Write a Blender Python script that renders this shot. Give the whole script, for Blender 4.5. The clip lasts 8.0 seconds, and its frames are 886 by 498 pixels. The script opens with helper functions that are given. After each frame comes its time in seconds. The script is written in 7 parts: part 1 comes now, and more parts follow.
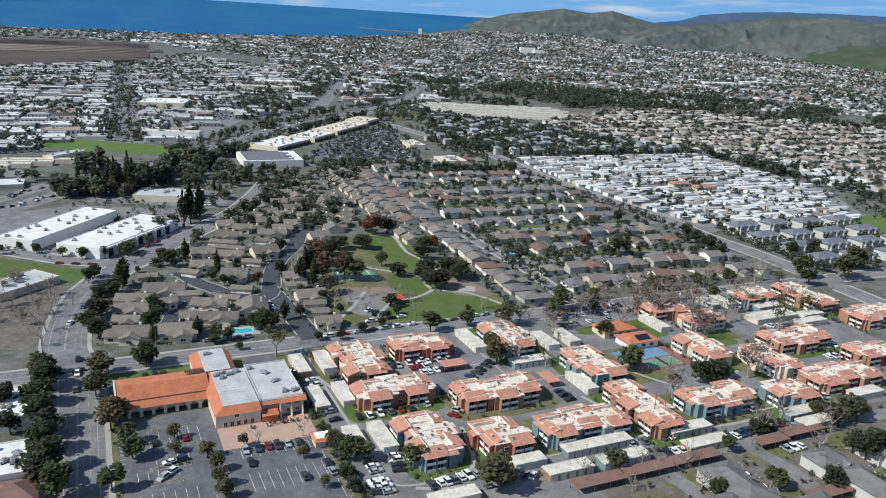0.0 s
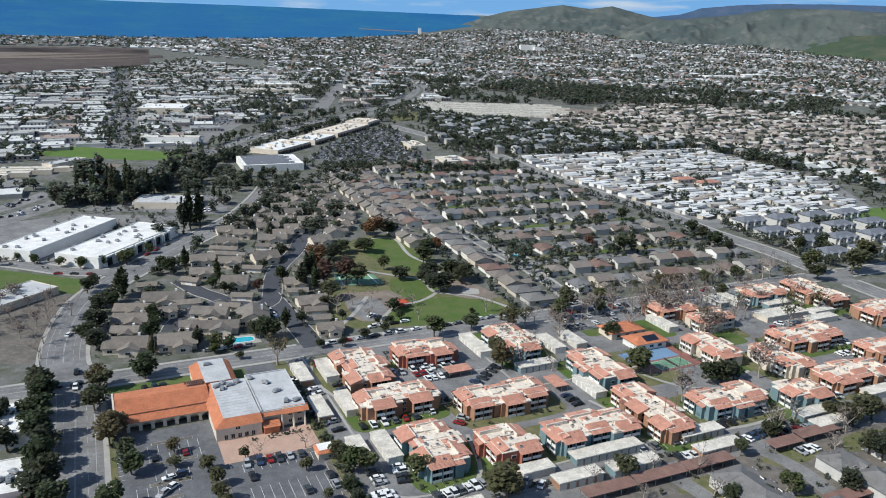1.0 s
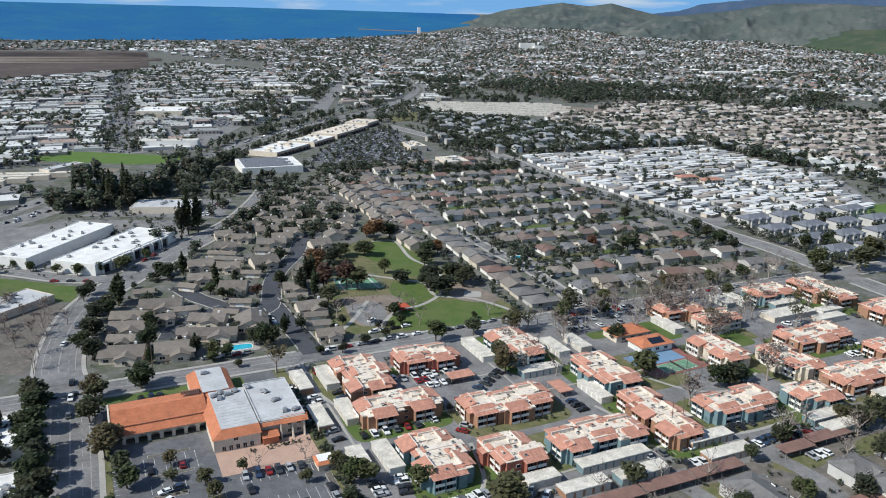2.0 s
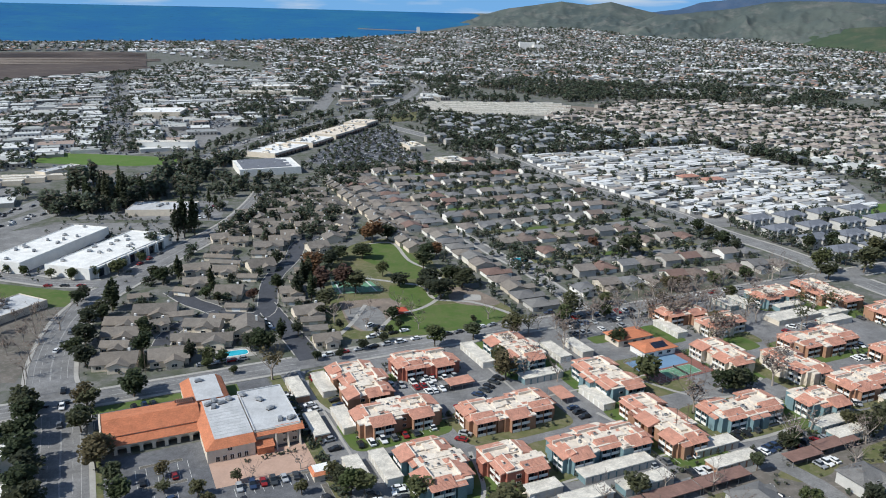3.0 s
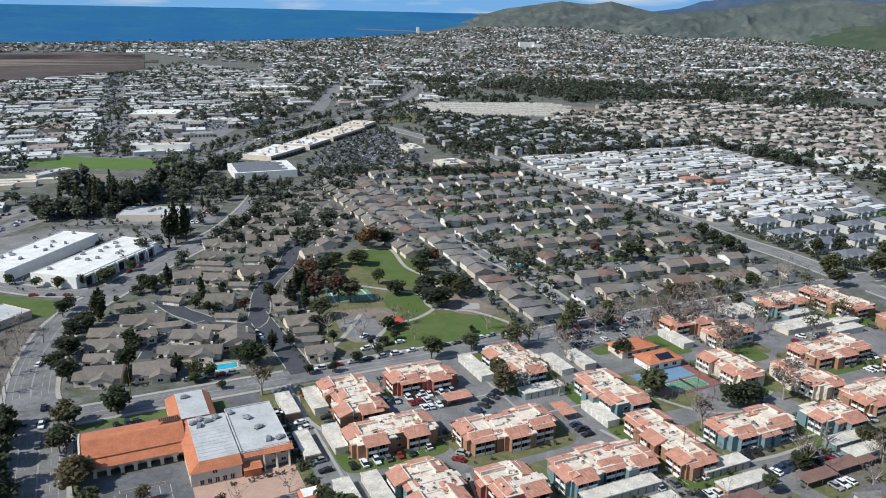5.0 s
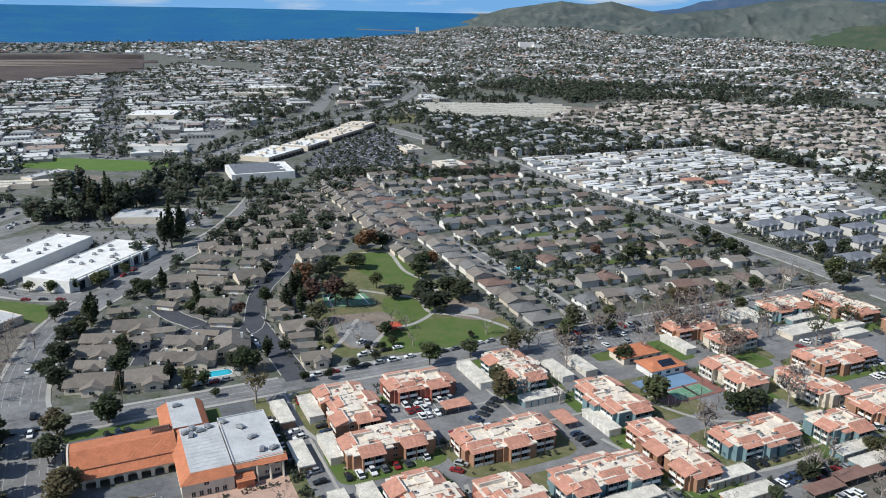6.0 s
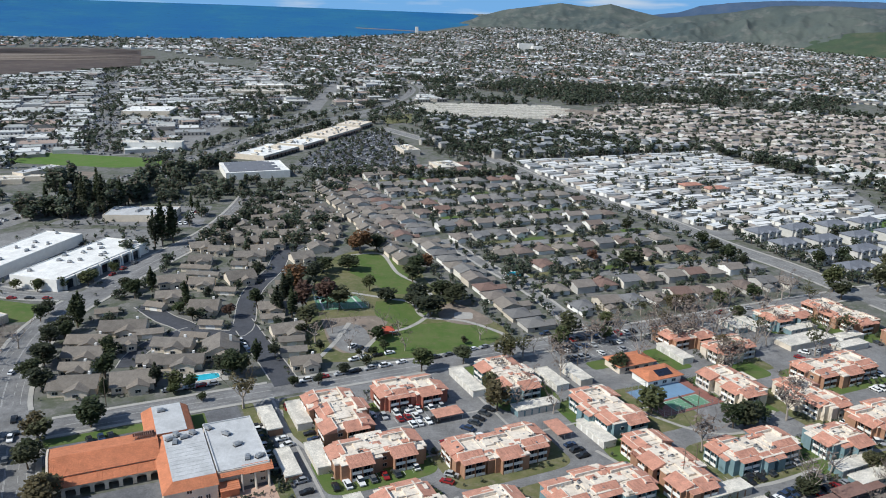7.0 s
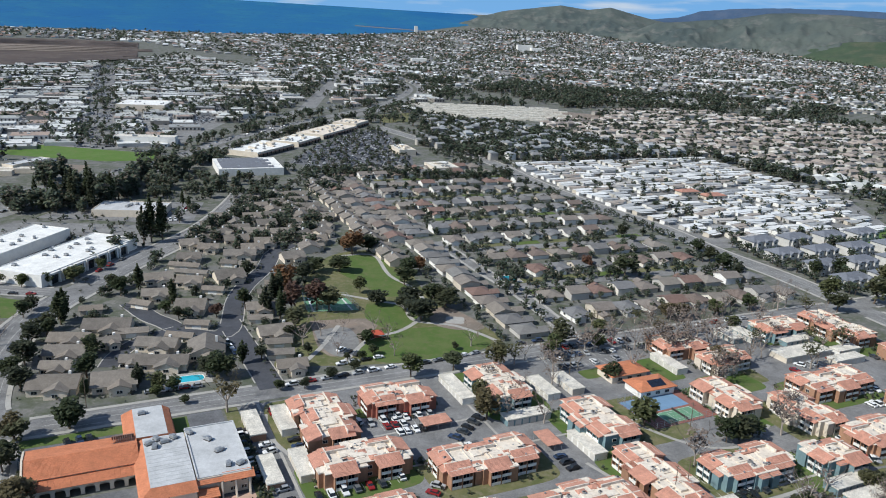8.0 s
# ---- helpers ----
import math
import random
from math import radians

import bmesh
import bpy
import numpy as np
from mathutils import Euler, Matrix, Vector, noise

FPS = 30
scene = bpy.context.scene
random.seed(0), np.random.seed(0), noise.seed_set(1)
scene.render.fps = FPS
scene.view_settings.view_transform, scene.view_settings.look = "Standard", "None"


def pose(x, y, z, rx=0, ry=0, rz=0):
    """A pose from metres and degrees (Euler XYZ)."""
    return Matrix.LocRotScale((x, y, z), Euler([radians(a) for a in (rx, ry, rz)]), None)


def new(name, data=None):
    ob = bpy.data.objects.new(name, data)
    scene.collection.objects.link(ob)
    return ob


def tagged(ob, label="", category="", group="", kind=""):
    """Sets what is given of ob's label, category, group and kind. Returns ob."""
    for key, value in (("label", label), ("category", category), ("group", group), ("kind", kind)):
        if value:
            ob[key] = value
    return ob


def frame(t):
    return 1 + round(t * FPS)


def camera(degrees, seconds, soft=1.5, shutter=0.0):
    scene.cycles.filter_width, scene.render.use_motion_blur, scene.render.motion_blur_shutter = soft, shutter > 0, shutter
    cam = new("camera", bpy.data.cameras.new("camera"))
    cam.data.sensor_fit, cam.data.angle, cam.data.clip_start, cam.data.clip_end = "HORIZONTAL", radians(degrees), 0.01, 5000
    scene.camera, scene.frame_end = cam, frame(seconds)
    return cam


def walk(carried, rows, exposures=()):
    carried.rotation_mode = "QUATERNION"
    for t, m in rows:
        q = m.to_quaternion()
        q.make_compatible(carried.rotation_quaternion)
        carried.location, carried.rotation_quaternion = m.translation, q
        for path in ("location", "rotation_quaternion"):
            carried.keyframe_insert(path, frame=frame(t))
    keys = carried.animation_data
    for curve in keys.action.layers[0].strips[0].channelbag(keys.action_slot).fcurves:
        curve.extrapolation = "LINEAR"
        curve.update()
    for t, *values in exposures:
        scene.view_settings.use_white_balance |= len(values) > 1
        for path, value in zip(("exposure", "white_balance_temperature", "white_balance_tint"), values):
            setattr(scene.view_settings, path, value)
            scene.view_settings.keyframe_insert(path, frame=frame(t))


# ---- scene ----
from mathutils import Vector as V3

cam = camera(58.5, 8.0, soft=1.0)
# seconds, place, then yaw, pitch and roll in degrees
ROWS = [
    (0.0, 0.00, 0.00, 140.00, 0.00, -16.29, 2.76),
    (0.5, 0.39, 3.08, 140.21, 0.16, -16.34, 2.12),
    (1.0, 0.70, 6.40, 140.12, 0.30, -16.37, 1.53),
    (1.5, 0.87, 9.69, 140.06, 0.39, -16.39, 1.10),
    (3.0, 1.88, 19.12, 140.09, 0.48, -16.47, 0.58),
    (3.5, 2.22, 22.59, 139.90, 0.40, -16.46, 0.81),
    (4.0, 2.61, 25.87, 139.98, 0.46, -16.48, 0.61),
    (4.5, 2.98, 29.11, 139.93, 0.51, -16.47, 0.45),
    (6.0, 3.99, 38.72, 139.90, 0.52, -16.46, 0.37),
    (6.5, 4.46, 41.93, 139.84, 0.34, -16.45, 0.93),
    (7.0, 4.90, 45.25, 139.75, 0.25, -16.45, 1.26),
    (7.5, 5.39, 48.59, 139.58, 0.03, -16.45, 1.99),
    (8.0, 5.98, 51.73, 139.56, -0.13, -16.45, 2.56),
]
walk(cam, [(t, pose(x, y, z, 90 + pitch, 0, yaw) @ pose(0, 0, 0, 0, 0, roll)) for t, x, y, z, yaw, pitch, roll in ROWS])

# ---------------------------------------------------------------- light
SUN_EL, SUN_AZ = radians(43), radians(243)
world = bpy.data.worlds.new("sky")
scene.world = world
world.use_nodes = True
wn = world.node_tree
sky = wn.nodes.new("ShaderNodeTexSky")
sky.sky_type, sky.sun_disc = "NISHITA", False
sky.sun_elevation, sky.sun_rotation = SUN_EL, SUN_AZ
sky.air_density, sky.dust_density, sky.ozone_density = 1.0, 0.3, 2.0
coord = wn.nodes.new("ShaderNodeTexCoord")
axes = wn.nodes.new("ShaderNodeSeparateXYZ")
wn.links.new(coord.outputs["Generated"], axes.inputs["Vector"])
low = wn.nodes.new("ShaderNodeMapRange")
low.inputs["From Min"].default_value, low.inputs["From Max"].default_value = 0.3, 0.04
wn.links.new(axes.outputs["Z"], low.inputs["Value"])
stretch = wn.nodes.new("ShaderNodeMapping")
stretch.inputs["Scale"].default_value = (5, 5, 42)
wn.links.new(coord.outputs["Generated"], stretch.inputs["Vector"])
puff = wn.nodes.new("ShaderNodeTexNoise")
puff.inputs["Scale"].default_value, puff.inputs["Detail"].default_value = 1.6, 7
wn.links.new(stretch.outputs["Vector"], puff.inputs["Vector"])
cloud = wn.nodes.new("ShaderNodeMapRange")
cloud.inputs["From Min"].default_value, cloud.inputs["From Max"].default_value = 0.5, 0.72
wn.links.new(puff.outputs["Fac"], cloud.inputs["Value"])
air = wn.nodes.new("ShaderNodeMix")
air.data_type = "RGBA"
air.inputs[6].default_value, air.inputs[7].default_value = (1.5, 3.5, 6.4, 1), (4.6, 5.4, 6.4, 1)
wn.links.new(cloud.outputs["Result"], air.inputs["Factor"])
dome = wn.nodes.new("ShaderNodeMix")
dome.data_type = "RGBA"
wn.links.new(low.outputs["Result"], dome.inputs["Factor"])
wn.links.new(sky.outputs["Color"], dome.inputs[6])
wn.links.new(air.outputs[2], dome.inputs[7])
wn.links.new(dome.outputs[2], wn.nodes["Background"].inputs["Color"])
wn.nodes["Background"].inputs["Strength"].default_value = 0.115
sun = new("sun", bpy.data.lights.new("sun", "SUN"))
sun.data.energy, sun.data.angle, sun.data.color = 4.5, radians(0.55), (0.975, 0.975, 0.92)
to_sun = V3((math.sin(SUN_AZ) * math.cos(SUN_EL), math.cos(SUN_AZ) * math.cos(SUN_EL), math.sin(SUN_EL)))
sun.matrix_world = Matrix.Translation((-300, -50, 400)) @ to_sun.to_track_quat("Z", "Y").to_matrix().to_4x4()
scene.view_settings.exposure = 0.07


# ---------------------------------------------------------------- materials
def mat(name, color, rough=0.85, scale=1.0, vary=0.25, fine=0.15, bump=0.0, ramp=None, source="", metal=0.0, spec=0.3, leafy=False):
    """A surface with two scales of variation; ramp: colours chosen by object or by island."""
    m = bpy.data.materials.new(name)
    m.use_nodes = True
    nt = m.node_tree
    b = nt.nodes["Principled BSDF"]
    b.inputs["Roughness"].default_value = rough
    b.inputs["Metallic"].default_value = metal
    b.inputs["Specular IOR Level"].default_value = spec
    geo = nt.nodes.new("ShaderNodeNewGeometry")
    base = None
    if ramp:
        r = nt.nodes.new("ShaderNodeValToRGB")
        r.color_ramp.interpolation = "CONSTANT"
        while len(r.color_ramp.elements) < len(ramp):
            r.color_ramp.elements.new(0.5)
        for i, col in enumerate(ramp):
            r.color_ramp.elements[i].position = i / len(ramp)
            r.color_ramp.elements[i].color = (*col, 1)
        if source == "island":
            nt.links.new(geo.outputs["Random Per Island"], r.inputs["Fac"])
        else:
            oi = nt.nodes.new("ShaderNodeObjectInfo")
            nt.links.new(oi.outputs["Random"], r.inputs["Fac"])
        base = r.outputs["Color"]
    val = None
    for s, k in ((0.07 * scale, vary), (0.33 * scale, vary * 0.6), (1.4 * scale, fine)):
        n = nt.nodes.new("ShaderNodeTexNoise")
        n.inputs["Scale"].default_value = s
        n.inputs["Detail"].default_value = 5
        n.inputs["Roughness"].default_value = 0.65
        nt.links.new(geo.outputs["Position"], n.inputs["Vector"])
        mr = nt.nodes.new("ShaderNodeMapRange")
        mr.inputs["From Min"].default_value, mr.inputs["From Max"].default_value = 0.3, 0.7
        mr.inputs["To Min"].default_value, mr.inputs["To Max"].default_value = 1 - k, 1 + k
        nt.links.new(n.outputs["Fac"], mr.inputs["Value"])
        if val is None:
            val = mr.outputs["Result"]
        else:
            mu = nt.nodes.new("ShaderNodeMath")
            mu.operation = "MULTIPLY"
            nt.links.new(val, mu.inputs[0])
            nt.links.new(mr.outputs["Result"], mu.inputs[1])
            val = mu.outputs["Value"]
        last = n
    mix = nt.nodes.new("ShaderNodeVectorMath")
    mix.operation = "SCALE"
    if base is not None:
        nt.links.new(base, mix.inputs[0])
    else:
        mix.inputs[0].default_value = color
    nt.links.new(val, mix.inputs["Scale"])
    nt.links.new(mix.outputs["Vector"], b.inputs["Base Color"])
    if bump:
        bp = nt.nodes.new("ShaderNodeBump")
        bp.inputs["Strength"].default_value = 0.6
        bp.inputs["Distance"].default_value = bump
        nt.links.new(last.outputs["Fac"], bp.inputs["Height"])
        nt.links.new(bp.outputs["Normal"], b.inputs["Normal"])
    if leafy:
        tl = nt.nodes.new("ShaderNodeBsdfTranslucent")
        nt.links.new(mix.outputs["Vector"], tl.inputs["Color"])
        ms = nt.nodes.new("ShaderNodeMixShader")
        ms.inputs["Fac"].default_value = 0.4
        nt.links.new(b.outputs["BSDF"], ms.inputs[1])
        nt.links.new(tl.outputs["BSDF"], ms.inputs[2])
        nt.links.new(ms.outputs["Shader"], nt.nodes["Material Output"].inputs["Surface"])
    return m


def blend(name, a, b_, scale, lo=0.4, hi=0.6, third=None, rough=0.9, detail=6):
    """Two or three ground colours in patches of the given size (metres)."""
    m = bpy.data.materials.new(name)
    m.use_nodes = True
    nt = m.node_tree
    b = nt.nodes["Principled BSDF"]
    b.inputs["Roughness"].default_value = rough
    b.inputs["Specular IOR Level"].default_value = 0.2
    geo = nt.nodes.new("ShaderNodeNewGeometry")

    def fac(s, l, h):
        n = nt.nodes.new("ShaderNodeTexNoise")
        n.inputs["Scale"].default_value = 1 / s
        n.inputs["Detail"].default_value = detail
        n.inputs["Roughness"].default_value = 0.7
        nt.links.new(geo.outputs["Position"], n.inputs["Vector"])
        mr = nt.nodes.new("ShaderNodeMapRange")
        mr.inputs["From Min"].default_value, mr.inputs["From Max"].default_value = l, h
        nt.links.new(n.outputs["Fac"], mr.inputs["Value"])
        return mr.outputs["Result"]

    def mixer(f, x, y):
        mx = nt.nodes.new("ShaderNodeMix")
        mx.data_type = "RGBA"
        nt.links.new(f, mx.inputs["Factor"])
        for sock, v in ((mx.inputs[6], x), (mx.inputs[7], y)):
            if isinstance(v, tuple):
                sock.default_value = (*v, 1)
            else:
                nt.links.new(v, sock)
        return mx.outputs[2]

    out = mixer(fac(scale, lo, hi), a, b_)
    if third:
        out = mixer(fac(scale * 0.31, 0.5, 0.68), out, third)
    dark = tuple(0.62 * q for q in a)
    out = mixer(fac(scale * 0.05, 0.55, 0.8), out, dark)
    nt.links.new(out, b.inputs["Base Color"])
    return m


M = {}
M["ground"] = blend("town_ground", (0.155, 0.152, 0.145), (0.085, 0.097, 0.064), 16, third=(0.21, 0.2, 0.188))
M["asphalt"] = mat("asphalt", (0.188, 0.186, 0.186), 0.9, 1.3, 0.28, 0.24)
M["asphalt_new"] = mat("dark_asphalt", (0.126, 0.128, 0.136), 0.85, 1.3, 0.3, 0.24)
M["asphalt_old"] = mat("worn_asphalt", (0.2, 0.197, 0.193), 0.9, 1.3, 0.28, 0.24)
M["concrete"] = mat("concrete", (0.36, 0.345, 0.32), 0.9, 2, 0.12, 0.08)
M["paint"] = mat("road_paint", (0.58, 0.58, 0.56), 0.8, 2, 0.15, 0.2)
M["worn_paint"] = mat("worn_road_paint", (0.36, 0.355, 0.345), 0.85, 2, 0.2, 0.25)
M["asphalt_seal"] = mat("sealed_asphalt", (0.066, 0.069, 0.08), 0.8, 1.3, 0.24, 0.2)
M["plaza"] = mat("pink_paving", (0.46, 0.31, 0.24), 0.9, 3, 0.1, 0.06)
M["grass"] = blend("lawn", (0.075, 0.125, 0.03), (0.105, 0.14, 0.045), 12, third=(0.13, 0.135, 0.06))
M["grass_dry"] = blend("dry_lawn", (0.16, 0.15, 0.075), (0.1, 0.115, 0.045), 9, third=(0.2, 0.18, 0.12))
M["dirt"] = blend("bare_dirt", (0.24, 0.19, 0.155), (0.175, 0.15, 0.125), 14, third=(0.3, 0.25, 0.21))
M["litter"] = blend("leaf_litter", (0.17, 0.15, 0.132), (0.12, 0.112, 0.095), 8, third=(0.22, 0.2, 0.18))
M["soil"] = blend("ploughed_soil", (0.075, 0.058, 0.052), (0.1, 0.076, 0.066), 200, third=(0.14, 0.115, 0.095))
M["soil_dark"] = blend("dark_ploughed_soil", (0.05, 0.042, 0.042), (0.068, 0.054, 0.05), 120, third=(0.085, 0.07, 0.062))
M["cream"] = blend("cream_roof", (0.76, 0.68, 0.58), (0.67, 0.58, 0.48), 5, third=(0.47, 0.4, 0.34))
M["white_roof"] = mat("white_roof", (0.74, 0.73, 0.7), 0.75, 2, 0.16, 0.14)
M["garage_roof"] = mat("weathered_white_roof", (0.6, 0.56, 0.49), 0.85, 4, 0.26, 0.3)
M["grey_roof"] = mat("grey_membrane_roof", (0.47, 0.475, 0.48), 0.8, 2, 0.16, 0.14)
M["clay"] = mat("clay_tile", (0.5, 0.25, 0.18), 0.8, 6, 0.22, 0.28, bump=0.05)
M["clay_dull"] = mat("dull_red_tile", (0.4, 0.2, 0.15), 0.85, 5, 0.2, 0.26, bump=0.04)
M["clay_church"] = mat("orange_clay_tile", (0.5, 0.185, 0.095), 0.8, 5, 0.18, 0.26, bump=0.05)
M["brown_roof"] = mat("brown_metal_roof", (0.22, 0.13, 0.105), 0.7, 4, 0.2, 0.2)
M["stucco"] = mat("cream_stucco", (0.62, 0.54, 0.44), 0.9, 3, 0.1, 0.07)
M["white_wall"] = mat("white_stucco", (0.72, 0.7, 0.66), 0.9, 3, 0.08, 0.06)
M["pale_wall"] = mat("pale_grey_stucco", (0.5, 0.485, 0.455), 0.9, 3, 0.1, 0.08)
M["teal"] = mat("teal_siding", (0.16, 0.24, 0.26), 0.8, 3, 0.12, 0.1)
M["brick"] = mat("brown_siding", (0.34, 0.19, 0.12), 0.85, 3, 0.14, 0.12)
M["red_wall"] = mat("red_brown_stucco", (0.32, 0.12, 0.085), 0.85, 3, 0.14, 0.12)
M["glass"] = mat("dark_glass", (0.02, 0.025, 0.03), 0.08, 1, 0.1, 0.05, spec=0.6)
M["void"] = mat("deep_shade_timber", (0.05, 0.042, 0.038), 0.9, 2, 0.2, 0.2)
M["trim"] = mat("white_trim", (0.76, 0.74, 0.7), 0.7, 3, 0.06, 0.05)
M["door"] = mat("garage_door", (0.55, 0.52, 0.47), 0.7, 3, 0.1, 0.06)
M["metal"] = mat("galvanised_metal", (0.4, 0.41, 0.42), 0.5, 4, 0.12, 0.1, metal=0.6)
M["shingle"] = mat("roof_shingle", (0, 0, 0), 0.9, 5, 0.14, 0.26, bump=0.03, ramp=[(0.2, 0.175, 0.155), (0.185, 0.178, 0.17), (0.225, 0.2, 0.175), (0.155, 0.15, 0.147), (0.195, 0.168, 0.148), (0.185, 0.12, 0.1), (0.17, 0.168, 0.17), (0.205, 0.18, 0.155), (0.165, 0.128, 0.11)])
M["shake"] = mat("wood_shake_roof", (0, 0, 0), 0.95, 5, 0.2, 0.28, bump=0.05, ramp=[(0.165, 0.145, 0.125), (0.205, 0.18, 0.155), (0.185, 0.165, 0.145), (0.15, 0.133, 0.117), (0.195, 0.168, 0.142)])
M["slate"] = mat("blue_grey_shingle", (0.155, 0.165, 0.19), 0.85, 5, 0.14, 0.24, bump=0.03)
M["grey_shingle"] = mat("grey_shingle", (0.165, 0.16, 0.155), 0.9, 5, 0.18, 0.28, bump=0.03)
M["house_wall"] = mat("house_stucco", (0, 0, 0), 0.9, 3, 0.1, 0.06, ramp=[(0.62, 0.58, 0.51), (0.7, 0.68, 0.63), (0.5, 0.44, 0.36), (0.74, 0.72, 0.68), (0.42, 0.4, 0.37), (0.68, 0.66, 0.62)])
M["mobile_roof"] = mat("mobile_home_roof", (0, 0, 0), 0.6, 3, 0.12, 0.1, ramp=[(0.68, 0.68, 0.67), (0.5, 0.5, 0.49), (0.64, 0.63, 0.61), (0.38, 0.38, 0.38), (0.7, 0.69, 0.67), (0.44, 0.41, 0.38), (0.58, 0.58, 0.57), (0.3, 0.3, 0.3), (0.34, 0.29, 0.25)])
# far town roof colours, each shifted towards blue in place of air haze
M["far_roof_hazed"] = mat("far_roof_hazed", (0, 0, 0), 0.85, 1, 0.12, 0.1, source="island", ramp=[(0.194, 0.186, 0.176), (0.484, 0.493, 0.490), (0.158, 0.163, 0.167), (0.238, 0.214, 0.196), (0.634, 0.660, 0.676), (0.211, 0.205, 0.206), (0.282, 0.177, 0.137), (0.352, 0.353, 0.353), (0.176, 0.177, 0.181)])
M["far_flat"] = mat("far_flat_roof", (0, 0, 0), 0.85, 1, 0.12, 0.1, source="island", ramp=[(0.5, 0.51, 0.49), (0.36, 0.37, 0.355), (0.62, 0.62, 0.6), (0.28, 0.285, 0.285), (0.44, 0.43, 0.4), (0.54, 0.55, 0.53), (0.4, 0.405, 0.39), (0.33, 0.25, 0.21)])
M["far_tan"] = mat("tan_town_roof", (0, 0, 0), 0.85, 1, 0.12, 0.1, source="island", ramp=[(0.276, 0.230, 0.200), (0.405, 0.359, 0.321), (0.184, 0.161, 0.144), (0.331, 0.276, 0.242), (0.478, 0.451, 0.419), (0.221, 0.193, 0.177)])
M["far_grey"] = mat("grey_town_roof", (0, 0, 0), 0.85, 1, 0.12, 0.1, source="island", ramp=[(0.19, 0.2, 0.21), (0.26, 0.27, 0.28), (0.15, 0.16, 0.17), (0.33, 0.34, 0.35), (0.22, 0.22, 0.22)])
M["grove_leaf"] = mat("grove_leaves", (0, 0, 0), 0.8, 1, 0.25, 0.3, source="island", ramp=[(0.1, 0.125, 0.085), (0.12, 0.145, 0.095), (0.09, 0.112, 0.085), (0.135, 0.15, 0.1), (0.15, 0.13, 0.1)], leafy=True)
M["field"] = blend("sports_field_grass", (0.085, 0.16, 0.03), (0.11, 0.175, 0.045), 20, third=(0.13, 0.16, 0.06))
M["far_wall"] = mat("far_wall", (0, 0, 0), 0.9, 1, 0.12, 0.1, source="island", ramp=[(0.4, 0.37, 0.33), (0.5, 0.48, 0.45), (0.3, 0.28, 0.25), (0.56, 0.55, 0.53), (0.24, 0.22, 0.2)])
M["bark"] = mat("bark", (0.13, 0.1, 0.075), 0.95, 8, 0.2, 0.25)
M["pale_bark"] = mat("pale_bark", (0.34, 0.29, 0.25), 0.95, 8, 0.2, 0.25)
M["leaf"] = mat("leaves", (0, 0, 0), 0.75, 6, 0.25, 0.35, ramp=[(0.083, 0.106, 0.041), (0.099, 0.117, 0.048), (0.071, 0.092, 0.041), (0.113, 0.124, 0.055), (0.085, 0.099, 0.053)], leafy=True)
M["leaf_dark"] = mat("dark_leaves", (0, 0, 0), 0.75, 6, 0.25, 0.35, ramp=[(0.051, 0.067, 0.032), (0.062, 0.076, 0.037), (0.055, 0.064, 0.039), (0.069, 0.076, 0.041)], leafy=True)
M["leaf_olive"] = mat("olive_leaves", (0, 0, 0), 0.8, 6, 0.25, 0.35, ramp=[(0.115, 0.112, 0.055), (0.135, 0.112, 0.06), (0.1, 0.105, 0.056)], leafy=True)
M["leaf_rust"] = mat("rust_leaves", (0, 0, 0), 0.8, 6, 0.25, 0.35, ramp=[(0.17, 0.085, 0.055), (0.19, 0.105, 0.055), (0.13, 0.078, 0.06)], leafy=True)
M["twig"] = mat("bare_twigs", (0.17, 0.135, 0.115), 0.95, 8, 0.2, 0.25)
M["far_leaf"] = mat("far_leaves", (0, 0, 0), 0.8, 1, 0.25, 0.3, source="island", ramp=[(0.066, 0.09, 0.058), (0.082, 0.106, 0.066), (0.06, 0.08, 0.06), (0.1, 0.116, 0.078), (0.115, 0.104, 0.08)], leafy=True)
M["tyre"] = mat("tyre_rubber", (0.02, 0.02, 0.02), 0.9, 5, 0.1, 0.1)
M["car"] = mat("car_paint", (0, 0, 0), 0.25, 1, 0.03, 0.03, spec=0.5, ramp=[(0.75, 0.75, 0.75), (0.02, 0.02, 0.022), (0.3, 0.31, 0.33), (0.05, 0.055, 0.06), (0.78, 0.78, 0.77), (0.12, 0.125, 0.13), (0.4, 0.41, 0.42), (0.03, 0.05, 0.1), (0.7, 0.7, 0.69), (0.25, 0.02, 0.02), (0.03, 0.03, 0.033)])
M["pool"] = mat("pool_water", (0.03, 0.42, 0.55), 0.05, 4, 0.1, 0.1, spec=0.5)
M["court_blue"] = mat("blue_court", (0.16, 0.27, 0.4), 0.85, 2, 0.08, 0.05)
M["court_green"] = mat("green_court", (0.13, 0.27, 0.17), 0.85, 2, 0.08, 0.05)
M["court_red"] = mat("red_court", (0.25, 0.11, 0.09), 0.85, 2, 0.08, 0.05)
M["solar"] = mat("solar_glass", (0.015, 0.02, 0.035), 0.2, 2, 0.1, 0.05, spec=0.5)
M["play_red"] = mat("red_canopy", (0.5, 0.1, 0.06), 0.7, 2, 0.06, 0.05)
M["sea"] = blend("sea_water", (0.006, 0.098, 0.26), (0.011, 0.118, 0.255), 700, third=(0.022, 0.148, 0.25), rough=0.7)
# hill grass and bare slopes, their colours greyed and blued to carry distance haze
M["hill"] = blend("hazed_hill_grass", (0.088, 0.104, 0.094), (0.056, 0.074, 0.074), 300, 0.42, 0.62, third=(0.14, 0.142, 0.13))
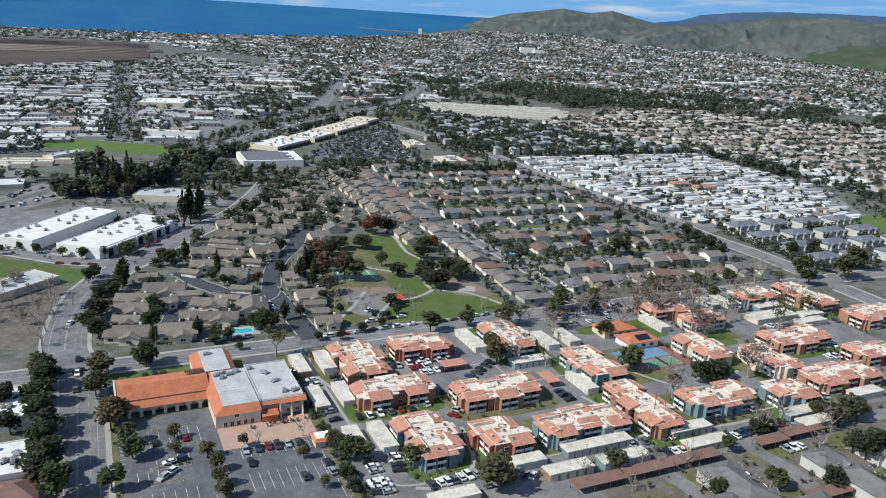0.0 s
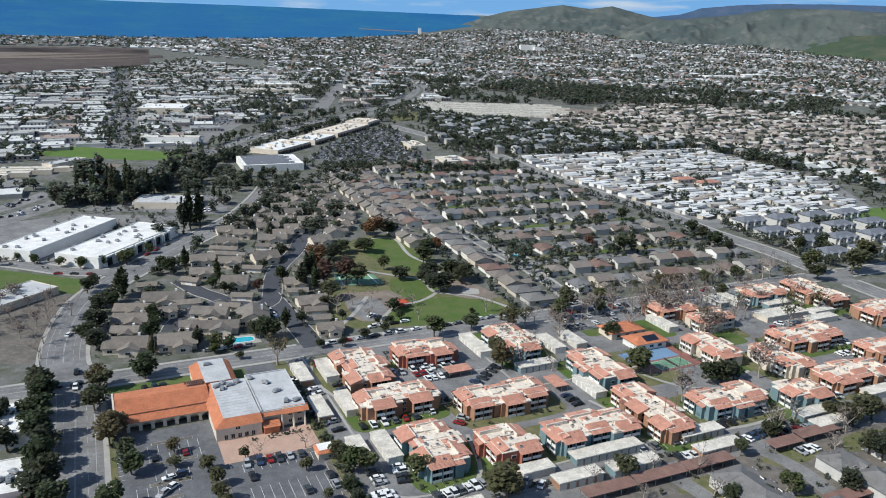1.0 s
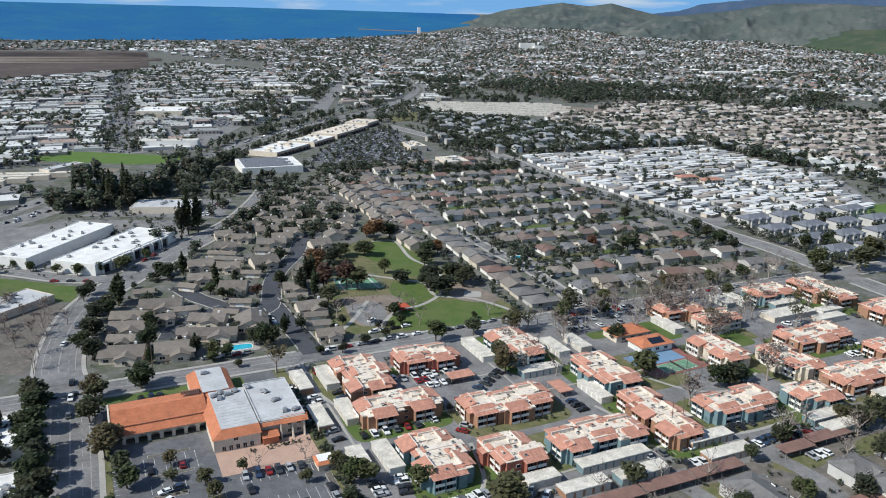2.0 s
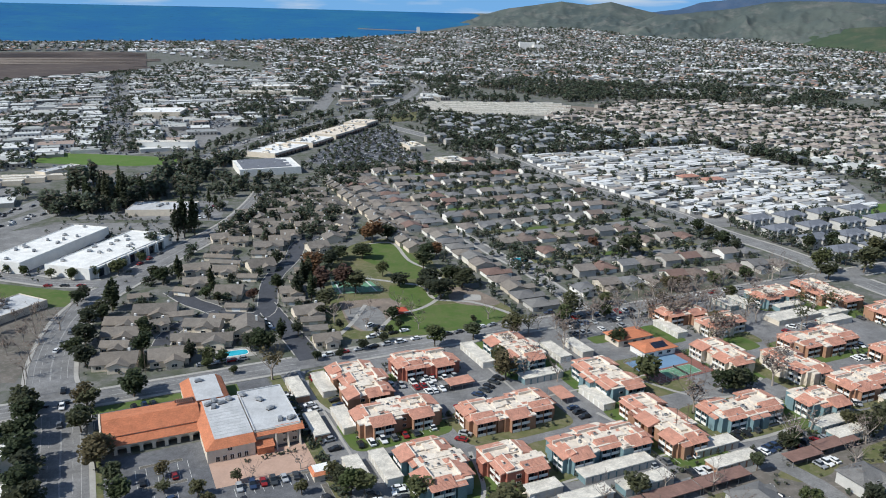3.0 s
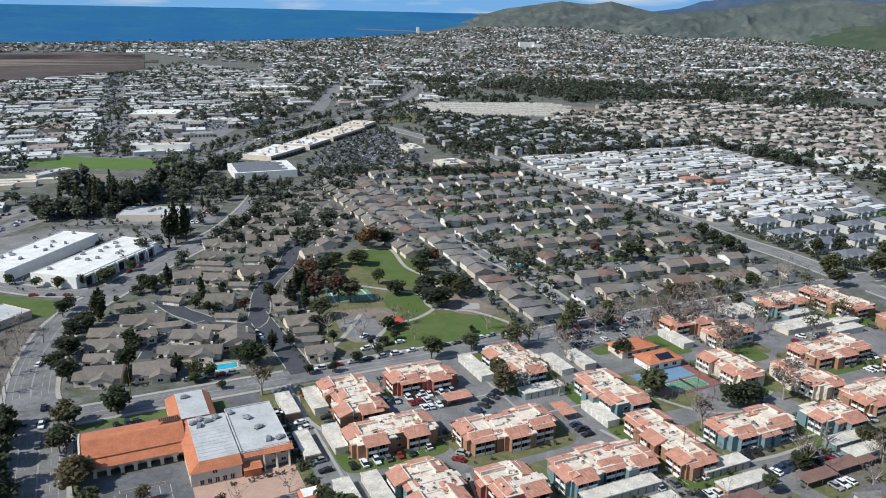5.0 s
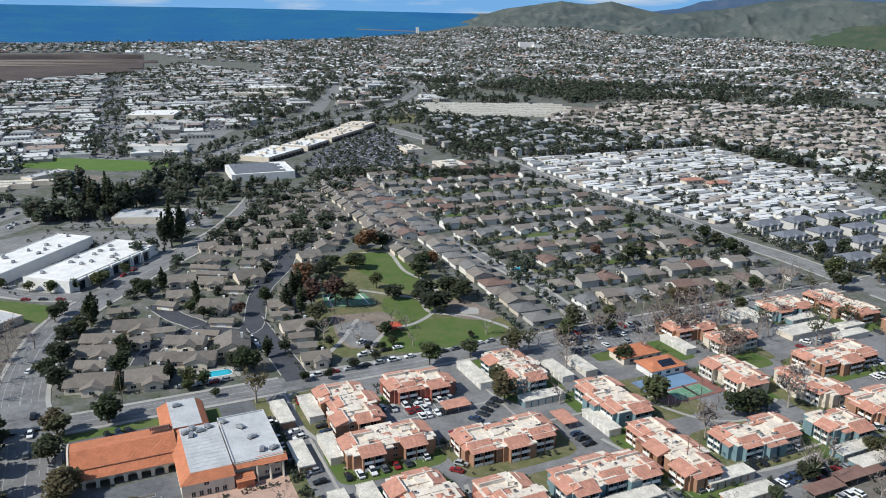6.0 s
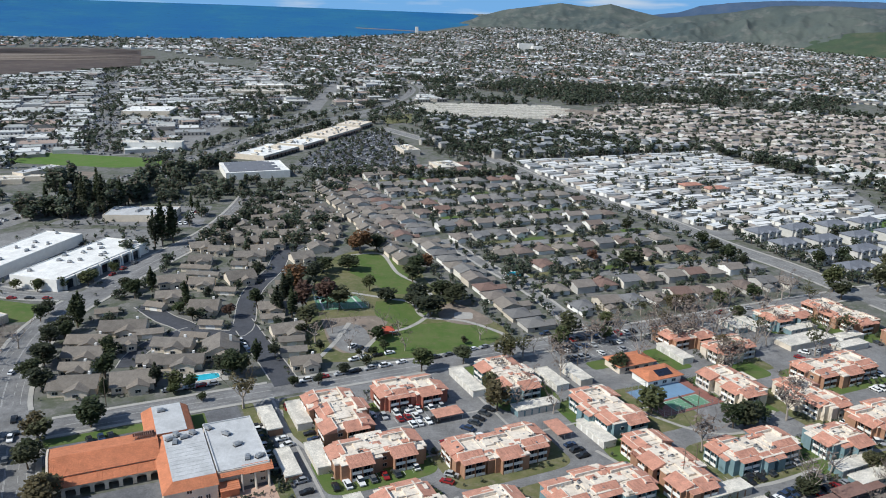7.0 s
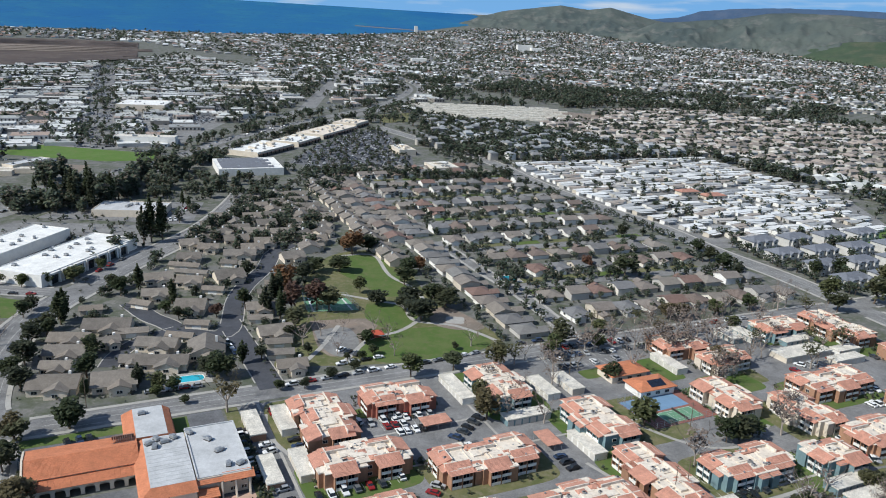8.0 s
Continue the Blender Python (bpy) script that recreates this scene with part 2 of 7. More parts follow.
M["hill_green"] = blend("green_hill_grass", (0.056, 0.082, 0.046), (0.046, 0.07, 0.044), 260, third=(0.09, 0.095, 0.062))
# scrub of the farthest range, with blue air haze mixed into its colours
M["hill_far"] = blend("far_hill_scrub_haze", (0.05, 0.085, 0.145), (0.04, 0.07, 0.125), 500, third=(0.075, 0.1, 0.15))


# ---------------------------------------------------------------- mesh helpers
class Mesh:
    """Collects faces in plain lists and links them as one object."""

    def __init__(self):
        self.v, self.f, self.k = [], [], []

    def face(self, pts, k=0):
        n = len(self.v)
        self.v += [tuple(p) for p in pts]
        self.f.append(tuple(range(n, n + len(pts))))
        self.k.append(k)

    def solid(self, bottom, top, k=0, kt=None, base=False):
        """A closed form between two rings of the same count."""
        n, c = len(self.v), len(bottom)
        self.v += [tuple(p) for p in bottom] + [tuple(p) for p in top]
        for i in range(c):
            j = (i + 1) % c
            self.f.append((n + i, n + j, n + c + j, n + c + i))
            self.k.append(k)
        self.f.append(tuple(n + c + i for i in range(c)))
        self.k.append(k if kt is None else kt)
        if base:
            self.f.append(tuple(n + i for i in reversed(range(c))))
            self.k.append(k)

    def box(self, x0, y0, z0, x1, y1, z1, k=0, kt=None, base=True):
        r = [(x0, y0), (x1, y0), (x1, y1), (x0, y1)]
        self.solid([(*p, z0) for p in r], [(*p, z1) for p in r], k, kt, base)

    def data(self, name, *mats):
        me = bpy.data.meshes.new(name)
        me.from_pydata(self.v, [], self.f)
        for m in mats:
            me.materials.append(m)
        if len(mats) > 1:
            me.polygons.foreach_set("material_index", self.k)
        me.update()
        return me


def part(name, data, parent=None, label="", at=(0, 0, 0), turn=0):
    ob = new(name, data)
    if parent is not None:
        ob.parent = parent
    ob.matrix_basis = pose(*at, 0, 0, turn)
    if label:
        ob["label"] = label
    return ob


def thing(name, x, y, z=0, turn=0, label="", category="", group="", kind=""):
    ob = new(name)
    ob.empty_display_size = 0.5
    ob.matrix_basis = pose(x, y, z, 0, 0, turn)
    return tagged(ob, label, category, group, kind)


def gz(x, y):
    """The plain is level, then climbs gently towards the coast and the hills."""
    r = math.hypot(x, y)
    return 0.0 if r < 2000 else 140 - r * math.tan(radians(4.004 - 0.0014 * (r - 2000)))


def sheet(name, pts, z, material, label, category, kind="structure"):
    m = Mesh()
    m.face([(x, y, z) for x, y in pts])
    return tagged(part(name, m.data(name, material)), label, category, "", kind)


def smooth(pts, steps=6):
    out = []
    for i in range(len(pts) - 1):
        p0, p1, p2, p3 = pts[max(i - 1, 0)], pts[i], pts[i + 1], pts[min(i + 2, len(pts) - 1)]
        for s in range(steps):
            t = s / steps
            out.append(tuple(0.5 * (2 * b + (c - a) * t + (2 * a - 5 * b + 4 * c - d) * t * t + (3 * b - a - 3 * c + d) * t ** 3) for a, b, c, d in zip(p0, p1, p2, p3)))
    return out + [tuple(pts[-1])]


def side_line(pts, off):
    out = []
    for i, p in enumerate(pts):
        a, b = pts[max(i - 1, 0)], pts[min(i + 1, len(pts) - 1)]
        l = math.hypot(b[0] - a[0], b[1] - a[1]) or 1
        out.append((p[0] - (b[1] - a[1]) / l * off, p[1] + (b[0] - a[0]) / l * off))
    return out


def ribbon(m, pts, lo, hi, z, k=0, dz=None):
    a, b = side_line(pts, lo), side_line(pts, hi)
    for i in range(len(pts) - 1):
        m.face([(*q, gz(*q) + z) for q in (a[i + 1], a[i], b[i], b[i + 1])][::-1], k)


def even(pts, step):
    out, left = [pts[0]], step
    for (x0, y0), (x1, y1) in zip(pts, pts[1:]):
        L = math.hypot(x1 - x0, y1 - y0)
        d = left
        while d < L:
            out.append((x0 + (x1 - x0) * d / L, y0 + (y1 - y0) * d / L))
            d += step
        left = d - L
    return out + [pts[-1]]


# where roads meet: place and reach of the open junction
JUNCTIONS = [(-146, 288, 16), (61, 391, 10), (-58, 327, 8), (-53, 319, 9), (6, 350, 8), (226, 449, 15), (-176, 421, 14), (-91, 384, 8), (-104, 385, 7), (-92, 455, 6)]


def met(x, y, k=0):
    return any(math.hypot(x - a, y - b) < r + k for a, b, r in JUNCTIONS)


ROADS = []


def road(name, pts, width, label, material="asphalt", walkway=1.8, lines=True, z=0.06, centre=True):
    """A carriageway with painted lines, raised kerbs and pavements."""
    z += 0.005 * len(ROADS)
    ROADS.append(name)
    pts = even(smooth(pts), 4.0 if math.hypot(*pts[0]) < 900 else 25.0)
    m = Mesh()
    ribbon(m, pts, -width / 2, width / 2, z)
    ob = tagged(part(name, m.data(name, M[material])), label, "road", "", "structure")
    if lines:
        m = Mesh()
        for off in ([-0.16, 0.16] if centre else []) + ([-width / 2 + 2.3, width / 2 - 2.3] if width > 9 else []):
            for i in range(len(pts) - 1):
                if not met(*pts[i]):
                    ribbon(m, pts[i:i + 2], off - 0.09, off + 0.09, z + 0.012)
        if width > 12:
            for off in (-width / 4 + 0.5, width / 4 - 0.5):
                for i in range(0, len(pts) - 1, 2):
                    if met(*pts[i]):
                        continue
                    ribbon(m, pts[i:i + 2], off - 0.09, off + 0.09, z + 0.012)
        if m.f:
            part("lane_line", m.data("lane_line", M["worn_paint"]), ob, "white painted lane lines")
    if walkway:
        for s in (-1, 1):
            m = Mesh()
            a, b = side_line(pts, s * width / 2), side_line(pts, s * (width / 2 + walkway))
            for i in range(len(pts) - 1):
                if met(*a[i], -4) or met(*a[i + 1], -4):
                    continue
                m.solid([(*a[i], 0), (*b[i], 0), (*b[i + 1], 0), (*a[i + 1], 0)][::s], [(*a[i], 0.17), (*b[i], 0.17), (*b[i + 1], 0.17), (*a[i + 1], 0.17)][::s])
            tagged(part("pavement", m.data("pavement", M["concrete"])), "pale concrete pavement with a raised kerb beside the road", "pavement", "", "structure")
    return ob


ROT = 25.0
CR, SR = math.cos(radians(ROT)), math.sin(radians(ROT))


def block(a, b):
    """From the near street grid (along, across) to the world."""
    return a * CR - b * SR, a * SR + b * CR


def ungrid(x, y):
    return x * CR + y * SR, -x * SR + y * CR


R2 = 22.0
C2, S2 = math.cos(radians(R2)), math.sin(radians(R2))


def grid2(a, b):
    """From the housing grid, whose corner is at the park's end, to the world."""
    return 60 + a * C2 - b * S2, 393 + a * S2 + b * C2


# ---------------------------------------------------------------- ground, sea, hills
def polar(name, az0, az1, naz, radii, height, material, label, category):
    m = Mesh()
    n = len(radii)
    for i in range(naz + 1):
        az = radians(az0 + (az1 - az0) * i / naz)
        for r in radii:
            rr = r(math.degrees(az)) if callable(r) else r
            x, y = rr * math.sin(az), rr * math.cos(az)
            m.v.append((x, y, height(x, y, rr, math.degrees(az))))
    for i in range(naz):
        for j in range(n - 1):
            m.f.append((i * n + j, (i + 1) * n + j, (i + 1) * n + j + 1, i * n + j + 1)[::-1])
            m.k.append(0)
    ob = part(name, m.data(name, material))
    ob.data.polygons.foreach_set("use_smooth", [True] * len(ob.data.polygons))
    return tagged(ob, label, category, "", "structure")


polar("ground", -180, 180, 144, [0.1, 40, 150, 400, 800, 1200, 1600, 2000] + [2000 + 100 * i for i in range(1, 30)] + [4960], lambda x, y, r, az: gz(x, y), M["ground"],
      "grey and green town ground of paving and yards", "ground")


def lerp(t, table):
    for (a, p), (b, q) in zip(table, table[1:]):
        if t <= b:
            f = max(0.0, (t - a) / (b - a))
            return p + (q - p) * f
    return table[-1][1]


COAST = [(-180, 3560), (-15.5, 3575), (-10, 3660), (-6.3, 3760), (-2.4, 4000), (-0.4, 4240), (3.0, 4600), (5, 4800)]


def sea_z(x, y, r, az):
    c = lerp(az, COAST)
    up = lerp(az, [(-30, 0.46), (-15, 0.35), (-7.8, 0.25), (0, 0.12), (5, 0.05)])
    d0 = 4.004 - 0.0014 * (c - 2000)
    f = (r - c) / (4950 - c)
    return 140 - r * math.tan(radians(d0 + (-up - d0) * f)) + 2.0 * min(1, f * 8) + 0.4


polar("water", -75, 5, 80, [lambda az, f=f: lerp(az, COAST) + (4950 - lerp(az, COAST)) * f for f in (0, 0.1, 0.25, 0.4, 0.6, 0.8, 1)], sea_z, M["sea"],
      "deep blue ocean reaching to the horizon", "sea")


def ridge_mesh(name, az0, az1, table, foot, crest, material, label, seed, rough=26, power=1.3):
    def h(x, y, r, az):
        e = lerp(az, table)
        top = 140 + crest * math.tan(radians(e))
        f0, base = lerp(az, foot), 0
        f = min(1.0, max(0.0, (r - f0) / (crest - f0)))
        g = gz(*(f0 * math.sin(radians(az)), f0 * math.cos(radians(az)))) - 6
        p = V3((x / 210 + seed, y / 210, seed))
        n = (0.5 - abs(noise.noise(p * 1.4))) * 0.9 + noise.noise(p * 2.3) * 0.3 + (0.3 - abs(noise.noise(p * 4.6))) * 0.45
        z = g + (top - g) * f ** power
        if r > crest:
            z = top - (r - crest) * 0.25
        return z + n * rough * math.sin(math.pi * min(1, f) ** 0.8) * 1.1 + (n * 4 if f > 0.9 else 0)
    radii = [lambda az, f=f: lerp(az, foot) + (crest - lerp(az, foot)) * f for f in [i / 26 for i in range(27)]] + [crest + 60, crest + 120]
    ob = polar(name, az0, az1, 220, radii, h, material, label, "hills")
    return ob


# its blue comes from haze painted into the surface colour
ridge_mesh("backdrop_far_range", 10, 34, [(10, -0.2), (13.4, 0.3), (15.2, 0.5), (16.6, 0.95), (18.4, 1.15), (21, 1.3), (24, 1.35), (27, 1.3), (34, 1.0)], [(0, 4600), (40, 4600)], 4830, M["hill_far"], "distant mountain range under the sky, coloured blue-grey for haze", 9.0, 10)
ridge_mesh("hill_west", 0.5, 17, [(0.5, -0.6), (2, 0.0), (3.9, 0.48), (5.8, 0.72), (7.5, 0.97), (9.3, 0.74), (10.8, 0.95), (12.3, 0.58), (13.8, 0.25), (17, -0.3)], [(0, 4430), (3, 4300), (8, 4240), (15, 4000), (20, 3900)], 4600, M["hill"], "long brown-green hill above the coastal town, greyed for haze", 3.0, 30)
ridge_mesh("hill_north", 11.5, 36, [(11.5, -0.9), (13.8, 0.1), (16, 0.28), (18.8, 0.6), (20.8, 0.97), (22.1, 1.05), (25.4, 1.0), (27.5, 0.9), (36, 0.7)], [(11, 4050), (15.4, 3790), (19, 3900), (22.5, 3690), (28, 3440), (36, 3300)], 4250, M["hill"], "grassy green and brown hills with bare slopes, greyed for haze", 5.5, 62)


ridge_mesh("hill_green", 22.2, 40, [(22.2, -1.75), (22.8, -1.45), (23.7, -0.95), (25.6, -0.55), (27.7, -0.42), (40, -0.3)], [(22, 3700), (24, 3560), (28, 3400), (40, 3300)], 3790, M["hill_green"], "smooth bright green hill below the brown hills", 2.2, 9, 0.9)


# ---------------------------------------------------------------- roads and open ground
road("road_boulevard", [block(-9, 60), block(-9, 150), block(-9, 230), (-138, 275), (-155, 302), (-168, 335), (-176, 368), (-177, 398), (-173, 425), (-168, 458), (-159, 498), (-149, 546), (-147, 603), (-150, 660)], 17, "wide grey asphalt boulevard with painted lanes", "asphalt")
road("road_park_street", [block(-160, 317), block(-60, 317), block(60, 317), block(180, 316), block(330, 315), block(520, 312)], 12, "grey asphalt street between the park and the apartments", "asphalt")
road("road_warehouse_street", [(-330, 455), (-237, 428), (-205, 419), (-176, 420)], 11, "grey asphalt street in front of the warehouses", "asphalt")
road("road_diagonal", [grid2(176, -120), grid2(177, -20), grid2(178, 42), grid2(173, 92), grid2(174, 155), grid2(166, 207), grid2(160, 250), grid2(158, 300), grid2(158, 340), grid2(160, 420), grid2(147, 512), grid2(118, 671)], 14, "long straight asphalt road beside the mobile homes", "asphalt_old")
road("road_house_street", [grid2(6, -6), grid2(9, 20), grid2(9.5, 56), grid2(6, 98), grid2(4, 129), grid2(2, 158)], 6.2, "residential asphalt street between rows of houses", "asphalt_old", lines=False)


# ---------------------------------------------------------------- apartments
CACHE = {}


def keep(key, make):
    if key not in CACHE:
        CACHE[key] = make()
    return CACHE[key]


def bay_wall(L, p, wall):
    """Cheeks, middle pier and the shaded back wall of a balcony bay."""
    m = Mesh()
    for x in (-L / 2, -0.2, L / 2 - 0.35):
        m.box(x, -p, 0, x + 0.35, 0.3, 5.5)
    m.box(-L / 2 + 0.35, -0.25, 0, L / 2 - 0.35, 0.3, 5.5)
    return m.data("bay_wall", M[wall])


def bay_roof(L, p):
    """A clay-tiled slope that falls outwards from the flat deck, in fine tile courses, with a cream kerb behind it."""
    m = Mesh()
    e, n = 0.45, 12
    y0, y1, z0, z1 = -p - e, 2.9, 5.8, 7.65
    prof = [(y0, z0)]
    for i in range(n):
        f = (i + 1) / n
        prof += [(y0 + (y1 - y0) * i / n, z0 + (z1 - z0) * i / n + 0.12), (y0 + (y1 - y0) * f, z0 + (z1 - z0) * f + 0.05)]
    prof += [(y1, z0)]
    m.solid([(-L / 2 - e, y, z) for y, z in prof], [(L / 2 + e, y, z) for y, z in prof], base=True)
    m.box(-L / 2 - e, y1, z0, L / 2 + e, y1 + 0.35, z1 + 0.12, 1)
    return m.data("bay_roof", M["clay"], M["cream"])


def sill_window(w, h):
    m = Mesh()
    m.box(-w / 2 - 0.1, -0.05, -0.1, w / 2 + 0.1, 0.02, h + 0.1, 1)
    m.box(-w / 2, -0.09, 0, -0.04, 0.0, h, 0)
    m.box(0.04, -0.09, 0, w / 2, 0.0, h, 0)
    return m


def window_mesh(w, h):
    return sill_window(w, h).data("window", M["glass"], M["trim"])


def glass_door(w):
    return sill_window(w, 2.05).data("glass_door", M["glass"], M["trim"])


def balcony_tray(w):
    """Floor and solid rail in one folded piece."""
    m = Mesh()
    prof = [(0, 0), (-1.5, 0), (-1.5, 1.15), (-1.38, 1.15), (-1.38, 0.2), (0, 0.2)]
    m.solid([(-w / 2, y, z) for y, z in prof], [(w / 2, y, z) for y, z in prof], base=True)
    return m.data("balcony", M["trim"])


def closet_mesh(wall, tiled):
    """A projecting closet stack under a flat cream cap or a sloping clay-tiled one."""
    m = Mesh()
    m.box(-1.5, -1.5, 0, 1.5, 0.2, 5.7, 0)
    if tiled:
        prof = [(-1.85, 5.45)]
        for i in range(8):
            prof += [(-1.85 + 4.2 * i / 8, 5.5 + 1.45 * i / 8 + 0.1), (-1.85 + 4.2 * (i + 1) / 8, 5.5 + 1.45 * (i + 1) / 8 + 0.03)]
        prof += [(2.35, 5.45)]
        m.solid([(-1.9, y, z) for y, z in prof], [(1.9, y, z) for y, z in prof], 2, base=True)
    else:
        m.box(-1.65, -1.65, 5.7, 1.65, 0.2, 6.2, 1)
        m.box(-1.35, -1.35, 6.2, 1.35, 0.15, 6.26, 1)
    return m.data("closet", M[wall], M["cream"], M["clay"])


def deck_curb(L):
    m = Mesh()
    m.box(-L / 2, -0.16, 0, L / 2, 0.16, 0.42, 0)
    m.box(-L / 2 - 0.03, -0.2, 0.42, L / 2 + 0.03, 0.2, 0.48, 0)
    return m.data("deck_curb", M["cream"])


def roof_vent():
    m = Mesh()
    m.box(-0.14, -0.14, 0, 0.14, 0.14, 0.7, 0)
    m.box(-0.22, -0.22, 0.7, 0.22, 0.22, 0.85, 0)
    return m.data("roof_vent", M["metal"])


def roof_unit():
    m = Mesh()
    m.box(-0.6, -0.5, 0, 0.6, 0.5, 0.25, 0)
    m.box(-0.55, -0.45, 0.25, 0.55, 0.45, 0.95, 0)
    m.box(-0.35, -0.3, 0.95, 0.35, 0.3, 1.05, 1)
    return m.data("roof_unit", M["metal"], M["void"])


def hip(m, x0, y0, x1, y1, z, rise, e=0.6, k=0):
    x0, y0, x1, y1 = x0 - e, y0 - e, x1 + e, y1 + e
    w, d = x1 - x0, y1 - y0
    if w >= d:
        r0, r1 = (x0 + d * 0.45, (y0 + y1) / 2), (x1 - d * 0.45, (y0 + y1) / 2)
    else:
        r0, r1 = ((x0 + x1) / 2, y0 + w * 0.45), ((x0 + x1) / 2, y1 - w * 0.45)
    a, b, c, d_ = (x0, y0, z), (x1, y0, z), (x1, y1, z), (x0, y1, z)
    p, q = (*r0, z + rise), (*r1, z + rise)
    if w >= d:
        fs = [(a, b, q, p), (b, c, q), (c, d_, p, q), (d_, a, p)]
    else:
        fs = [(a, b, p), (b, c, q, p), (c, d_, q), (d_, a, p, q)]
    for f in fs:
        m.face(f, k)
    m.solid([(x0, y0, z - 0.2), (x1, y0, z - 0.2), (x1, y1, z - 0.2), (x0, y1, z - 0.2)], [(x0, y0, z), (x1, y0, z), (x1, y1, z), (x0, y1, z)], k, base=True)


def apartment(x, y, w, d, wall, turn=ROT, seed=0):
    rng = random.Random(seed)
    names = {"teal": "blue-teal", "brick": "brown", "red_wall": "red-brown", "stucco": "cream"}
    ob = thing("apartment_building", x, y, 0, turn, names[wall] + " two-storey apartment building with a cream flat roof and clay-tiled eaves", "building", "apartment buildings")
    ob.scale = (1, 1, 0.89)
    p = 1.6
    bw, bd = w - 2 * p, d - 2 * p
    # staggered modules along the longer side
    long_x = bw >= bd
    length, depth = max(bw, bd), min(bw, bd)
    count = max(2, round(length / 9.5))
    lean = [(1.1 if (i + seed) % 2 else -1.1) for i in range(count)]

    def shift(v):
        return lean[min(count - 1, max(0, int((v + length / 2) / length * count)))]

    wa, ro = Mesh(), Mesh()
    for i in range(count):
        v0, v1 = -length / 2 + length * i / count, -length / 2 + length * (i + 1) / count
        lo, hi = lean[i] - depth / 2, lean[i] + depth / 2
        h = 6.15 + 0.25 * ((i + seed) % 2)
        for msh, g, z0, z1 in ((wa, 0.0, 0, h), (ro, 0.15, h, h + 0.27)):
            if long_x:
                msh.box(v0, lo - g, z0, v1, hi + g, z1)
            else:
                msh.box(lo - g, v0, z0, hi + g, v1, z1)
    part("wall", wa.data("apartment_wall", M[wall]), ob)
    part("roof", ro.data("apartment_roof", M["cream"]), ob, "cream flat roof deck")
    for i in range(int(w * d / 60)):
        sx, sy = rng.uniform(2.5, 6), rng.uniform(2.5, 5)
        cx, cy = rng.uniform(-bw / 2 + sx / 2, bw / 2 - sx / 2), rng.uniform(-bd / 2 + sy / 2, bd / 2 - sy / 2)
        m = Mesh()
        m.box(-sx / 2, -sy / 2, 0, sx / 2, sy / 2, rng.uniform(0.25, 0.9), base=False)
        part("roof_platform", m.data("roof_platform", M["cream"]), ob, "", (cx, cy, 6.4))
    for i in range(int(length / 6)):
        v = -length / 2 + 3 + i * 6 + rng.uniform(-1, 1)
        part("deck_curb", keep(("curb", int(depth)), lambda: deck_curb(depth * 0.55)), ob, "", (v, shift(v), 6.5) if long_x else (shift(v), v, 6.5), 90 if long_x else 0)
    for i in range(int(w * d / 45)):
        part("roof_vent", keep("vent", lambda: roof_vent()), ob, "", (rng.uniform(-bw / 2 + 1, bw / 2 - 1), rng.uniform(-bd / 2 + 1, bd / 2 - 1), 6.41))
    for i in range(int(w * d / 110)):
        m = Mesh()
        sx, sy = rng.uniform(1.6, 3.2), rng.uniform(1.4, 2.4)
        hip(m, -sx / 2, -sy / 2, sx / 2, sy / 2, 0.45, 0.5, 0.2)
        m.box(-sx / 2, -sy / 2, 0, sx / 2, sy / 2, 0.45)
        part("tiled_hood", m.data("tiled_hood", M["clay"]), ob, "small clay-tiled roof hood", (rng.uniform(-bw / 2 + 2, bw / 2 - 2), rng.uniform(-bd / 2 + 2, bd / 2 - 2), 6.4))
    unit = keep("roof_unit", lambda: roof_unit())
    for i in range(int(w * d / 70)):
        part("roof_unit", unit, ob, "", (rng.uniform(-bw / 2 + 1, bw / 2 - 1), rng.uniform(-bd / 2 + 1, bd / 2 - 1), 6.41), rng.choice((0, 90)))
    for side in range(4):
        run = bw if side % 2 == 0 else bd
        off = bd / 2 if side % 2 == 0 else bw / 2
        rot = radians(90 * side)
        n = 3 if run > 29 else 2 if run > 19 else 1
        L = 7.5 if run > 13 else 6.0

        def place(s, out, z=0):
            px, py = s * math.cos(rot) + (off + out) * math.sin(rot), s * math.sin(rot) - (off + out) * math.cos(rot)
            if long_x:
                py += shift(px)
            else:
                px += shift(py)
            return px, py, z

        for i in range(n):
            s = (i - (n - 1) / 2) * run * (0.36 if n == 3 else 0.56) + rng.uniform(-0.8, 0.8)
            if n == 1:
                s = rng.choice((-1, 1)) * max(0, run / 2 - L / 2 - 0.3) * 0.8
            part("bay", keep(("bw", L, wall), lambda: bay_wall(L, p, wall)), ob, "", place(s, 0), 90 * side)
            part("bay_roof", keep(("br", L), lambda: bay_roof(L, p)), ob, "salmon clay tile roof slope", place(s, 0), 90 * side)
            if side != 2:
                for z in (0.15, 2.85):
                    for q in (-1, 1):
                        part("balcony", keep(("tray", L), lambda: balcony_tray(L / 2 - 0.5)), ob, "white balcony rail", place(s + q * L / 4, 0.1, z), 90 * side)
                        part("glass_door", keep("gd", lambda: glass_door(2.0)), ob, "", place(s + q * L / 4, 0.25, z + 0.2), 90 * side)
            for q in (-1, 1):
                s2 = s + q * (L / 2 + 2.2)
                if abs(s2) < run / 2 - 1.2:
                    if rng.random() < 0.72:
                        tiled = rng.random() < 0.55
                        part("closet", keep(("cl", wall, tiled), lambda: closet_mesh(wall, tiled)), ob, "", place(s2, 0), 90 * side)
                    elif side != 2:
                        for z in (1.0, 3.7):
                            part("window", keep("win", lambda: window_mesh(1.5, 1.2)), ob, "", place(s2, 0, z), 90 * side)
    return ob


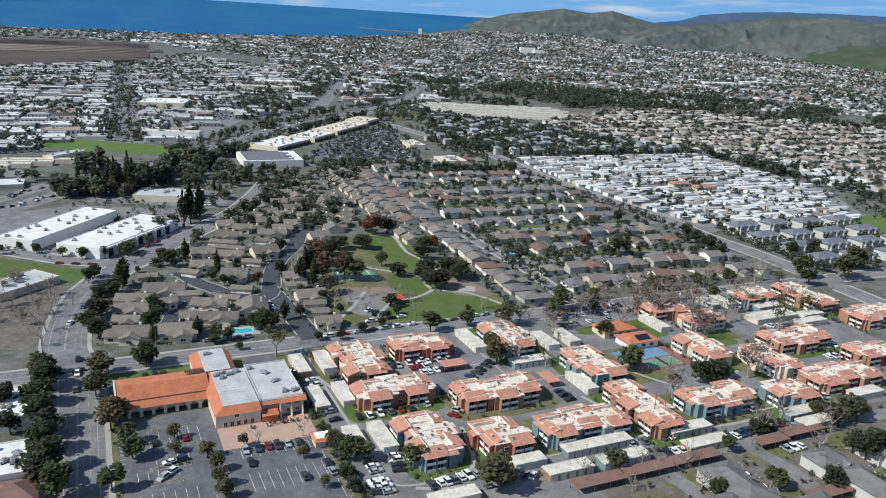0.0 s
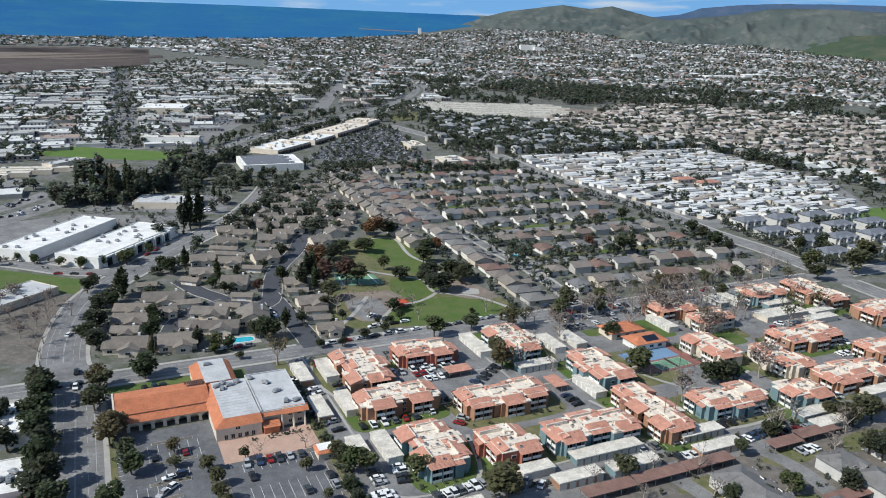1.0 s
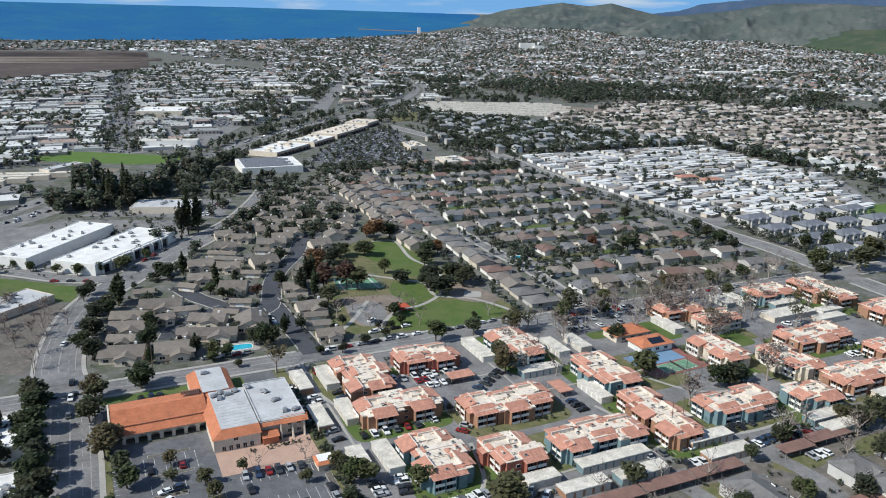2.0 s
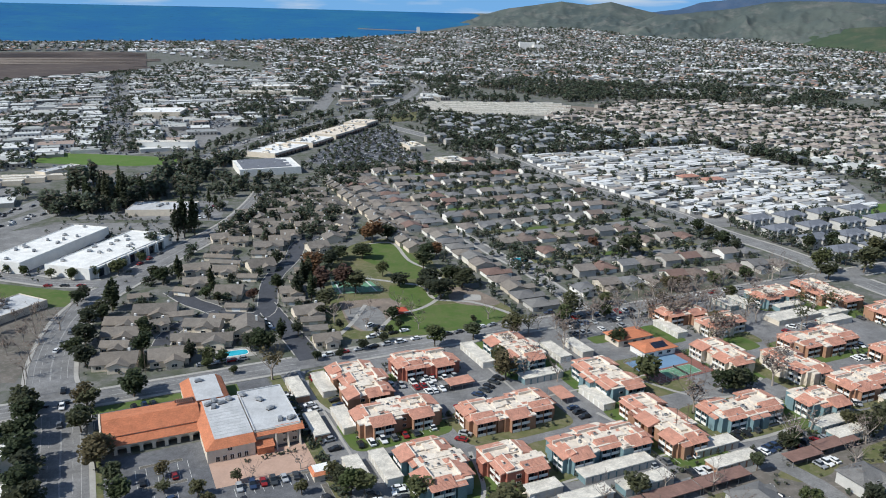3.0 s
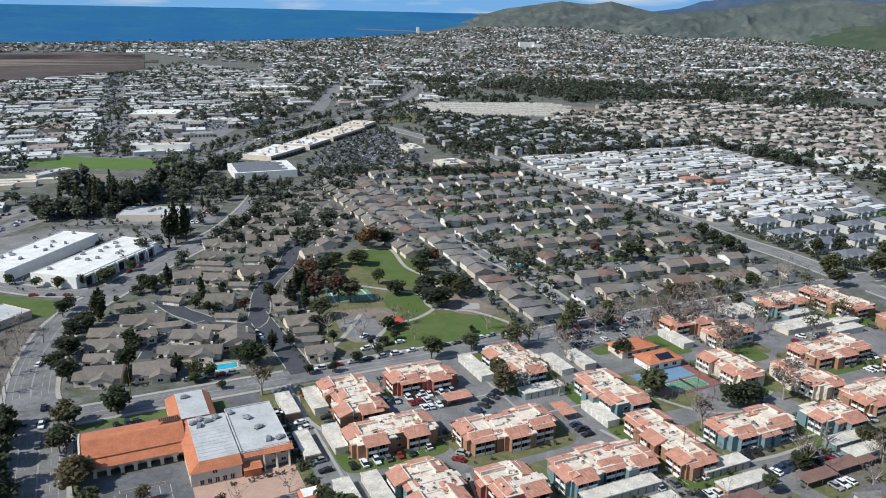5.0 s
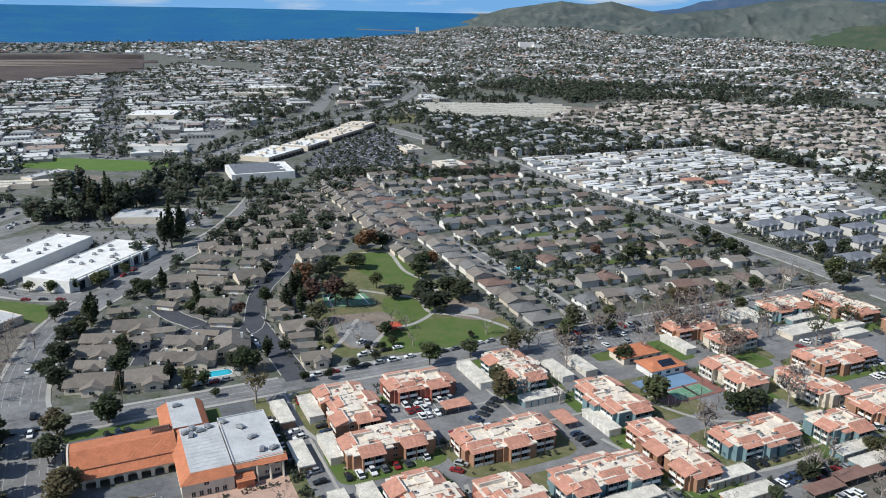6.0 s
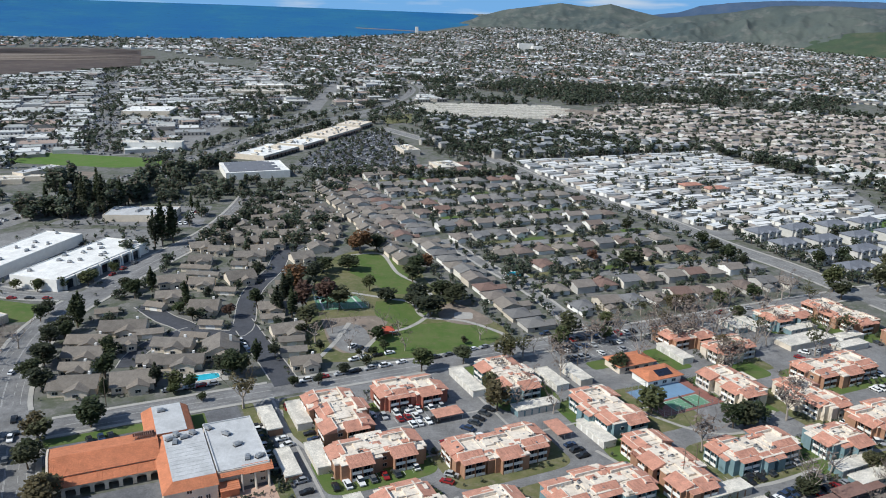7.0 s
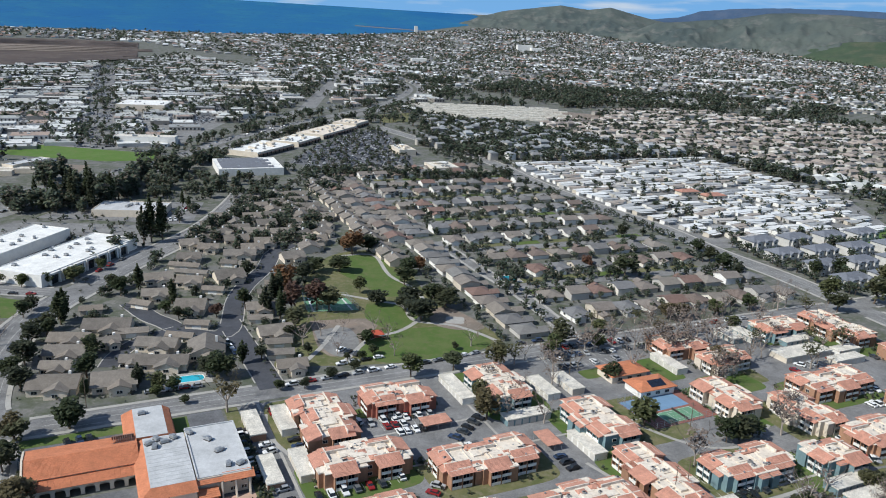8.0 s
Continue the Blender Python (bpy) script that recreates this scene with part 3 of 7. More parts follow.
for i, (x, y, w, d, wall) in enumerate([
    (-31.6, 297.6, 18, 33, "brick"), (-8.3, 316.6, 26, 17.5, "red_wall"), (-16.7, 273.3, 31, 17, "brick"), (23.6, 276.5, 35, 17, "brick"),
    (-1.5, 239.1, 18, 30, "teal"), (22.7, 242.2, 18, 20, "red_wall"), (52.0, 254.7, 35, 16, "teal"), (63.8, 305.1, 17.5, 31, "teal"),
    (77.4, 269.6, 15, 37, "brick"), (109.1, 279.4, 32, 16, "teal"), (30.8, 330.9, 17.8, 31, "teal"), (139.8, 287.7, 19, 16, "teal"),
    (168.1, 306.5, 36, 16, "brick"), (166.5, 345.8, 36, 17, "brick"), (118.9, 328.9, 16, 27, "stucco"), (144.1, 319.8, 16, 27, "stucco"),
    (167.4, 405.5, 27, 17, "teal"), (197.3, 408.6, 18, 35, "brick"), (222.4, 384.9, 33, 18, "brick"), (112.6, 377.8, 24, 17, "brick"),
    (128.4, 364.9, 23, 15, "stucco"), (196.9, 333.6, 26, 16, "brick")]):
    apartment(x, y, w, d, wall, seed=i)


def door_mesh():
    m = Mesh()
    for i in range(4):
        m.box(-1.2, -0.06, 0.05 + i * 0.53, 1.2, 0.03, 0.05 + i * 0.53 + 0.5)
    return m.data("garage_door", M["door"])


def garage_row(x, y, w, d, turn=ROT, wall="brick", roof="garage_roof", label="long low garage block with a weathered white flat roof"):
    ob = thing("garage_block", x, y, 0, turn, label, "garage", "garage blocks")
    m = Mesh()
    m.box(-w / 2 + 0.25, -d / 2 + 0.25, 0, w / 2 - 0.25, d / 2 - 0.25, 2.5)
    part("wall", m.data("garage_wall", M[wall]), ob)
    m = Mesh()
    m.box(-w / 2, -d / 2, 2.45, w / 2, d / 2, 2.8)
    for i in range(3):
        m.box(-w / 2 + 0.02, -d / 2 + 0.02, 2.8, w / 2 - 0.02, -d / 2 + 0.2, 2.93) if i == 0 else None
        m.box(-w / 2 + 0.02, d / 2 - 0.2, 2.8, w / 2 - 0.02, d / 2 - 0.02, 2.93) if i == 1 else None
    part("roof", m.data("garage_roof", M[roof]), ob)
    long_x = w > d
    L = w if long_x else d
    n = max(2, int(L / 3.0))
    dm = keep("gdoor", lambda: door_mesh())
    for i in range(n):
        s = -L / 2 + L * (i + 0.5) / n
        part("garage_door", dm, ob, "", (s, -d / 2 + 0.25, 0) if long_x else (-w / 2 + 0.25, s, 0), 0 if long_x else -90)
    return ob


for x, y, w, d, wall in [
    (-56.0, 295.1, 5.6, 18, "brick"), (-46.6, 299.7, 5.6, 18.5, "white_wall"), (-44.1, 266.9, 5.6, 17.5, "brick"), (-34.9, 272.0, 5.6, 17, "stucco"),
    (-17.7, 241.7, 5.6, 18.5, "white_wall"), (-27.1, 240.2, 5.6, 13, "stucco"), (14.3, 330.0, 6, 22.4, "white_wall"), (39.3, 310.4, 18.4, 6, "teal"),
    (58.5, 292.1, 5.6, 17, "white_wall"), (56.0, 243.1, 27, 5.8, "teal"), (63.6, 235.2, 19, 5.8, "teal"), (44.0, 226.6, 17, 5.8, "brick"),
    (91.6, 257.6, 18.5, 5.8, "brick"), (95.3, 248.0, 19, 5.8, "brick"), (7.0, 208.1, 16, 5.6, "stucco"), (140.2, 280.7 - 5.5, 18, 6, "teal"),
    (144.0, 268.5, 20, 6, "teal"), (31.2, 230.4, 12, 5.6, "stucco"), (105.0, 362.7, 6, 18, "white_wall"), (169.1, 380.6, 28, 10, "stucco"),
    (174.4, 295.0, 16, 6, "stucco"), (191.5, 386, 14, 6, "white_wall"), (150.6, 399.8, 6, 15, "teal"), (142, 397, 6, 14, "teal"),
    (172.6, 394.7, 17, 6, "teal"), (186.9, 375.4, 18, 6, "stucco"), (48.2, 334.1, 6, 17, "white_wall"), (58.6, 339.0, 6, 16, "stucco")]:
    garage_row(x, y, w, d, wall=wall)


def post_mesh():
    m = Mesh()
    m.box(-0.08, -0.08, 0, 0.08, 0.08, 2.45)
    return m.data("post", M["metal"])


def carport(x, y, w, d, turn=ROT, roof="brown_roof", label="open carport with a brown metal roof on posts"):
    ob = thing("carport", x, y, 0, turn, label, "carport", "carports")
    m = Mesh()
    m.solid([(-w / 2, -d / 2, 2.35), (w / 2, -d / 2, 2.35), (w / 2, d / 2, 2.55), (-w / 2, d / 2, 2.55)], [(-w / 2, -d / 2, 2.6), (w / 2, -d / 2, 2.6), (w / 2, d / 2, 2.8), (-w / 2, d / 2, 2.8)], base=True)
    part("roof", m.data("carport_roof", M[roof]), ob)
    pm = keep("post", lambda: post_mesh())
    n = max(2, round(w / 5.5))
    for i in range(n + 1):
        for s in (-1, 1):
            part("post", pm, ob, "", (-w / 2 + 0.3 + (w - 0.6) * i / n, s * (d / 2 - 0.4), 0))
    return ob


for x, y, w, d in [(52.7, 220.2, 18.7, 5.2), (70.3, 228.8, 19.0, 5.2), (88.2, 237.2, 19.4, 5.2), (119.2, 251.5, 13.5, 5.2), (133.8, 260.0, 18.4, 5.4), (125.9, 220.0, 16.7, 5.2)]:
    carport(x, y, w, d)
for x, y, w, d in [(6.5, 302.7, 10.6, 6.2), (45.3, 293.6, 6, 10)]:
    carport(x, y, w, d, roof="clay", label="open carport with a salmon clay-tiled roof")


# ---------------------------------------------------------------- houses
def gable(m, x0, y0, x1, y1, z, rise, e=0.5, k=0, along_x=True, t=0.22):
    """A gable roof with overhang and thickness."""
    if along_x:
        c = (y0 + y1) / 2
        ring = [(y0 - e, z - e * rise / (c - y0)), (c, z + rise), (y1 + e, z - e * rise / (c - y0)), (y1 + e, z - e * rise / (c - y0) + t), (c, z + rise + t), (y0 - e, z - e * rise / (c - y0) + t)]
        m.solid([(x0 - e, p, q) for p, q in ring], [(x1 + e, p, q) for p, q in ring], k, base=True)
    else:
        c = (x0 + x1) / 2
        ring = [(x0 - e, z - e * rise / (c - x0)), (c, z + rise), (x1 + e, z - e * rise / (c - x0)), (x1 + e, z - e * rise / (c - x0) + t), (c, z + rise + t), (x0 - e, z - e * rise / (c - x0) + t)]
        m.solid([(p, y1 + e, q) for p, q in ring], [(p, y0 - e, q) for p, q in ring], k, base=True)


def gable_wall(m, x0, y0, x1, y1, z, rise, along_x=True, k=0):
    m.box(x0, y0, 0, x1, y1, z, k)
    if along_x:
        c = (y0 + y1) / 2
        for x, s in ((x0, -1), (x1, 1)):
            m.face([(x, y0, z), (x, y1, z), (x, c, z + rise)][::-s], k)
    else:
        c = (x0 + x1) / 2
        for y, s in ((y0, 1), (y1, -1)):
            m.face([(x0, y, z), (x1, y, z), (c, y, z + rise)][::s], k)


def house_meshes(v):
    """Wall and roof of one of the house types of the grid."""
    wa, ro = Mesh(), Mesh()
    if v == 0:
        gable_wall(wa, -5.4, -5.5, 5.4, 5.5, 3.9, 1.7)
        gable(ro, -5.4, -5.5, 5.4, 5.5, 3.9, 1.7, 0.6)
        gable_wall(wa, -4.6, -10.5, 0.8, -5.4, 2.5, 1.1, False)
        gable(ro, -4.6, -10.5, 0.8, -5.4, 2.5, 1.1, 0.5, along_x=False)
    elif v == 1:
        gable_wall(wa, -5.4, -5, 5.4, 5.5, 2.6, 1.7)
        gable(ro, -5.4, -5, 5.4, 5.5, 2.6, 1.7, 0.7)
        gable_wall(wa, -5.2, -10, 0.4, -4.9, 2.5, 1.2, False)
        gable(ro, -5.2, -10, 0.4, -4.9, 2.5, 1.2, 0.5, along_x=False)
    else:
        wa.box(-5.4, -5.5, 0, 5.4, 5.5, 2.6)
        hip(ro, -5.4, -5.5, 5.4, 5.5, 2.7, 1.8, 0.7)
        gable_wall(wa, -5, -9.5, 0.6, -5.4, 2.5, 1.2, False)
        gable(ro, -5, -9.5, 0.6, -5.4, 2.5, 1.2, 0.5, along_x=False)
    return wa.data("house_wall", M["house_wall"]), ro.data("house_roof", M["shingle"])


def house_door():
    m = Mesh()
    for i in range(4):
        m.box(-2.1, -0.07, 0.03 + i * 0.55, 2.1, 0.03, 0.03 + i * 0.55 + 0.52)
    return m.data("garage_door", M["trim"])


def house(x, y, turn, v, group="houses on the grid", label=""):
    ob = thing("house", x, y, gz(x, y), turn, label or ("two-storey" if v == 0 else "single-storey") + " stucco house with a grey-brown shingle roof and garage", "house", group)
    w, r = keep(("house", v), lambda: house_meshes(v))
    part("wall", w, ob)
    part("roof", r, ob)
    part("garage_door", keep("hdoor", lambda: house_door()), ob, "white garage door", (-2.1, (-10.5, -10, -9.5)[v], 0))
    for px, pz in ((2.9, 0.8), (2.9, 2.4)) if v == 0 else ((2.9, 0.9),):
        part("window", keep("hwin", lambda: window_mesh(2.0, 1.2)), ob, "", (px, (-5.5, -5, -5.5)[v], pz))
    part("window", keep("hwin", lambda: window_mesh(2.0, 1.2)), ob, "", (-5.4, 1, 0.9), -90)
    return ob


rng = random.Random(4)
HOUSES = []
b = 18
while b < 372:
    for row, face in ((0, 0), (25.5, 180)):
        a = 22 if b < 150 else 12
        right = lerp(b + row, [(0, 158), (60, 152), (100, 144), (150, 140), (200, 146), (400, 140)])
        while a < right:
            if rng.random() > 0.04 and math.hypot(a - 17, b + row - 83) > 15:
                HOUSES.append((*grid2(a + rng.uniform(-0.5, 0.5), b + row + rng.uniform(-0.8, 0.8)), R2 + face + 0))
            a += 14.4
    b += 69
for i in range(16):
    HOUSES.append((*grid2(-8 - (i % 2), 176 + i * 13.4), R2 + 90))
for i in range(27):
    HOUSES.append((*grid2((-13 if i < 12 else -24) - (i % 2), 4 + i * 13.4), R2 + 90))
for x, y, turn in HOUSES:
    house(x, y, turn, rng.choice((0, 2, 2, 1)) if turn != R2 + 90 else rng.choice((0, 1, 2, 2)))
b = 18
m = Mesh()
while b < 372:
    right = lerp(b, [(0, 168), (100, 160), (200, 152), (400, 148)])
    pts = [grid2(9 if b < 100 else 2, b + 47), grid2(right, b + 47)]
    ribbon(m, pts, -4.2, 4.2, 0.055)
    b += 69
tagged(part("road_cross_streets", m.data("cross_streets", M["asphalt_old"])), "narrow residential cross streets of worn asphalt", "road", "", "structure")


# ---------------------------------------------------------------- mobile homes
def mobile_mesh(v):
    wa, ro = Mesh(), Mesh()
    L, W = (16, 17.5, 13)[v], (5.4, 6.2, 4.8)[v]
    gable_wall(wa, -L / 2, -W / 2, L / 2, W / 2, 2.8, 0.5)
    gable(ro, -L / 2, -W / 2, L / 2, W / 2, 2.8, 0.5, 0.3, t=0.14)
    ro.box(-L / 2 + 1, -W / 2 - 3.0, 2.35, L / 2 - 5, -W / 2 - 0.35, 2.47)
    for i in range(4):
        xx = -L / 2 + 1.1 + (L - 6.4) * i / 3
        wa.box(xx, -W / 2 - 2.9, 0, xx + 0.1, -W / 2 - 2.8, 2.36)
    return wa.data("mobile_wall", M["house_wall"]), ro.data("mobile_roof", M["mobile_roof"])


mob = []
bb = 112
while bb < 396:
    aa = lerp(bb, [(100, 194), (160, 190), (210, 182), (250, 176), (400, 178)]) + rng.uniform(0, 5)
    while aa < lerp(bb, [(110, 340), (215, 400), (400, 396)]):
        if rng.random() > 0.16 and not (252 < aa < 298 and 218 < bb < 258):
            mob.append((*grid2(aa + rng.uniform(-2, 2), bb + rng.uniform(-1.6, 1.6)), R2 + rng.choice((6, 6, -8, 14)) + rng.uniform(-6, 6)))
        aa += 19.5
    bb += 9.2 if int(bb) % 3 else 13
near_mob = sorted(mob, key=lambda q: math.hypot(q[0], q[1]))
for x, y, turn in near_mob:
    ob = thing("mobile_home", x, y, 0, turn, "white-roofed single-storey mobile home with a side awning", "mobile home", "mobile homes")
    w, r = keep(("mob", int(abs(x * 7)) % 3), lambda: mobile_mesh(int(abs(x * 7)) % 3))
    part("wall", w, ob)
    part("roof", r, ob)
sheet("ground_mobile_park", [grid2(184, 100), grid2(345, 100), grid2(412, 215), grid2(412, 404), grid2(168, 404), grid2(168, 240)], 0.03, M["asphalt_old"], "worn asphalt ground of the mobile home park", "paving")


# ---------------------------------------------------------------- far town
def inside(x, y, poly):
    ok = False
    for (x0, y0), (x1, y1) in zip(poly, poly[1:] + poly[:1]):
        if (y0 > y) != (y1 > y) and x < x0 + (x1 - x0) * (y - y0) / (y1 - y0):
            ok = not ok
    return ok


def pol(az, r):
    return r * math.sin(radians(az)), r * math.cos(radians(az))


FAR_SPOTS = []


def far_houses(name, test, box, pitch, size, height, material, label, turn=R2, flat=False, keepp=0.8, seed=1, streets=6):
    """Many small far buildings in rows, as one object; pitch: spacing along and across."""
    rng = random.Random(seed)
    m = Mesh()
    x0, y0, x1, y1 = box
    ct, st = math.cos(radians(turn)), math.sin(radians(turn))
    cx, cy = (x0 + x1) / 2, (y0 + y1) / 2
    rad = math.hypot(x1 - x0, y1 - y0) / 2
    n, k = int(rad / pitch[0]), int(rad / pitch[1])
    for j in range(-k, k + 1):
        for i in range(-n, n + 1):
            if streets and (i % (streets * 2) == 0):
                continue
            u, v = (i + rng.uniform(-0.18, 0.18)) * pitch[0], (j + rng.uniform(-0.15, 0.15)) * pitch[1] + (pitch[1] * 0.18 if j % 2 else -pitch[1] * 0.18)
            x, y = cx + u * ct - v * st, cy + u * st + v * ct
            if not (x0 < x < x1 and y0 < y < y1) or rng.random() > keepp or not test(x, y):
                continue
            z = gz(x, y) - 0.5
            FAR_SPOTS.append((x, y))
            w, d, h = rng.uniform(*size) / 2, rng.uniform(*size) * 0.42, rng.uniform(*height)
            a = radians(turn + rng.choice((0, 0, 90)) + rng.uniform(-4, 4))
            ca, sa = math.cos(a), math.sin(a)
            q = lambda px, py, pz: (x + px * ca - py * sa, y + px * sa + py * ca, z + pz)
            ring = [(-w, -d), (w, -d), (w, d), (-w, d)]
            nb = len(m.v)
            m.v += [q(*p, 0) for p in ring] + [q(*p, h) for p in ring]
            for s in range(4):
                m.f.append((nb + s, nb + (s + 1) % 4, nb + 4 + (s + 1) % 4, nb + 4 + s))
                m.k.append(1)
            if flat:
                m.face([q(*p, h + 0.02) for p in ring], 0)
                for _ in range(rng.randrange(1, 5)):
                    ux, uy, us = rng.uniform(-w + 1.6, w - 1.6), rng.uniform(-d + 1.6, d - 1.6), rng.uniform(0.6, 1.5)
                    m.solid([q(ux + p * us, uy + o * us, h) for p, o in ((-1, -1), (1, -1), (1, 1), (-1, 1))], [q(ux + p * us, uy + o * us, h + us) for p, o in ((-1, -1), (1, -1), (1, 1), (-1, 1))], 1)
                n_win = int(w / 2)
                for e in range(n_win):
                    wx = -w + 2 * w * (e + 0.5) / n_win
                    for sy in (-1, 1):
                        m.face([q(wx - 0.9, sy * (d + 0.05), h * 0.3), q(wx + 0.9, sy * (d + 0.05), h * 0.3), q(wx + 0.9, sy * (d + 0.05), h * 0.72), q(wx - 0.9, sy * (d + 0.05), h * 0.72)], 2)
            else:
                r = d * 0.42
                e0, e1 = 1.08, 1.08
                nb = len(m.v)
                m.v += [q(p[0] * e0, p[1] * e1, h) for p in ring] + [q(-w * 0.75, 0, h + r), q(w * 0.75, 0, h + r)]
                m.f += [(nb, nb + 1, nb + 5, nb + 4), (nb + 2, nb + 3, nb + 4, nb + 5), (nb + 1, nb + 2, nb + 5), (nb + 3, nb, nb + 4)]
                m.k += [0] * 4
    return tagged(part(name, m.data(name, material, M["far_wall"], M["glass"])), label, "buildings", "", "stuff")


def leaf_cloud(m, x, y, z, rx, rz, count, rng, size, squash=1.0):
    """Leaf clumps of a crown: small tilted triangles and quads in a few lobes."""
    lobes = []
    for _ in range(max(3, min(15, count // 16))):
        d = (rng.gauss(0, 1), rng.gauss(0, 1), rng.gauss(0, 1))
        l = math.sqrt(d[0] ** 2 + d[1] ** 2 + d[2] ** 2) + 0.01
        k = 0.64 * rng.random() ** 0.4 / l
        lobes.append((d[0] * k, d[1] * k, d[2] * k))
    for i in range(count):
        lx, ly, lz = lobes[i % len(lobes)]
        while True:
            d = (rng.gauss(0, 1), rng.gauss(0, 1), rng.gauss(0, 1))
            l = math.sqrt(d[0] ** 2 + d[1] ** 2 + d[2] ** 2)
            if l > 0.1:
                break
        s = 0.4 * rng.uniform(0.7, 1.0) / l
        px, py, pz = (lx + d[0] * s) * rx, (ly + d[1] * s) * rx, (lz + d[2] * s) * rz
        a, t = rng.uniform(0, 6.3), rng.uniform(-0.9, 0.9)
        c, sn = math.cos(a) * size * rng.uniform(0.6, 1.2), math.sin(a) * size * rng.uniform(0.6, 1.2)
        ux, uy, uz = c, sn, t * size * 0.5
        vx, vy, vz = -sn * 0.8, c * 0.8, rng.uniform(-0.8, 0.8) * size
        X, Y, Z = x + px, y + py, z + pz
        nb = len(m.v)
        m.v += [(X - ux - vx, Y - uy - vy, Z - uz - vz), (X + ux - vx, Y + uy - vy, Z + uz - vz), (X + ux + vx, Y + uy + vy, Z + uz + vz), (X - ux + vx, Y - uy + vy, Z - uz + vz)]
        m.f.append((nb, nb + 1, nb + 2, nb + 3))
        m.k.append(0)


def far_trees(name, test, box, count, size, label, seed=1, leaves=12, material="far_leaf", slim=1.0, clump=0.0, points=None):
    """Many trees as one object; clump: how strongly they gather in groves."""
    rng = random.Random(seed)
    m = Mesh()
    if points is None:
        x0, y0, x1, y1 = box
        points, tries = [], 0
        while len(points) < count and tries < count * 14:
            tries += 1
            x, y = rng.uniform(x0, x1), rng.uniform(y0, y1)
            if clump and noise.noise(V3((x / 95 + seed, y / 95, 0.3))) + rng.uniform(-0.25, 0.25) < clump - 0.3:
                continue
            if test(x, y):
                points.append((x, y, rng.uniform(*size)))
    for x, y, s in points:
        z = gz(x, y)
        wide = s * 0.58 * slim * rng.uniform(0.75, 1.15)
        leaf_cloud(m, x, y, z + s * 0.55, wide, s * 0.52, leaves, rng, s * (0.2 if leaves < 12 else 0.06 + 1.5 / leaves))
        w = s * 0.03
        if leaves < 10:
            continue
        m.solid([(x - w, y - w, z - 0.5), (x + w, y - w, z - 0.5), (x, y + w, z - 0.5)], [(x - w, y - w, z + s * 0.5), (x + w, y - w, z + s * 0.5), (x, y + w, z + s * 0.5)], 1)
    return tagged(part(name, m.data(name, M[material], M["bark"])), label, "trees", "", "stuff")


def sector(az0, az1, r0, r1):
    def test(x, y):
        r, az = math.hypot(x, y), math.degrees(math.atan2(x, y))
        return az0 < az < az1 and r0(az) < r < r1(az) if callable(r0) else az0 < az < az1 and r0 < r < r1
    return test


FARM = [pol(-40, 2000), pol(-29.4, 1950), pol(-25, 2080), pol(-21, 2225), pol(-19.5, 2650), pol(-20.2, 2990), pol(-24, 3080), pol(-40, 3150)]
NURSERY = [(-60, 1330), (-10, 1190), (60, 1180), (250, 1250), (245, 1290), (154, 1352), (20, 1360)]


def mobile_park(x, y):
    a, b = (x - 60) * C2 + (y - 393) * S2, -(x - 60) * S2 + (y - 393) * C2
    return 140 < a < 412 and b < 406


def not_open(x, y):
    return not inside(x, y, FARM) and not inside(x, y, NURSERY)


def town_back(x, y):
    r, az = math.hypot(x, y), math.degrees(math.atan2(x, y))
    if not -13 < az < 33 or not_open(x, y) is False:
        return False
    far_edge = lerp(az, [(-13, 3560), (-6.3, 3720), (-2.4, 3950), (3, 4330), (8, 4300), (13, 4050), (15.4, 3850), (19, 3980), (22.5, 3780), (24, 3600), (28, 3430), (33, 3300)])
    near_edge = lerp(az, [(-13, 1700), (-4, 1850), (-2, 1700), (3, 1640), (9, 1500), (33, 1430)])
    return near_edge < r < far_edge


far_houses("town_houses", town_back, (-900, 1500, 2100, 4330), (24, 26), (9, 16), (2.8, 4.6), M["far_roof_hazed"], "thousands of small far houses with grey, white and tan roofs", seed=3)
far_trees("town_trees", town_back, (-900, 1500, 2100, 4330), 12600, (5.5, 12.5), "dark green street and garden trees among far houses", seed=4, leaves=7, clump=0.22)


def industrial(x, y):
    r, az = math.hypot(x, y), math.degrees(math.atan2(x, y))
    return -34 < az < -10 and 830 < r < lerp(az, [(-34, 1900), (-29, 1900), (-25, 2050), (-21, 2200), (-18, 2600), (-10, 1750)]) and not (-275 - (y - 800) * 0.1 < x and y < 1500) and not inside(x, y, [(-400, 745), (-395, 830), (-270, 810), (-280, 750)])


far_houses("commercial_buildings", industrial, (-1250, 700, -100, 2600), (33, 24), (16, 36), (3.4, 6.0), M["far_flat"], "rows of low white and grey flat-roofed commercial buildings", seed=8, flat=True, keepp=0.86, streets=6)
far_trees("commercial_trees", industrial, (-1250, 700, -100, 2600), 2700, (4.5, 11), "dark trees between far commercial buildings", seed=9, leaves=22, clump=0.3)
coastal = lambda x, y: -34 < math.degrees(math.atan2(x, y)) < -5 and (lambda r, az: lerp(az, [(-34, 3200), (-20, 3060), (-17, 2700), (-12, 2500)]) < r < lerp(az, COAST) - 25)(math.hypot(x, y), math.degrees(math.atan2(x, y)))
far_houses("coastal_town", coastal, (-2200, 2300, -200, 3800), (27, 29), (12, 20), (3.5, 6), M["far_roof_hazed"], "dense small houses along the far coast", seed=10)
far_trees("coastal_trees", coastal, (-2200, 2300, -200, 3800), 1500, (8, 15), "dark trees along the far coast", seed=11, leaves=8, clump=0.3)
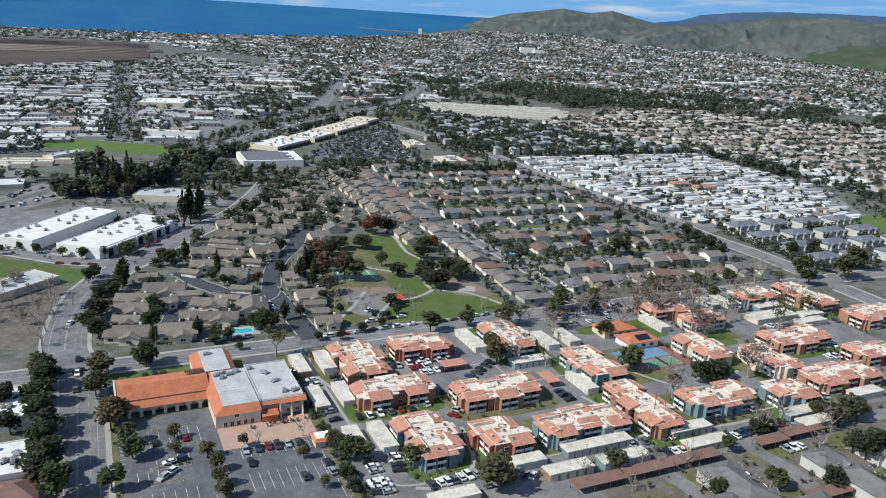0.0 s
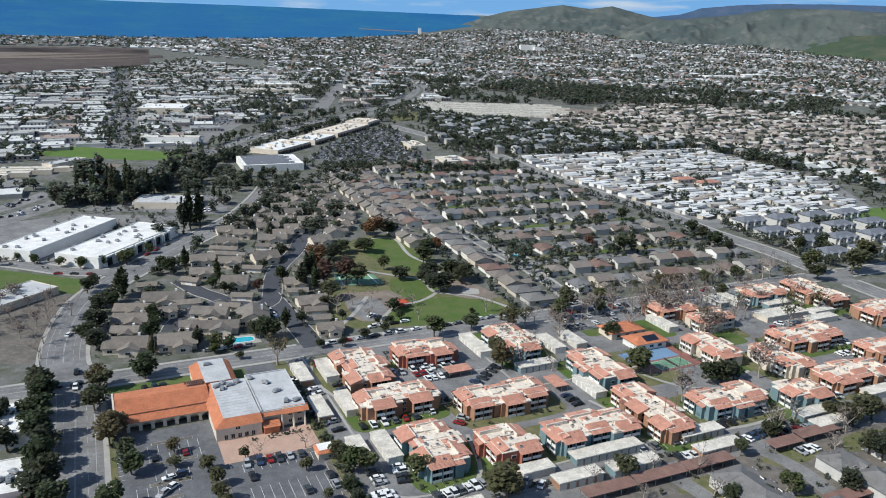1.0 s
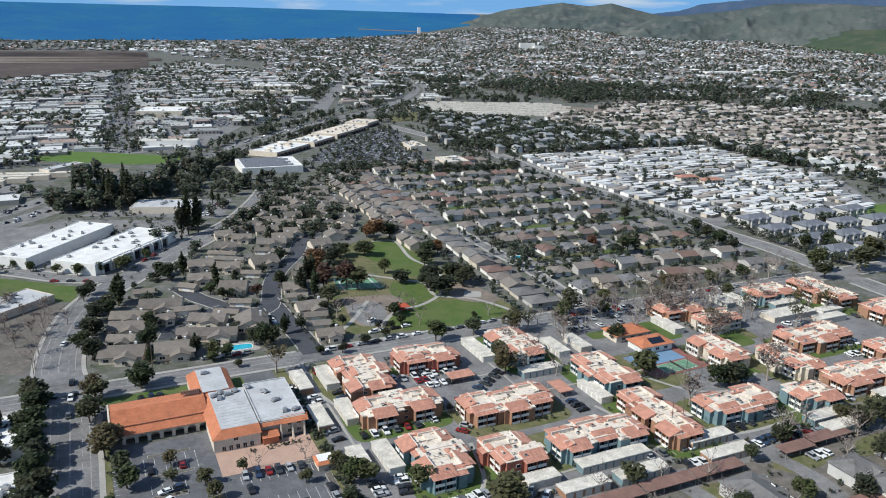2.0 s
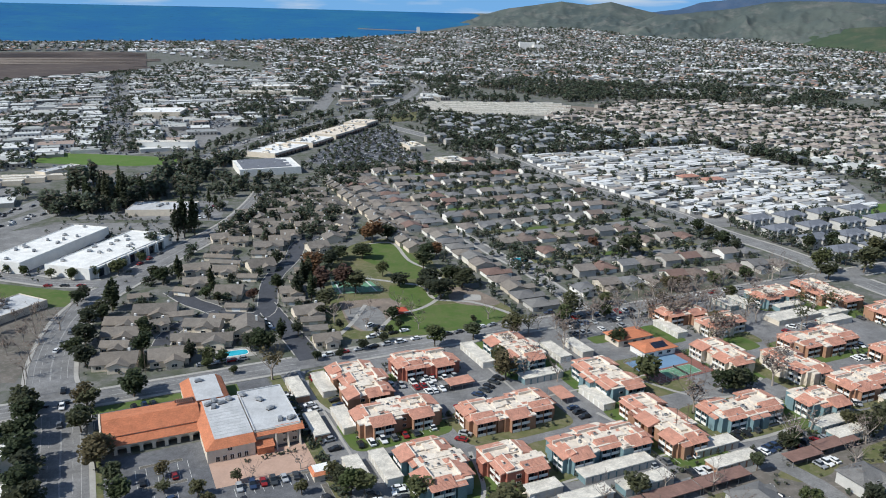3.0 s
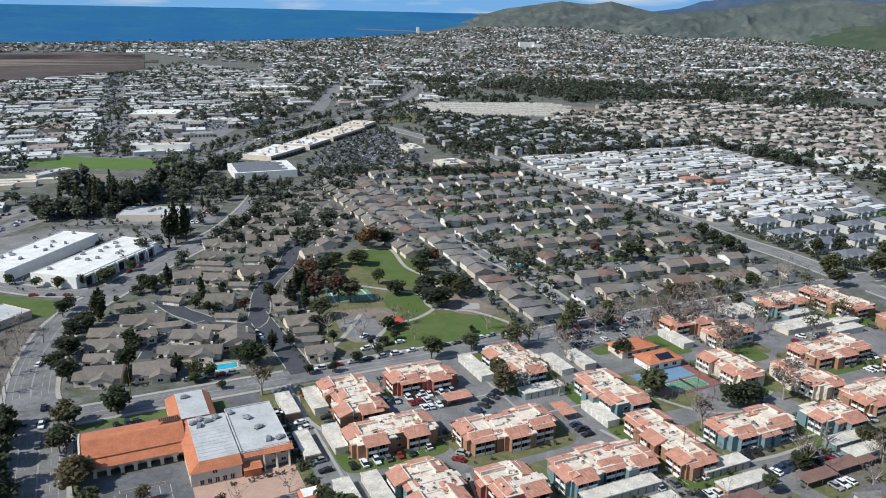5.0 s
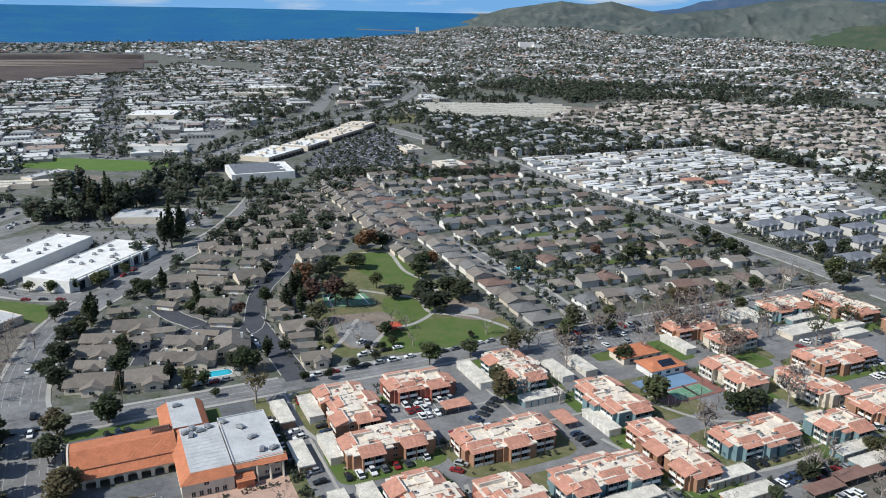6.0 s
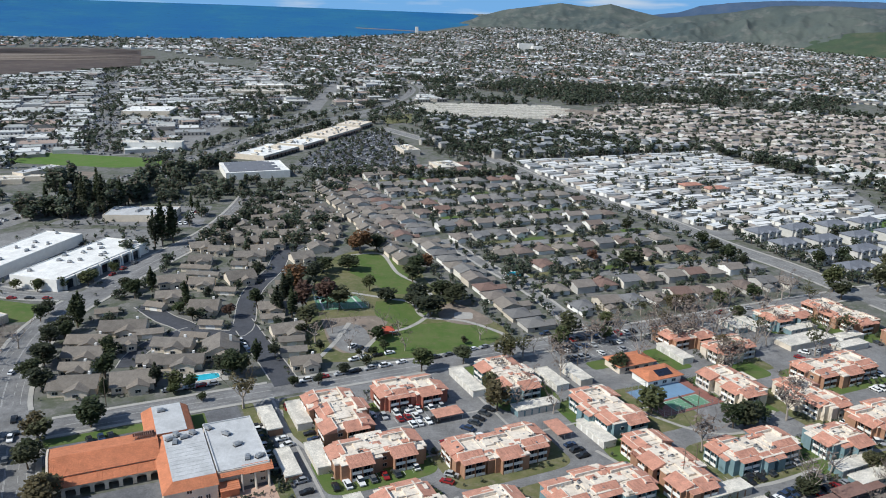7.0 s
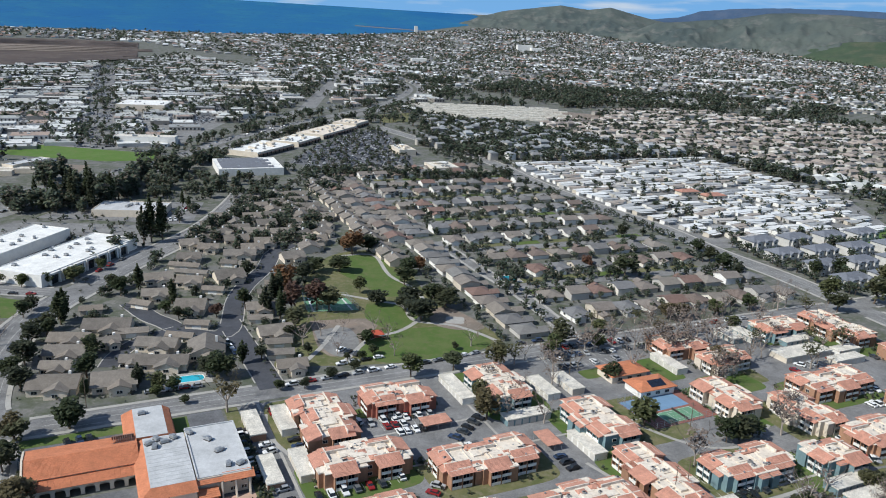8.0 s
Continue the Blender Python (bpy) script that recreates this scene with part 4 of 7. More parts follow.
tan = lambda x, y: 7 < math.degrees(math.atan2(x, y)) < 30 and (lambda r, az: lerp(az, [(7, 1080), (12, 1010), (19, 960), (30, 900)]) < r < lerp(az, [(7, 1220), (12, 1400), (17, 1480), (23, 1400), (30, 1500)]))(math.hypot(x, y), math.degrees(math.atan2(x, y))) and not_open(x, y) and not mobile_park(x, y)
far_houses("tan_houses", tan, (100, 700, 800, 1500), (15, 20), (9, 13), (3.8, 5.6), M["far_tan"], "tightly packed far houses with tan and brown roofs", seed=12, keepp=0.9)
far_trees("tan_trees", tan, (100, 700, 800, 1500), 1850, (4, 9), "small dark trees among tan houses", seed=13, leaves=18)
band = lambda x, y: -1.5 < math.degrees(math.atan2(x, y)) < 24 and (lambda r, az: lerp(az, [(-2, 930), (3, 850), (8, 870), (24, 800)]) < r < lerp(az, [(-2, 1150), (3, 1150), (8, 1080), (14, 990), (24, 930)]))(math.hypot(x, y), math.degrees(math.atan2(x, y))) and not mobile_park(x, y)
far_houses("grey_townhouses", band, (-60, 780, 420, 1200), (15, 19), (8, 12), (6, 8.5), M["far_grey"], "grey townhouses under tall trees", seed=14, keepp=0.75)
far_trees("townhouse_trees", band, (-60, 780, 420, 1200), 1180, (5.5, 12.5), "tall dark trees crowding round townhouses", seed=15, leaves=44)
river = lambda x, y: -1 < math.degrees(math.atan2(x, y)) < 31 and (lambda r, az: lerp(az, [(-1, 1375), (8, 1350), (11, 1450), (31, 1400)]) + 60 * noise.noise(V3((x / 60, y / 60, 2))) < r < lerp(az, [(-1, 1850), (8, 1780), (16, 1790), (31, 1650)]))(math.hypot(x, y), math.degrees(math.atan2(x, y)))
far_trees("river_woods", river, (-60, 1200, 900, 1850), 1500, (8, 16), "dark wood along the far river", seed=16, leaves=30, clump=0.3)
right = lambda x, y: 22 < math.degrees(math.atan2(x, y)) < 40 and 640 < math.hypot(x, y) < 1480 and not tan(x, y) and y > 560 and (x - 60) * C2 + (y - 393) * S2 > 425
far_houses("east_homes", right, (350, 400, 1000, 1500), (17, 20), (12, 18), (3, 4), M["far_flat"], "white and grey roofs of a far housing estate", seed=17)
far_trees("east_trees", right, (350, 400, 1000, 1500), 420, (7, 14), "dark trees among far homes", seed=18, leaves=30)


FREEWAY = smooth([(-420, 400), (-330, 500), (-306, 560), (-298, 615), (-274, 675), (-243, 765), (-221, 902), (-190, 1001), (-151, 1123), (-87, 1314), (-57, 1586), (-97, 1820), (-150, 2050)], 8)
AVENUE = smooth([(-190, 960), (-215, 1050), (-208, 1180), (-200, 1240), (-212, 1400), (-222, 1600), (-240, 1850), (-262, 2050)], 8)


def clear_of_roads(x, y, d=30):
    return min(math.hypot(x - p, y - q) for p, q in FREEWAY) > d and min(math.hypot(x - p, y - q) for p, q in AVENUE) > d * 0.75


def central(x, y):
    r, az = math.hypot(x, y), math.degrees(math.atan2(x, y))
    return -16.5 < az < 0 and 1075 < r < 1880 and not industrial(x, y) and not_open(x, y) and clear_of_roads(x, y) and not (x > -105 and y < 1225)


far_houses("central_blocks", central, (-520, 1000, 20, 1900), (34, 30), (14, 34), (4, 7), M["far_flat"], "mixed white, grey and tan commercial roofs along the freeway", seed=51, flat=True, keepp=0.75)
far_trees("central_trees", lambda x, y: -15 < math.degrees(math.atan2(x, y)) < 0.5 and 1060 < math.hypot(x, y) < 1880 and clear_of_roads(x, y, 17) and not_open(x, y) and not industrial(x, y), (-520, 1000, 20, 1900), 620, (7, 15), "dark trees along the freeway and far avenue", seed=52, leaves=36, clump=0.22)


def west_side(x, y):
    return x < -330 and y > 480 and math.hypot(x, y) < 835 and clear_of_roads(x, y, 34) and not inside(x, y, [(-420, 765), (-395, 830), (-270, 810), (-280, 750)]) and not (-445 < x < -320 and 620 < y < 740)


far_houses("west_blocks", west_side, (-640, 450, -330, 840), (30, 25), (14, 28), (4, 6), M["far_flat"], "low pale flat-roofed buildings west of the freeway", seed=53, flat=True, keepp=0.7)
far_trees("west_trees", lambda x, y: x < -300 and clear_of_roads(x, y, 22) and not (x > -440 and y > 640), (-640, 450, -290, 840), 240, (5, 12), "dark trees west of the freeway", seed=54, leaves=44)


# ---------------------------------------------------------------- church and its grounds
def gsheet(name, a0, b0, a1, b1, z, material, label, category):
    return sheet(name, [block(a0, b0), block(a1, b0), block(a1, b1), block(a0, b1)], z, M[material], label, category)


gsheet("paving_church_lot", 3.5, 150, 69, 268.5, 0.04, "asphalt_new", "dark asphalt church car park", "car park")
gsheet("paving_church_plaza", 35, 237.6, 44.9, 268.6, 0.08, "plaza", "pink paved plaza before the church", "plaza")
gsheet("paving_church_walk", 45, 237.5, 67.5, 254, 0.08, "plaza", "pink paved walk along the parish hall", "plaza")
gsheet("paving_church_back_lot", -0.5, 291, 31, 303, 0.04, "asphalt_new", "dark asphalt car park behind the church", "car park")
gsheet("lawn_church_side", 48.5, 286, 54, 308, 0.05, "grass", "green lawn strip beside the church", "lawn")
gsheet("paving_church_corner", 54, 286, 66, 309, 0.04, "asphalt_new", "dark asphalt corner with painted bays", "car park")
gsheet("lawn_church_street", 0, 303.2, 33, 308.6, 0.05, "grass", "green verge along the street", "lawn")
gsheet("verge_church_west", 1.2, 150, 3.4, 290, 0.1, "grass_dry", "planted strip between pavement and car park", "verge")
gsheet("verge_church_east", 66.9, 190, 71.5, 309, 0.09, "grass_dry", "rough planted strip beside the church wall", "verge")


def arcade(parent, a0, a1, b0, b1, z, n):
    """Piers with round arches between them; each pier and each arch is a part."""
    step = (a1 - a0) / n
    pier, spring = step * 0.14, z * 0.46
    for i in range(n + 1):
        c = a0 + i * step
        lo, hi = (c - pier if i else a0), (c + pier if i < n else a1)
        m = Mesh()
        m.box(lo, b0, 0, hi, b1, z)
        m.box(lo - 0.06, b0 - 0.08, 0, hi + 0.06, b0, 0.5)
        m.box(lo - 0.06, b0 - 0.08, spring - 0.14, hi + 0.06, b0, spring + 0.06)
        part("pier", m.data("pier", M["stucco"]), parent)
    for i in range(n):
        l, r = a0 + i * step + pier, a0 + (i + 1) * step - pier
        mid, rad = (l + r) / 2, (r - l) / 2
        arc = [(mid - rad * math.cos(math.pi * k / 10), spring + rad * math.sin(math.pi * k / 10)) for k in range(11)]
        prof = arc + [(r, z), (l, z)]
        m = Mesh()
        m.solid([(x, b1, q) for x, q in prof], [(x, b0, q) for x, q in prof], base=True)
        part("arch", m.data("arch", M["stucco"]), parent)


def slope(m, a0, a1, b0, z0, b1, z1, n, k=0):
    """A tiled slope in stepped courses from the eave (b0) up to b1, as one body."""
    prof = [(b0, z0 - 0.05)]
    for i in range(n):
        f, g = i / n, (i + 1) / n
        prof += [(b0 + (b1 - b0) * f, z0 + (z1 - z0) * f + 0.12), (b0 + (b1 - b0) * g, z0 + (z1 - z0) * g + 0.05)]
    prof.append((b1, z1 - 0.05))
    m.solid([(a0, *q) for q in prof], [(a1, *q) for q in prof], k, base=True)


church = thing("church", *block(0, 1.4), 0, ROT, "cream stucco mission church with orange clay tile roofs and arcade", "church")
church.scale = (1, 1, 0.84)
arcade(church, 4, 36, 269, 269.6, 4.2, 8)
m = Mesh()
m.box(4.4, 272.6, 0, 36, 290, 6.2)
m.face([(4.4, 290, 6.2), (4.4, 272.6, 6.2), (4.4, 281, 8.6)])
part("hall_wall", m.data("hall_wall", M["stucco"]), church)
m = Mesh()
m.box(3.7, 272.4, 5.6, 4.3, 290.2, 6.6)
m.face([(3.7, 290.2, 6.6), (3.7, 272.4, 6.6), (3.7, 281, 9.1)])
m.face([(4.3, 272.4, 6.6), (4.3, 290.2, 6.6), (4.3, 281, 9.1)])
m.face([(3.7, 272.4, 6.6), (4.3, 272.4, 6.6), (4.3, 281, 9.1), (3.7, 281, 9.1)])
m.face([(4.3, 290.2, 6.6), (3.7, 290.2, 6.6), (3.7, 281, 9.1), (4.3, 281, 9.1)])
part("gable_parapet", m.data("gable_parapet", M["stucco"]), church, "cream gable parapet")
m = Mesh()
slope(m, 3.2, 36.2, 268.3, 4.2, 273.0, 5.7, 12)
part("arcade_tiles", m.data("arcade_roof", M["clay_church"]), church)
m = Mesh()
slope(m, 4.3, 36.2, 272.2, 6.1, 281, 8.7, 24)
part("hall_roof", m.data("hall_roof", M["clay_church"]), church)
m = Mesh()
slope(m, 4.3, 36.2, 290.6, 6.1, 281, 8.7, 24)
part("hall_roof", m.data("hall_roof", M["clay_church"]), church)
m = Mesh()
for i in range(9):
    m.box(29.5 + i * 0.65, 283.2, 8.2, 29.7 + i * 0.65, 287.5, 8.9)
m.box(29, 283, 7.5, 35.6, 283.3, 8.4)
m.box(29, 287.4, 6.8, 35.6, 287.7, 8.4)
part("pergola", m.data("pergola", M["brown_roof"]), church, "brown timber lattice on the roof")


def wing(name, a0, b0, a1, b1, h, top, inset, parent, wall="stucco"):
    """A block with tiled mansard sides and a grey flat roof; inset: west, south, east, north."""
    m = Mesh()
    m.box(a0 + 0.4, b0 + 0.4, 0, a1 - 0.4, b1 - 0.4, h)
    part(name + "_wall", m.data(name + "_wall", M[wall]), parent)
    w, s, e, n = inset
    m = Mesh()
    steps = 6
    for i in range(steps):
        f, g = i / steps, (i + 1) / steps
        lo = [(a0 + w * f, b0 + s * f), (a1 - e * f, b0 + s * f), (a1 - e * f, b1 - n * f), (a0 + w * f, b1 - n * f)]
        hi = [(a0 + w * g, b0 + s * g), (a1 - e * g, b0 + s * g), (a1 - e * g, b1 - n * g), (a0 + w * g, b1 - n * g)]
        zf, zg = h + (top - h) * f, h + (top - h) * g
        m.solid([(*q, zf - (0 if i else 0.25)) for q in lo], [(*q, zg - 0.08) for q in hi], base=True)
    part(name + "_tiles", m.data(name + "_tiles", M["clay_church"]), parent, "orange clay tile slopes")
    m = Mesh()
    m.box(a0 + w, b0 + s, top - 0.3, a1 - e, b1 - n, top + 0.02)
    part(name + "_roof", m.data(name + "_roof", M["grey_roof"]), parent, "grey flat membrane roof")


wing("nave", 34.4, 251, 50.6, 283.5, 5.9, 8.2, (3.4, 3.2, 0.3, 0.3), church)
wing("vestry", 32.6, 285, 48.4, 306, 5.6, 7.6, (3.6, 0.3, 2.6, 0.3), church)
m = Mesh()
m.box(50.8, 254.6, 0, 66.4, 285.4, 7.7)
part("parish_wall", m.data("parish_wall", M["stucco"]), church)
m = Mesh()
m.box(50.7, 254.9, 7.7, 66.5, 285.5, 8.0)
part("parish_roof", m.data("parish_roof", M["grey_roof"]), church, "grey flat membrane roof")
for a0, b0, a1, b1 in ((50.75, 254.85, 51.1, 285.5), (66.15, 254.85, 66.5, 285.5), (51.1, 285.1, 66.15, 285.5)):
    m = Mesh()
    m.box(a0, b0, 7.99, a1, b1, 8.4)
    part("parapet", m.data("parapet", M["grey_roof"]), church)
m = Mesh()
slope(m, 58, 67.2, 252.6, 6.3, 255.6, 8.05, 5)
part("parish_tiles", m.data("parish_tiles", M["clay_church"]), church)
m = Mesh()
slope(m, 50.4, 58, 253.2, 6.2, 255.6, 7.8, 5)
part("parish_tiles", m.data("parish_tiles", M["clay_church"]), church)
m = Mesh()
slope(m, 50.5, 56.5, 249.8, 3.2, 253.8, 4.3, 5)
m.box(50.8, 250.5, 0, 56.2, 254.5, 3.2)
part("porch", m.data("porch", M["clay_church"]), church)
for i in range(3):
    m = Mesh()
    a = 57.3 + i * 4.0
    m.solid([(a, 251.4, 0), (a + 0.45, 251.4, 0), (a + 0.45, 254.6, 0), (a, 254.6, 0)], [(a, 253.2, 6.2), (a + 0.45, 253.2, 6.2), (a + 0.45, 254.6, 6.2), (a, 254.6, 6.2)])
    part("buttress", m.data("buttress", M["stucco"]), church, "cream sloping buttress")
for a, z in ((60, 1.2), (63.2, 1.2), (60, 4.4), (63.2, 4.4)):
    part("window", keep("win", lambda: window_mesh(1.5, 1.2)), church, "", (a + 0.9, 254.55, z))
for i in range(5):
    part("window", keep("tallwin", lambda: window_mesh(1.2, 2.0)), church, "", (38 + i * 2.3, 251.35, 0.4))
part("window", keep("win", lambda: window_mesh(1.5, 1.2)), church, "", (42, 251.35, 4.2))


def duct_unit():
    m = Mesh()
    m.box(-1.2, -0.8, 0, 1.2, 0.8, 0.3, 1)
    m.box(-1.1, -0.7, 0.3, 1.1, 0.7, 1.3, 0)
    m.box(-0.4, -0.7, 1.3, 0.5, 0.4, 1.5, 0)
    m.box(1.1, -0.3, 0.4, 2.0, 0.3, 0.9, 0)
    return m.data("air_unit", M["metal"], M["void"])


for a, b, z in ((57, 276, 8.02), (59, 268, 8.02), (60.5, 259, 8.02), (64, 258.5, 8.02), (39.5, 279, 8.22), (42, 281, 8.22), (44, 278.6, 8.22), (41, 276.5, 8.22), (47, 280.5, 8.22), (39, 301, 7.62), (52, 282, 8.02)):
    part("air_unit", keep("duct", lambda: duct_unit()), church, "grey metal rooftop air unit", (a, b, z), (a * 37) % 180)
m = Mesh()
for i in range(9):
    m.box(38.2, 256.5 + i * 2.2, 8.22, 50.1, 256.62 + i * 2.2, 8.3)
tagged(part("roof_seam", m.data("roof_seam", M["grey_roof"]), church), kind="stuff")
# low entrance kiosk by the drive
kiosk = thing("kiosk", *block(66.5, 231.5), 0, ROT, "small white kiosk with an orange tile edge by the car park", "kiosk")
m = Mesh()
m.box(-3, -2.6, 0, 3, 2.6, 2.6)
part("wall", m.data("kiosk_wall", M["stucco"]), kiosk)
m = Mesh()
m.solid([(-3.6, -3.2, 2.4), (3.4, -3.2, 2.4), (3.4, 3, 2.4), (-3.6, 3, 2.4)], [(-2.6, -2, 3.2), (2.6, -2, 3.2), (2.6, 2.4, 3.2), (-2.6, 2.4, 3.2)], base=True)
part("tiles", m.data("kiosk_tiles", M["clay_church"]), kiosk)
m = Mesh()
m.box(-2.6, -2, 3.1, 2.6, 2.4, 3.24)
part("roof", m.data("kiosk_roof", M["white_roof"]), kiosk)


# ---------------------------------------------------------------- parking bays
STALLS = []


def bays(name, lines, full=0.1):
    """Painted bay lines: rows of (start, end, count, depth) on the near grid."""
    m = Mesh()
    for a0, b0, a1, b1, depth in lines:
        L = math.hypot(a1 - a0, b1 - b0)
        n = max(1, int(L / 2.75))
        ux, uy = (a1 - a0) / L, (b1 - b0) / L
        for i in range(n):
            f = L * (i + 0.5) / n
            STALLS.append((*block(a0 + ux * f - uy * depth / 2, b0 + uy * f + ux * depth / 2), ROT + math.degrees(math.atan2(uy, ux)) + 90, full))
        for i in range(n + 1):
            a, b = a0 + ux * L * i / n, b0 + uy * L * i / n
            p = [(a - ux * 0.07, b - uy * 0.07), (a + ux * 0.07, b + uy * 0.07), (a + ux * 0.07 - uy * depth, b + uy * 0.07 + ux * depth), (a - ux * 0.07 - uy * depth, b - uy * 0.07 + ux * depth)]
            m.face([(*block(*q), 0.085) for q in p])
    return tagged(part(name, m.data(name, M["paint"])), "white painted parking bay lines on asphalt", "markings", "", "structure")


bays("markings_church_lot", [(40, 216, 66, 216, 5.2), (40, 210.8, 66, 210.8, 5.2), (40, 194, 66, 194, 5.2), (40, 188.8, 66, 188.8, 5.2), (40, 230.5, 65, 230.5, 5), (8, 215, 24, 215, 5), (8, 210, 24, 210, 5), (8, 193, 24, 193, 5), (24, 236, 14, 236, -5), (8, 228, 20, 228, 5), (13, 247, 29, 247, 4.8), (13, 253, 29, 253, 4.8), (66.5, 232, 66.5, 190, 5), (5, 262, 5, 240, -5), (2, 291.3, 31, 291.3, 4.8), (40, 174, 66, 174, 5), (40, 168.8, 66, 168.8, 5)])
bays("markings_apartments", [(108, 280.5, 134, 280.5, 5), (116, 274, 134, 274, 5), (84, 243, 112, 243, 5), (72, 292, 72, 255, -5), (90, 195, 110, 195, 5), (200, 198, 232, 198, 5), (200, 208, 222, 208, 5), (124, 252, 146, 252, 5), (80, 225, 80, 195, -5), (165, 192, 190, 192, 5), (236, 208, 262, 208, 5), (300, 225, 330, 225, 5), (268, 238, 290, 238, 5), (304, 262, 336, 262, 5), (200, 303.5, 244, 303.5, 4.6), (202, 296, 238, 296, 4.6)], 0.55)
gsheet("paving_apartments", 71.5, 188, 345, 309, 0.035, "asphalt", "grey asphalt drives and car parks among the apartments", "car park")
gsheet("ground_south_gardens", 140, 120, 360, 187.5, 0.03, "litter", "rough planted ground between grey-roofed townhouses", "garden")
gsheet("paving_south_drive", 68, 120, 140, 187.5, 0.03, "asphalt_old", "worn asphalt drive south of the apartments", "car park")
m = Mesh()
for pts in ([block(140, 180), block(200, 182), block(260, 180), block(350, 182)], [block(205, 182), block(208, 160), block(200, 130)], [block(165, 181), block(168, 160), block(160, 125)]):
    ribbon(m, smooth(pts), -3.2, 3.2, 0.06 + 0.006 * (len(m.f) > 0) + 0.006 * (len(m.f) > 20))
tagged(part("drive_south", m.data("drive_south", M["asphalt_old"])), "worn asphalt drives between grey-roofed townhouses", "drive", "", "structure")
m = Mesh()
for pts in ([block(79, 309), block(79, 240), block(78, 205), block(92, 197), block(130, 198), block(340, 200)], [block(107, 272), block(150, 272)], [block(84, 250), block(250, 251)], [block(152, 300), block(152, 235)]):
    ribbon(m, smooth(pts), -0.5, 0.5, 0.06 + 0.0003 * len(m.f))
tagged(part("gutter", m.data("gutter", M["concrete"])), "pale concrete drainage gutters in the drives", "gutter", "", "structure")


for i, (a, b, w, d) in enumerate([(175, 168, 24, 12), (212, 172, 26, 9), (150, 165, 18, 9), (248, 170, 30, 11), (190, 148, 30, 14), (290, 178, 34, 12), (228, 150, 26, 12), (262, 190, 20, 8)]):
    sheet("lawn_south", smooth([block(a + w / 2 * math.cos(t) * (1 + 0.2 * math.sin(3 * t + i)), b + d / 2 * math.sin(t)) for t in [0.7 * k for k in range(9)]] + [block(a + w / 2 * (1 + 0.2 * math.sin(i)), b)])[:-1], 0.05 + 0.001 * i, M["grass_dry"], "green lawn between grey-roofed townhouses", "lawn")


for a, b, w, d in ((21, 259, 13, 1.3), (21, 246, 13, 1.3), (18, 233.6, 12, 1.6), (16, 225, 9, 1.6), (30, 206, 2.2, 14), (33, 221, 2.4, 16), (66, 221, 1.8, 12), (53, 235.6, 24, 1.4), (66, 204, 1.8, 10), (33, 196, 2.2, 10)):
    isl = thing("planter_island", *block(a, b), 0.05, ROT, "kerbed planting island in the church car park", "planter", "planter islands")
    m = Mesh()
    m.box(-w / 2 - 0.2, -d / 2 - 0.2, 0, w / 2 + 0.2, d / 2 + 0.2, 0.14)
    part("kerb", m.data("kerb", M["concrete"]), isl)
    m = Mesh()
    m.box(-w / 2, -d / 2, 0.1, w / 2, d / 2, 0.2)
    part("bed", m.data("bed", M["litter"]), isl, "brown planting bed")


# lawns and paths round the apartments
def pad(name, x, y, w, d, turn, z, material, label, rx=1.0):
    m = Mesh()
    n = 28
    ct, st = math.cos(radians(turn)), math.sin(radians(turn))
    ring = []
    for i in range(n):
        t = 2 * math.pi * i / n
        c, s = math.cos(t), math.sin(t)
        px, py = math.copysign(abs(c) ** 0.35, c) * w / 2, math.copysign(abs(s) ** 0.35, s) * d / 2
        ring.append((x + px * ct - py * st, y + px * st + py * ct, z))
    m.face(ring)
    return tagged(part(name, m.data(name, M[material])), label, "lawn", "", "structure")


for i, (a, b, w, d) in enumerate([(93, 288, 27, 41), (125, 289, 30, 8), (99, 252, 38, 25), (139, 240, 43, 26), (100, 216, 27, 37), (122, 208, 26, 26), (152, 210, 42, 26), (187, 246, 26, 42), (185, 212, 24, 48), (217, 209, 38, 28), (168, 287, 27, 42), (245, 200, 28, 26), (281, 207, 44, 25), (297, 243, 42, 26), (248, 247, 26, 36), (265, 227, 26, 36), (324, 297, 30, 24), (350, 285, 30, 46), (205, 250, 34, 34), (214, 289, 13, 8), (226, 258, 30, 14), (276, 275, 10, 34), (262, 262, 26, 18), (243, 283, 12, 22)]):
    pad("lawn_apartments", *block(a, b), w, d, ROT, 0.05 + 0.0006 * i, "grass" if i % 3 else "grass_dry", "green lawn round an apartment building")
m = Mesh()
for pts in ([block(80, 300), block(78, 285), block(82, 268), block(84, 258)], [block(107, 308), block(106, 296), block(110, 286), block(112, 283)], [block(116, 226), block(110, 204), block(98, 193), block(86, 196)], [block(171, 232), block(176, 215), block(184, 203), block(200, 196)], [block(198, 262), block(212, 230), block(230, 222), block(250, 230)], [block(196, 196), block(215, 194), block(232, 195)], [block(154, 308), block(158, 298), block(162, 290)], [block(232, 262), block(240, 250), block(236, 236), block(240, 224)]):
    ribbon(m, smooth(pts), -0.75, 0.75, 0.085)
tagged(part("path_apartments", m.data("path_apartments", M["concrete"])), "pale winding concrete footpaths between the buildings", "path", "", "structure")


# clubhouse, court and pools
def solar_mesh():
    m = Mesh()
    m.box(-0.85, -0.95, 0, 0.85, 0.95, 0.1)
    return m.data("solar_panel", M["solar"])


def net_post():
    m = Mesh()
    m.box(-0.05, -0.05, -0.05, 0.05, 0.05, 1.1)
    return m.data("net_post", M["metal"])


def fence_post(h):
    m = Mesh()
    m.box(-0.06, -0.06, 0, 0.06, 0.06, h)
    return m.data("fence_post", M["metal"])


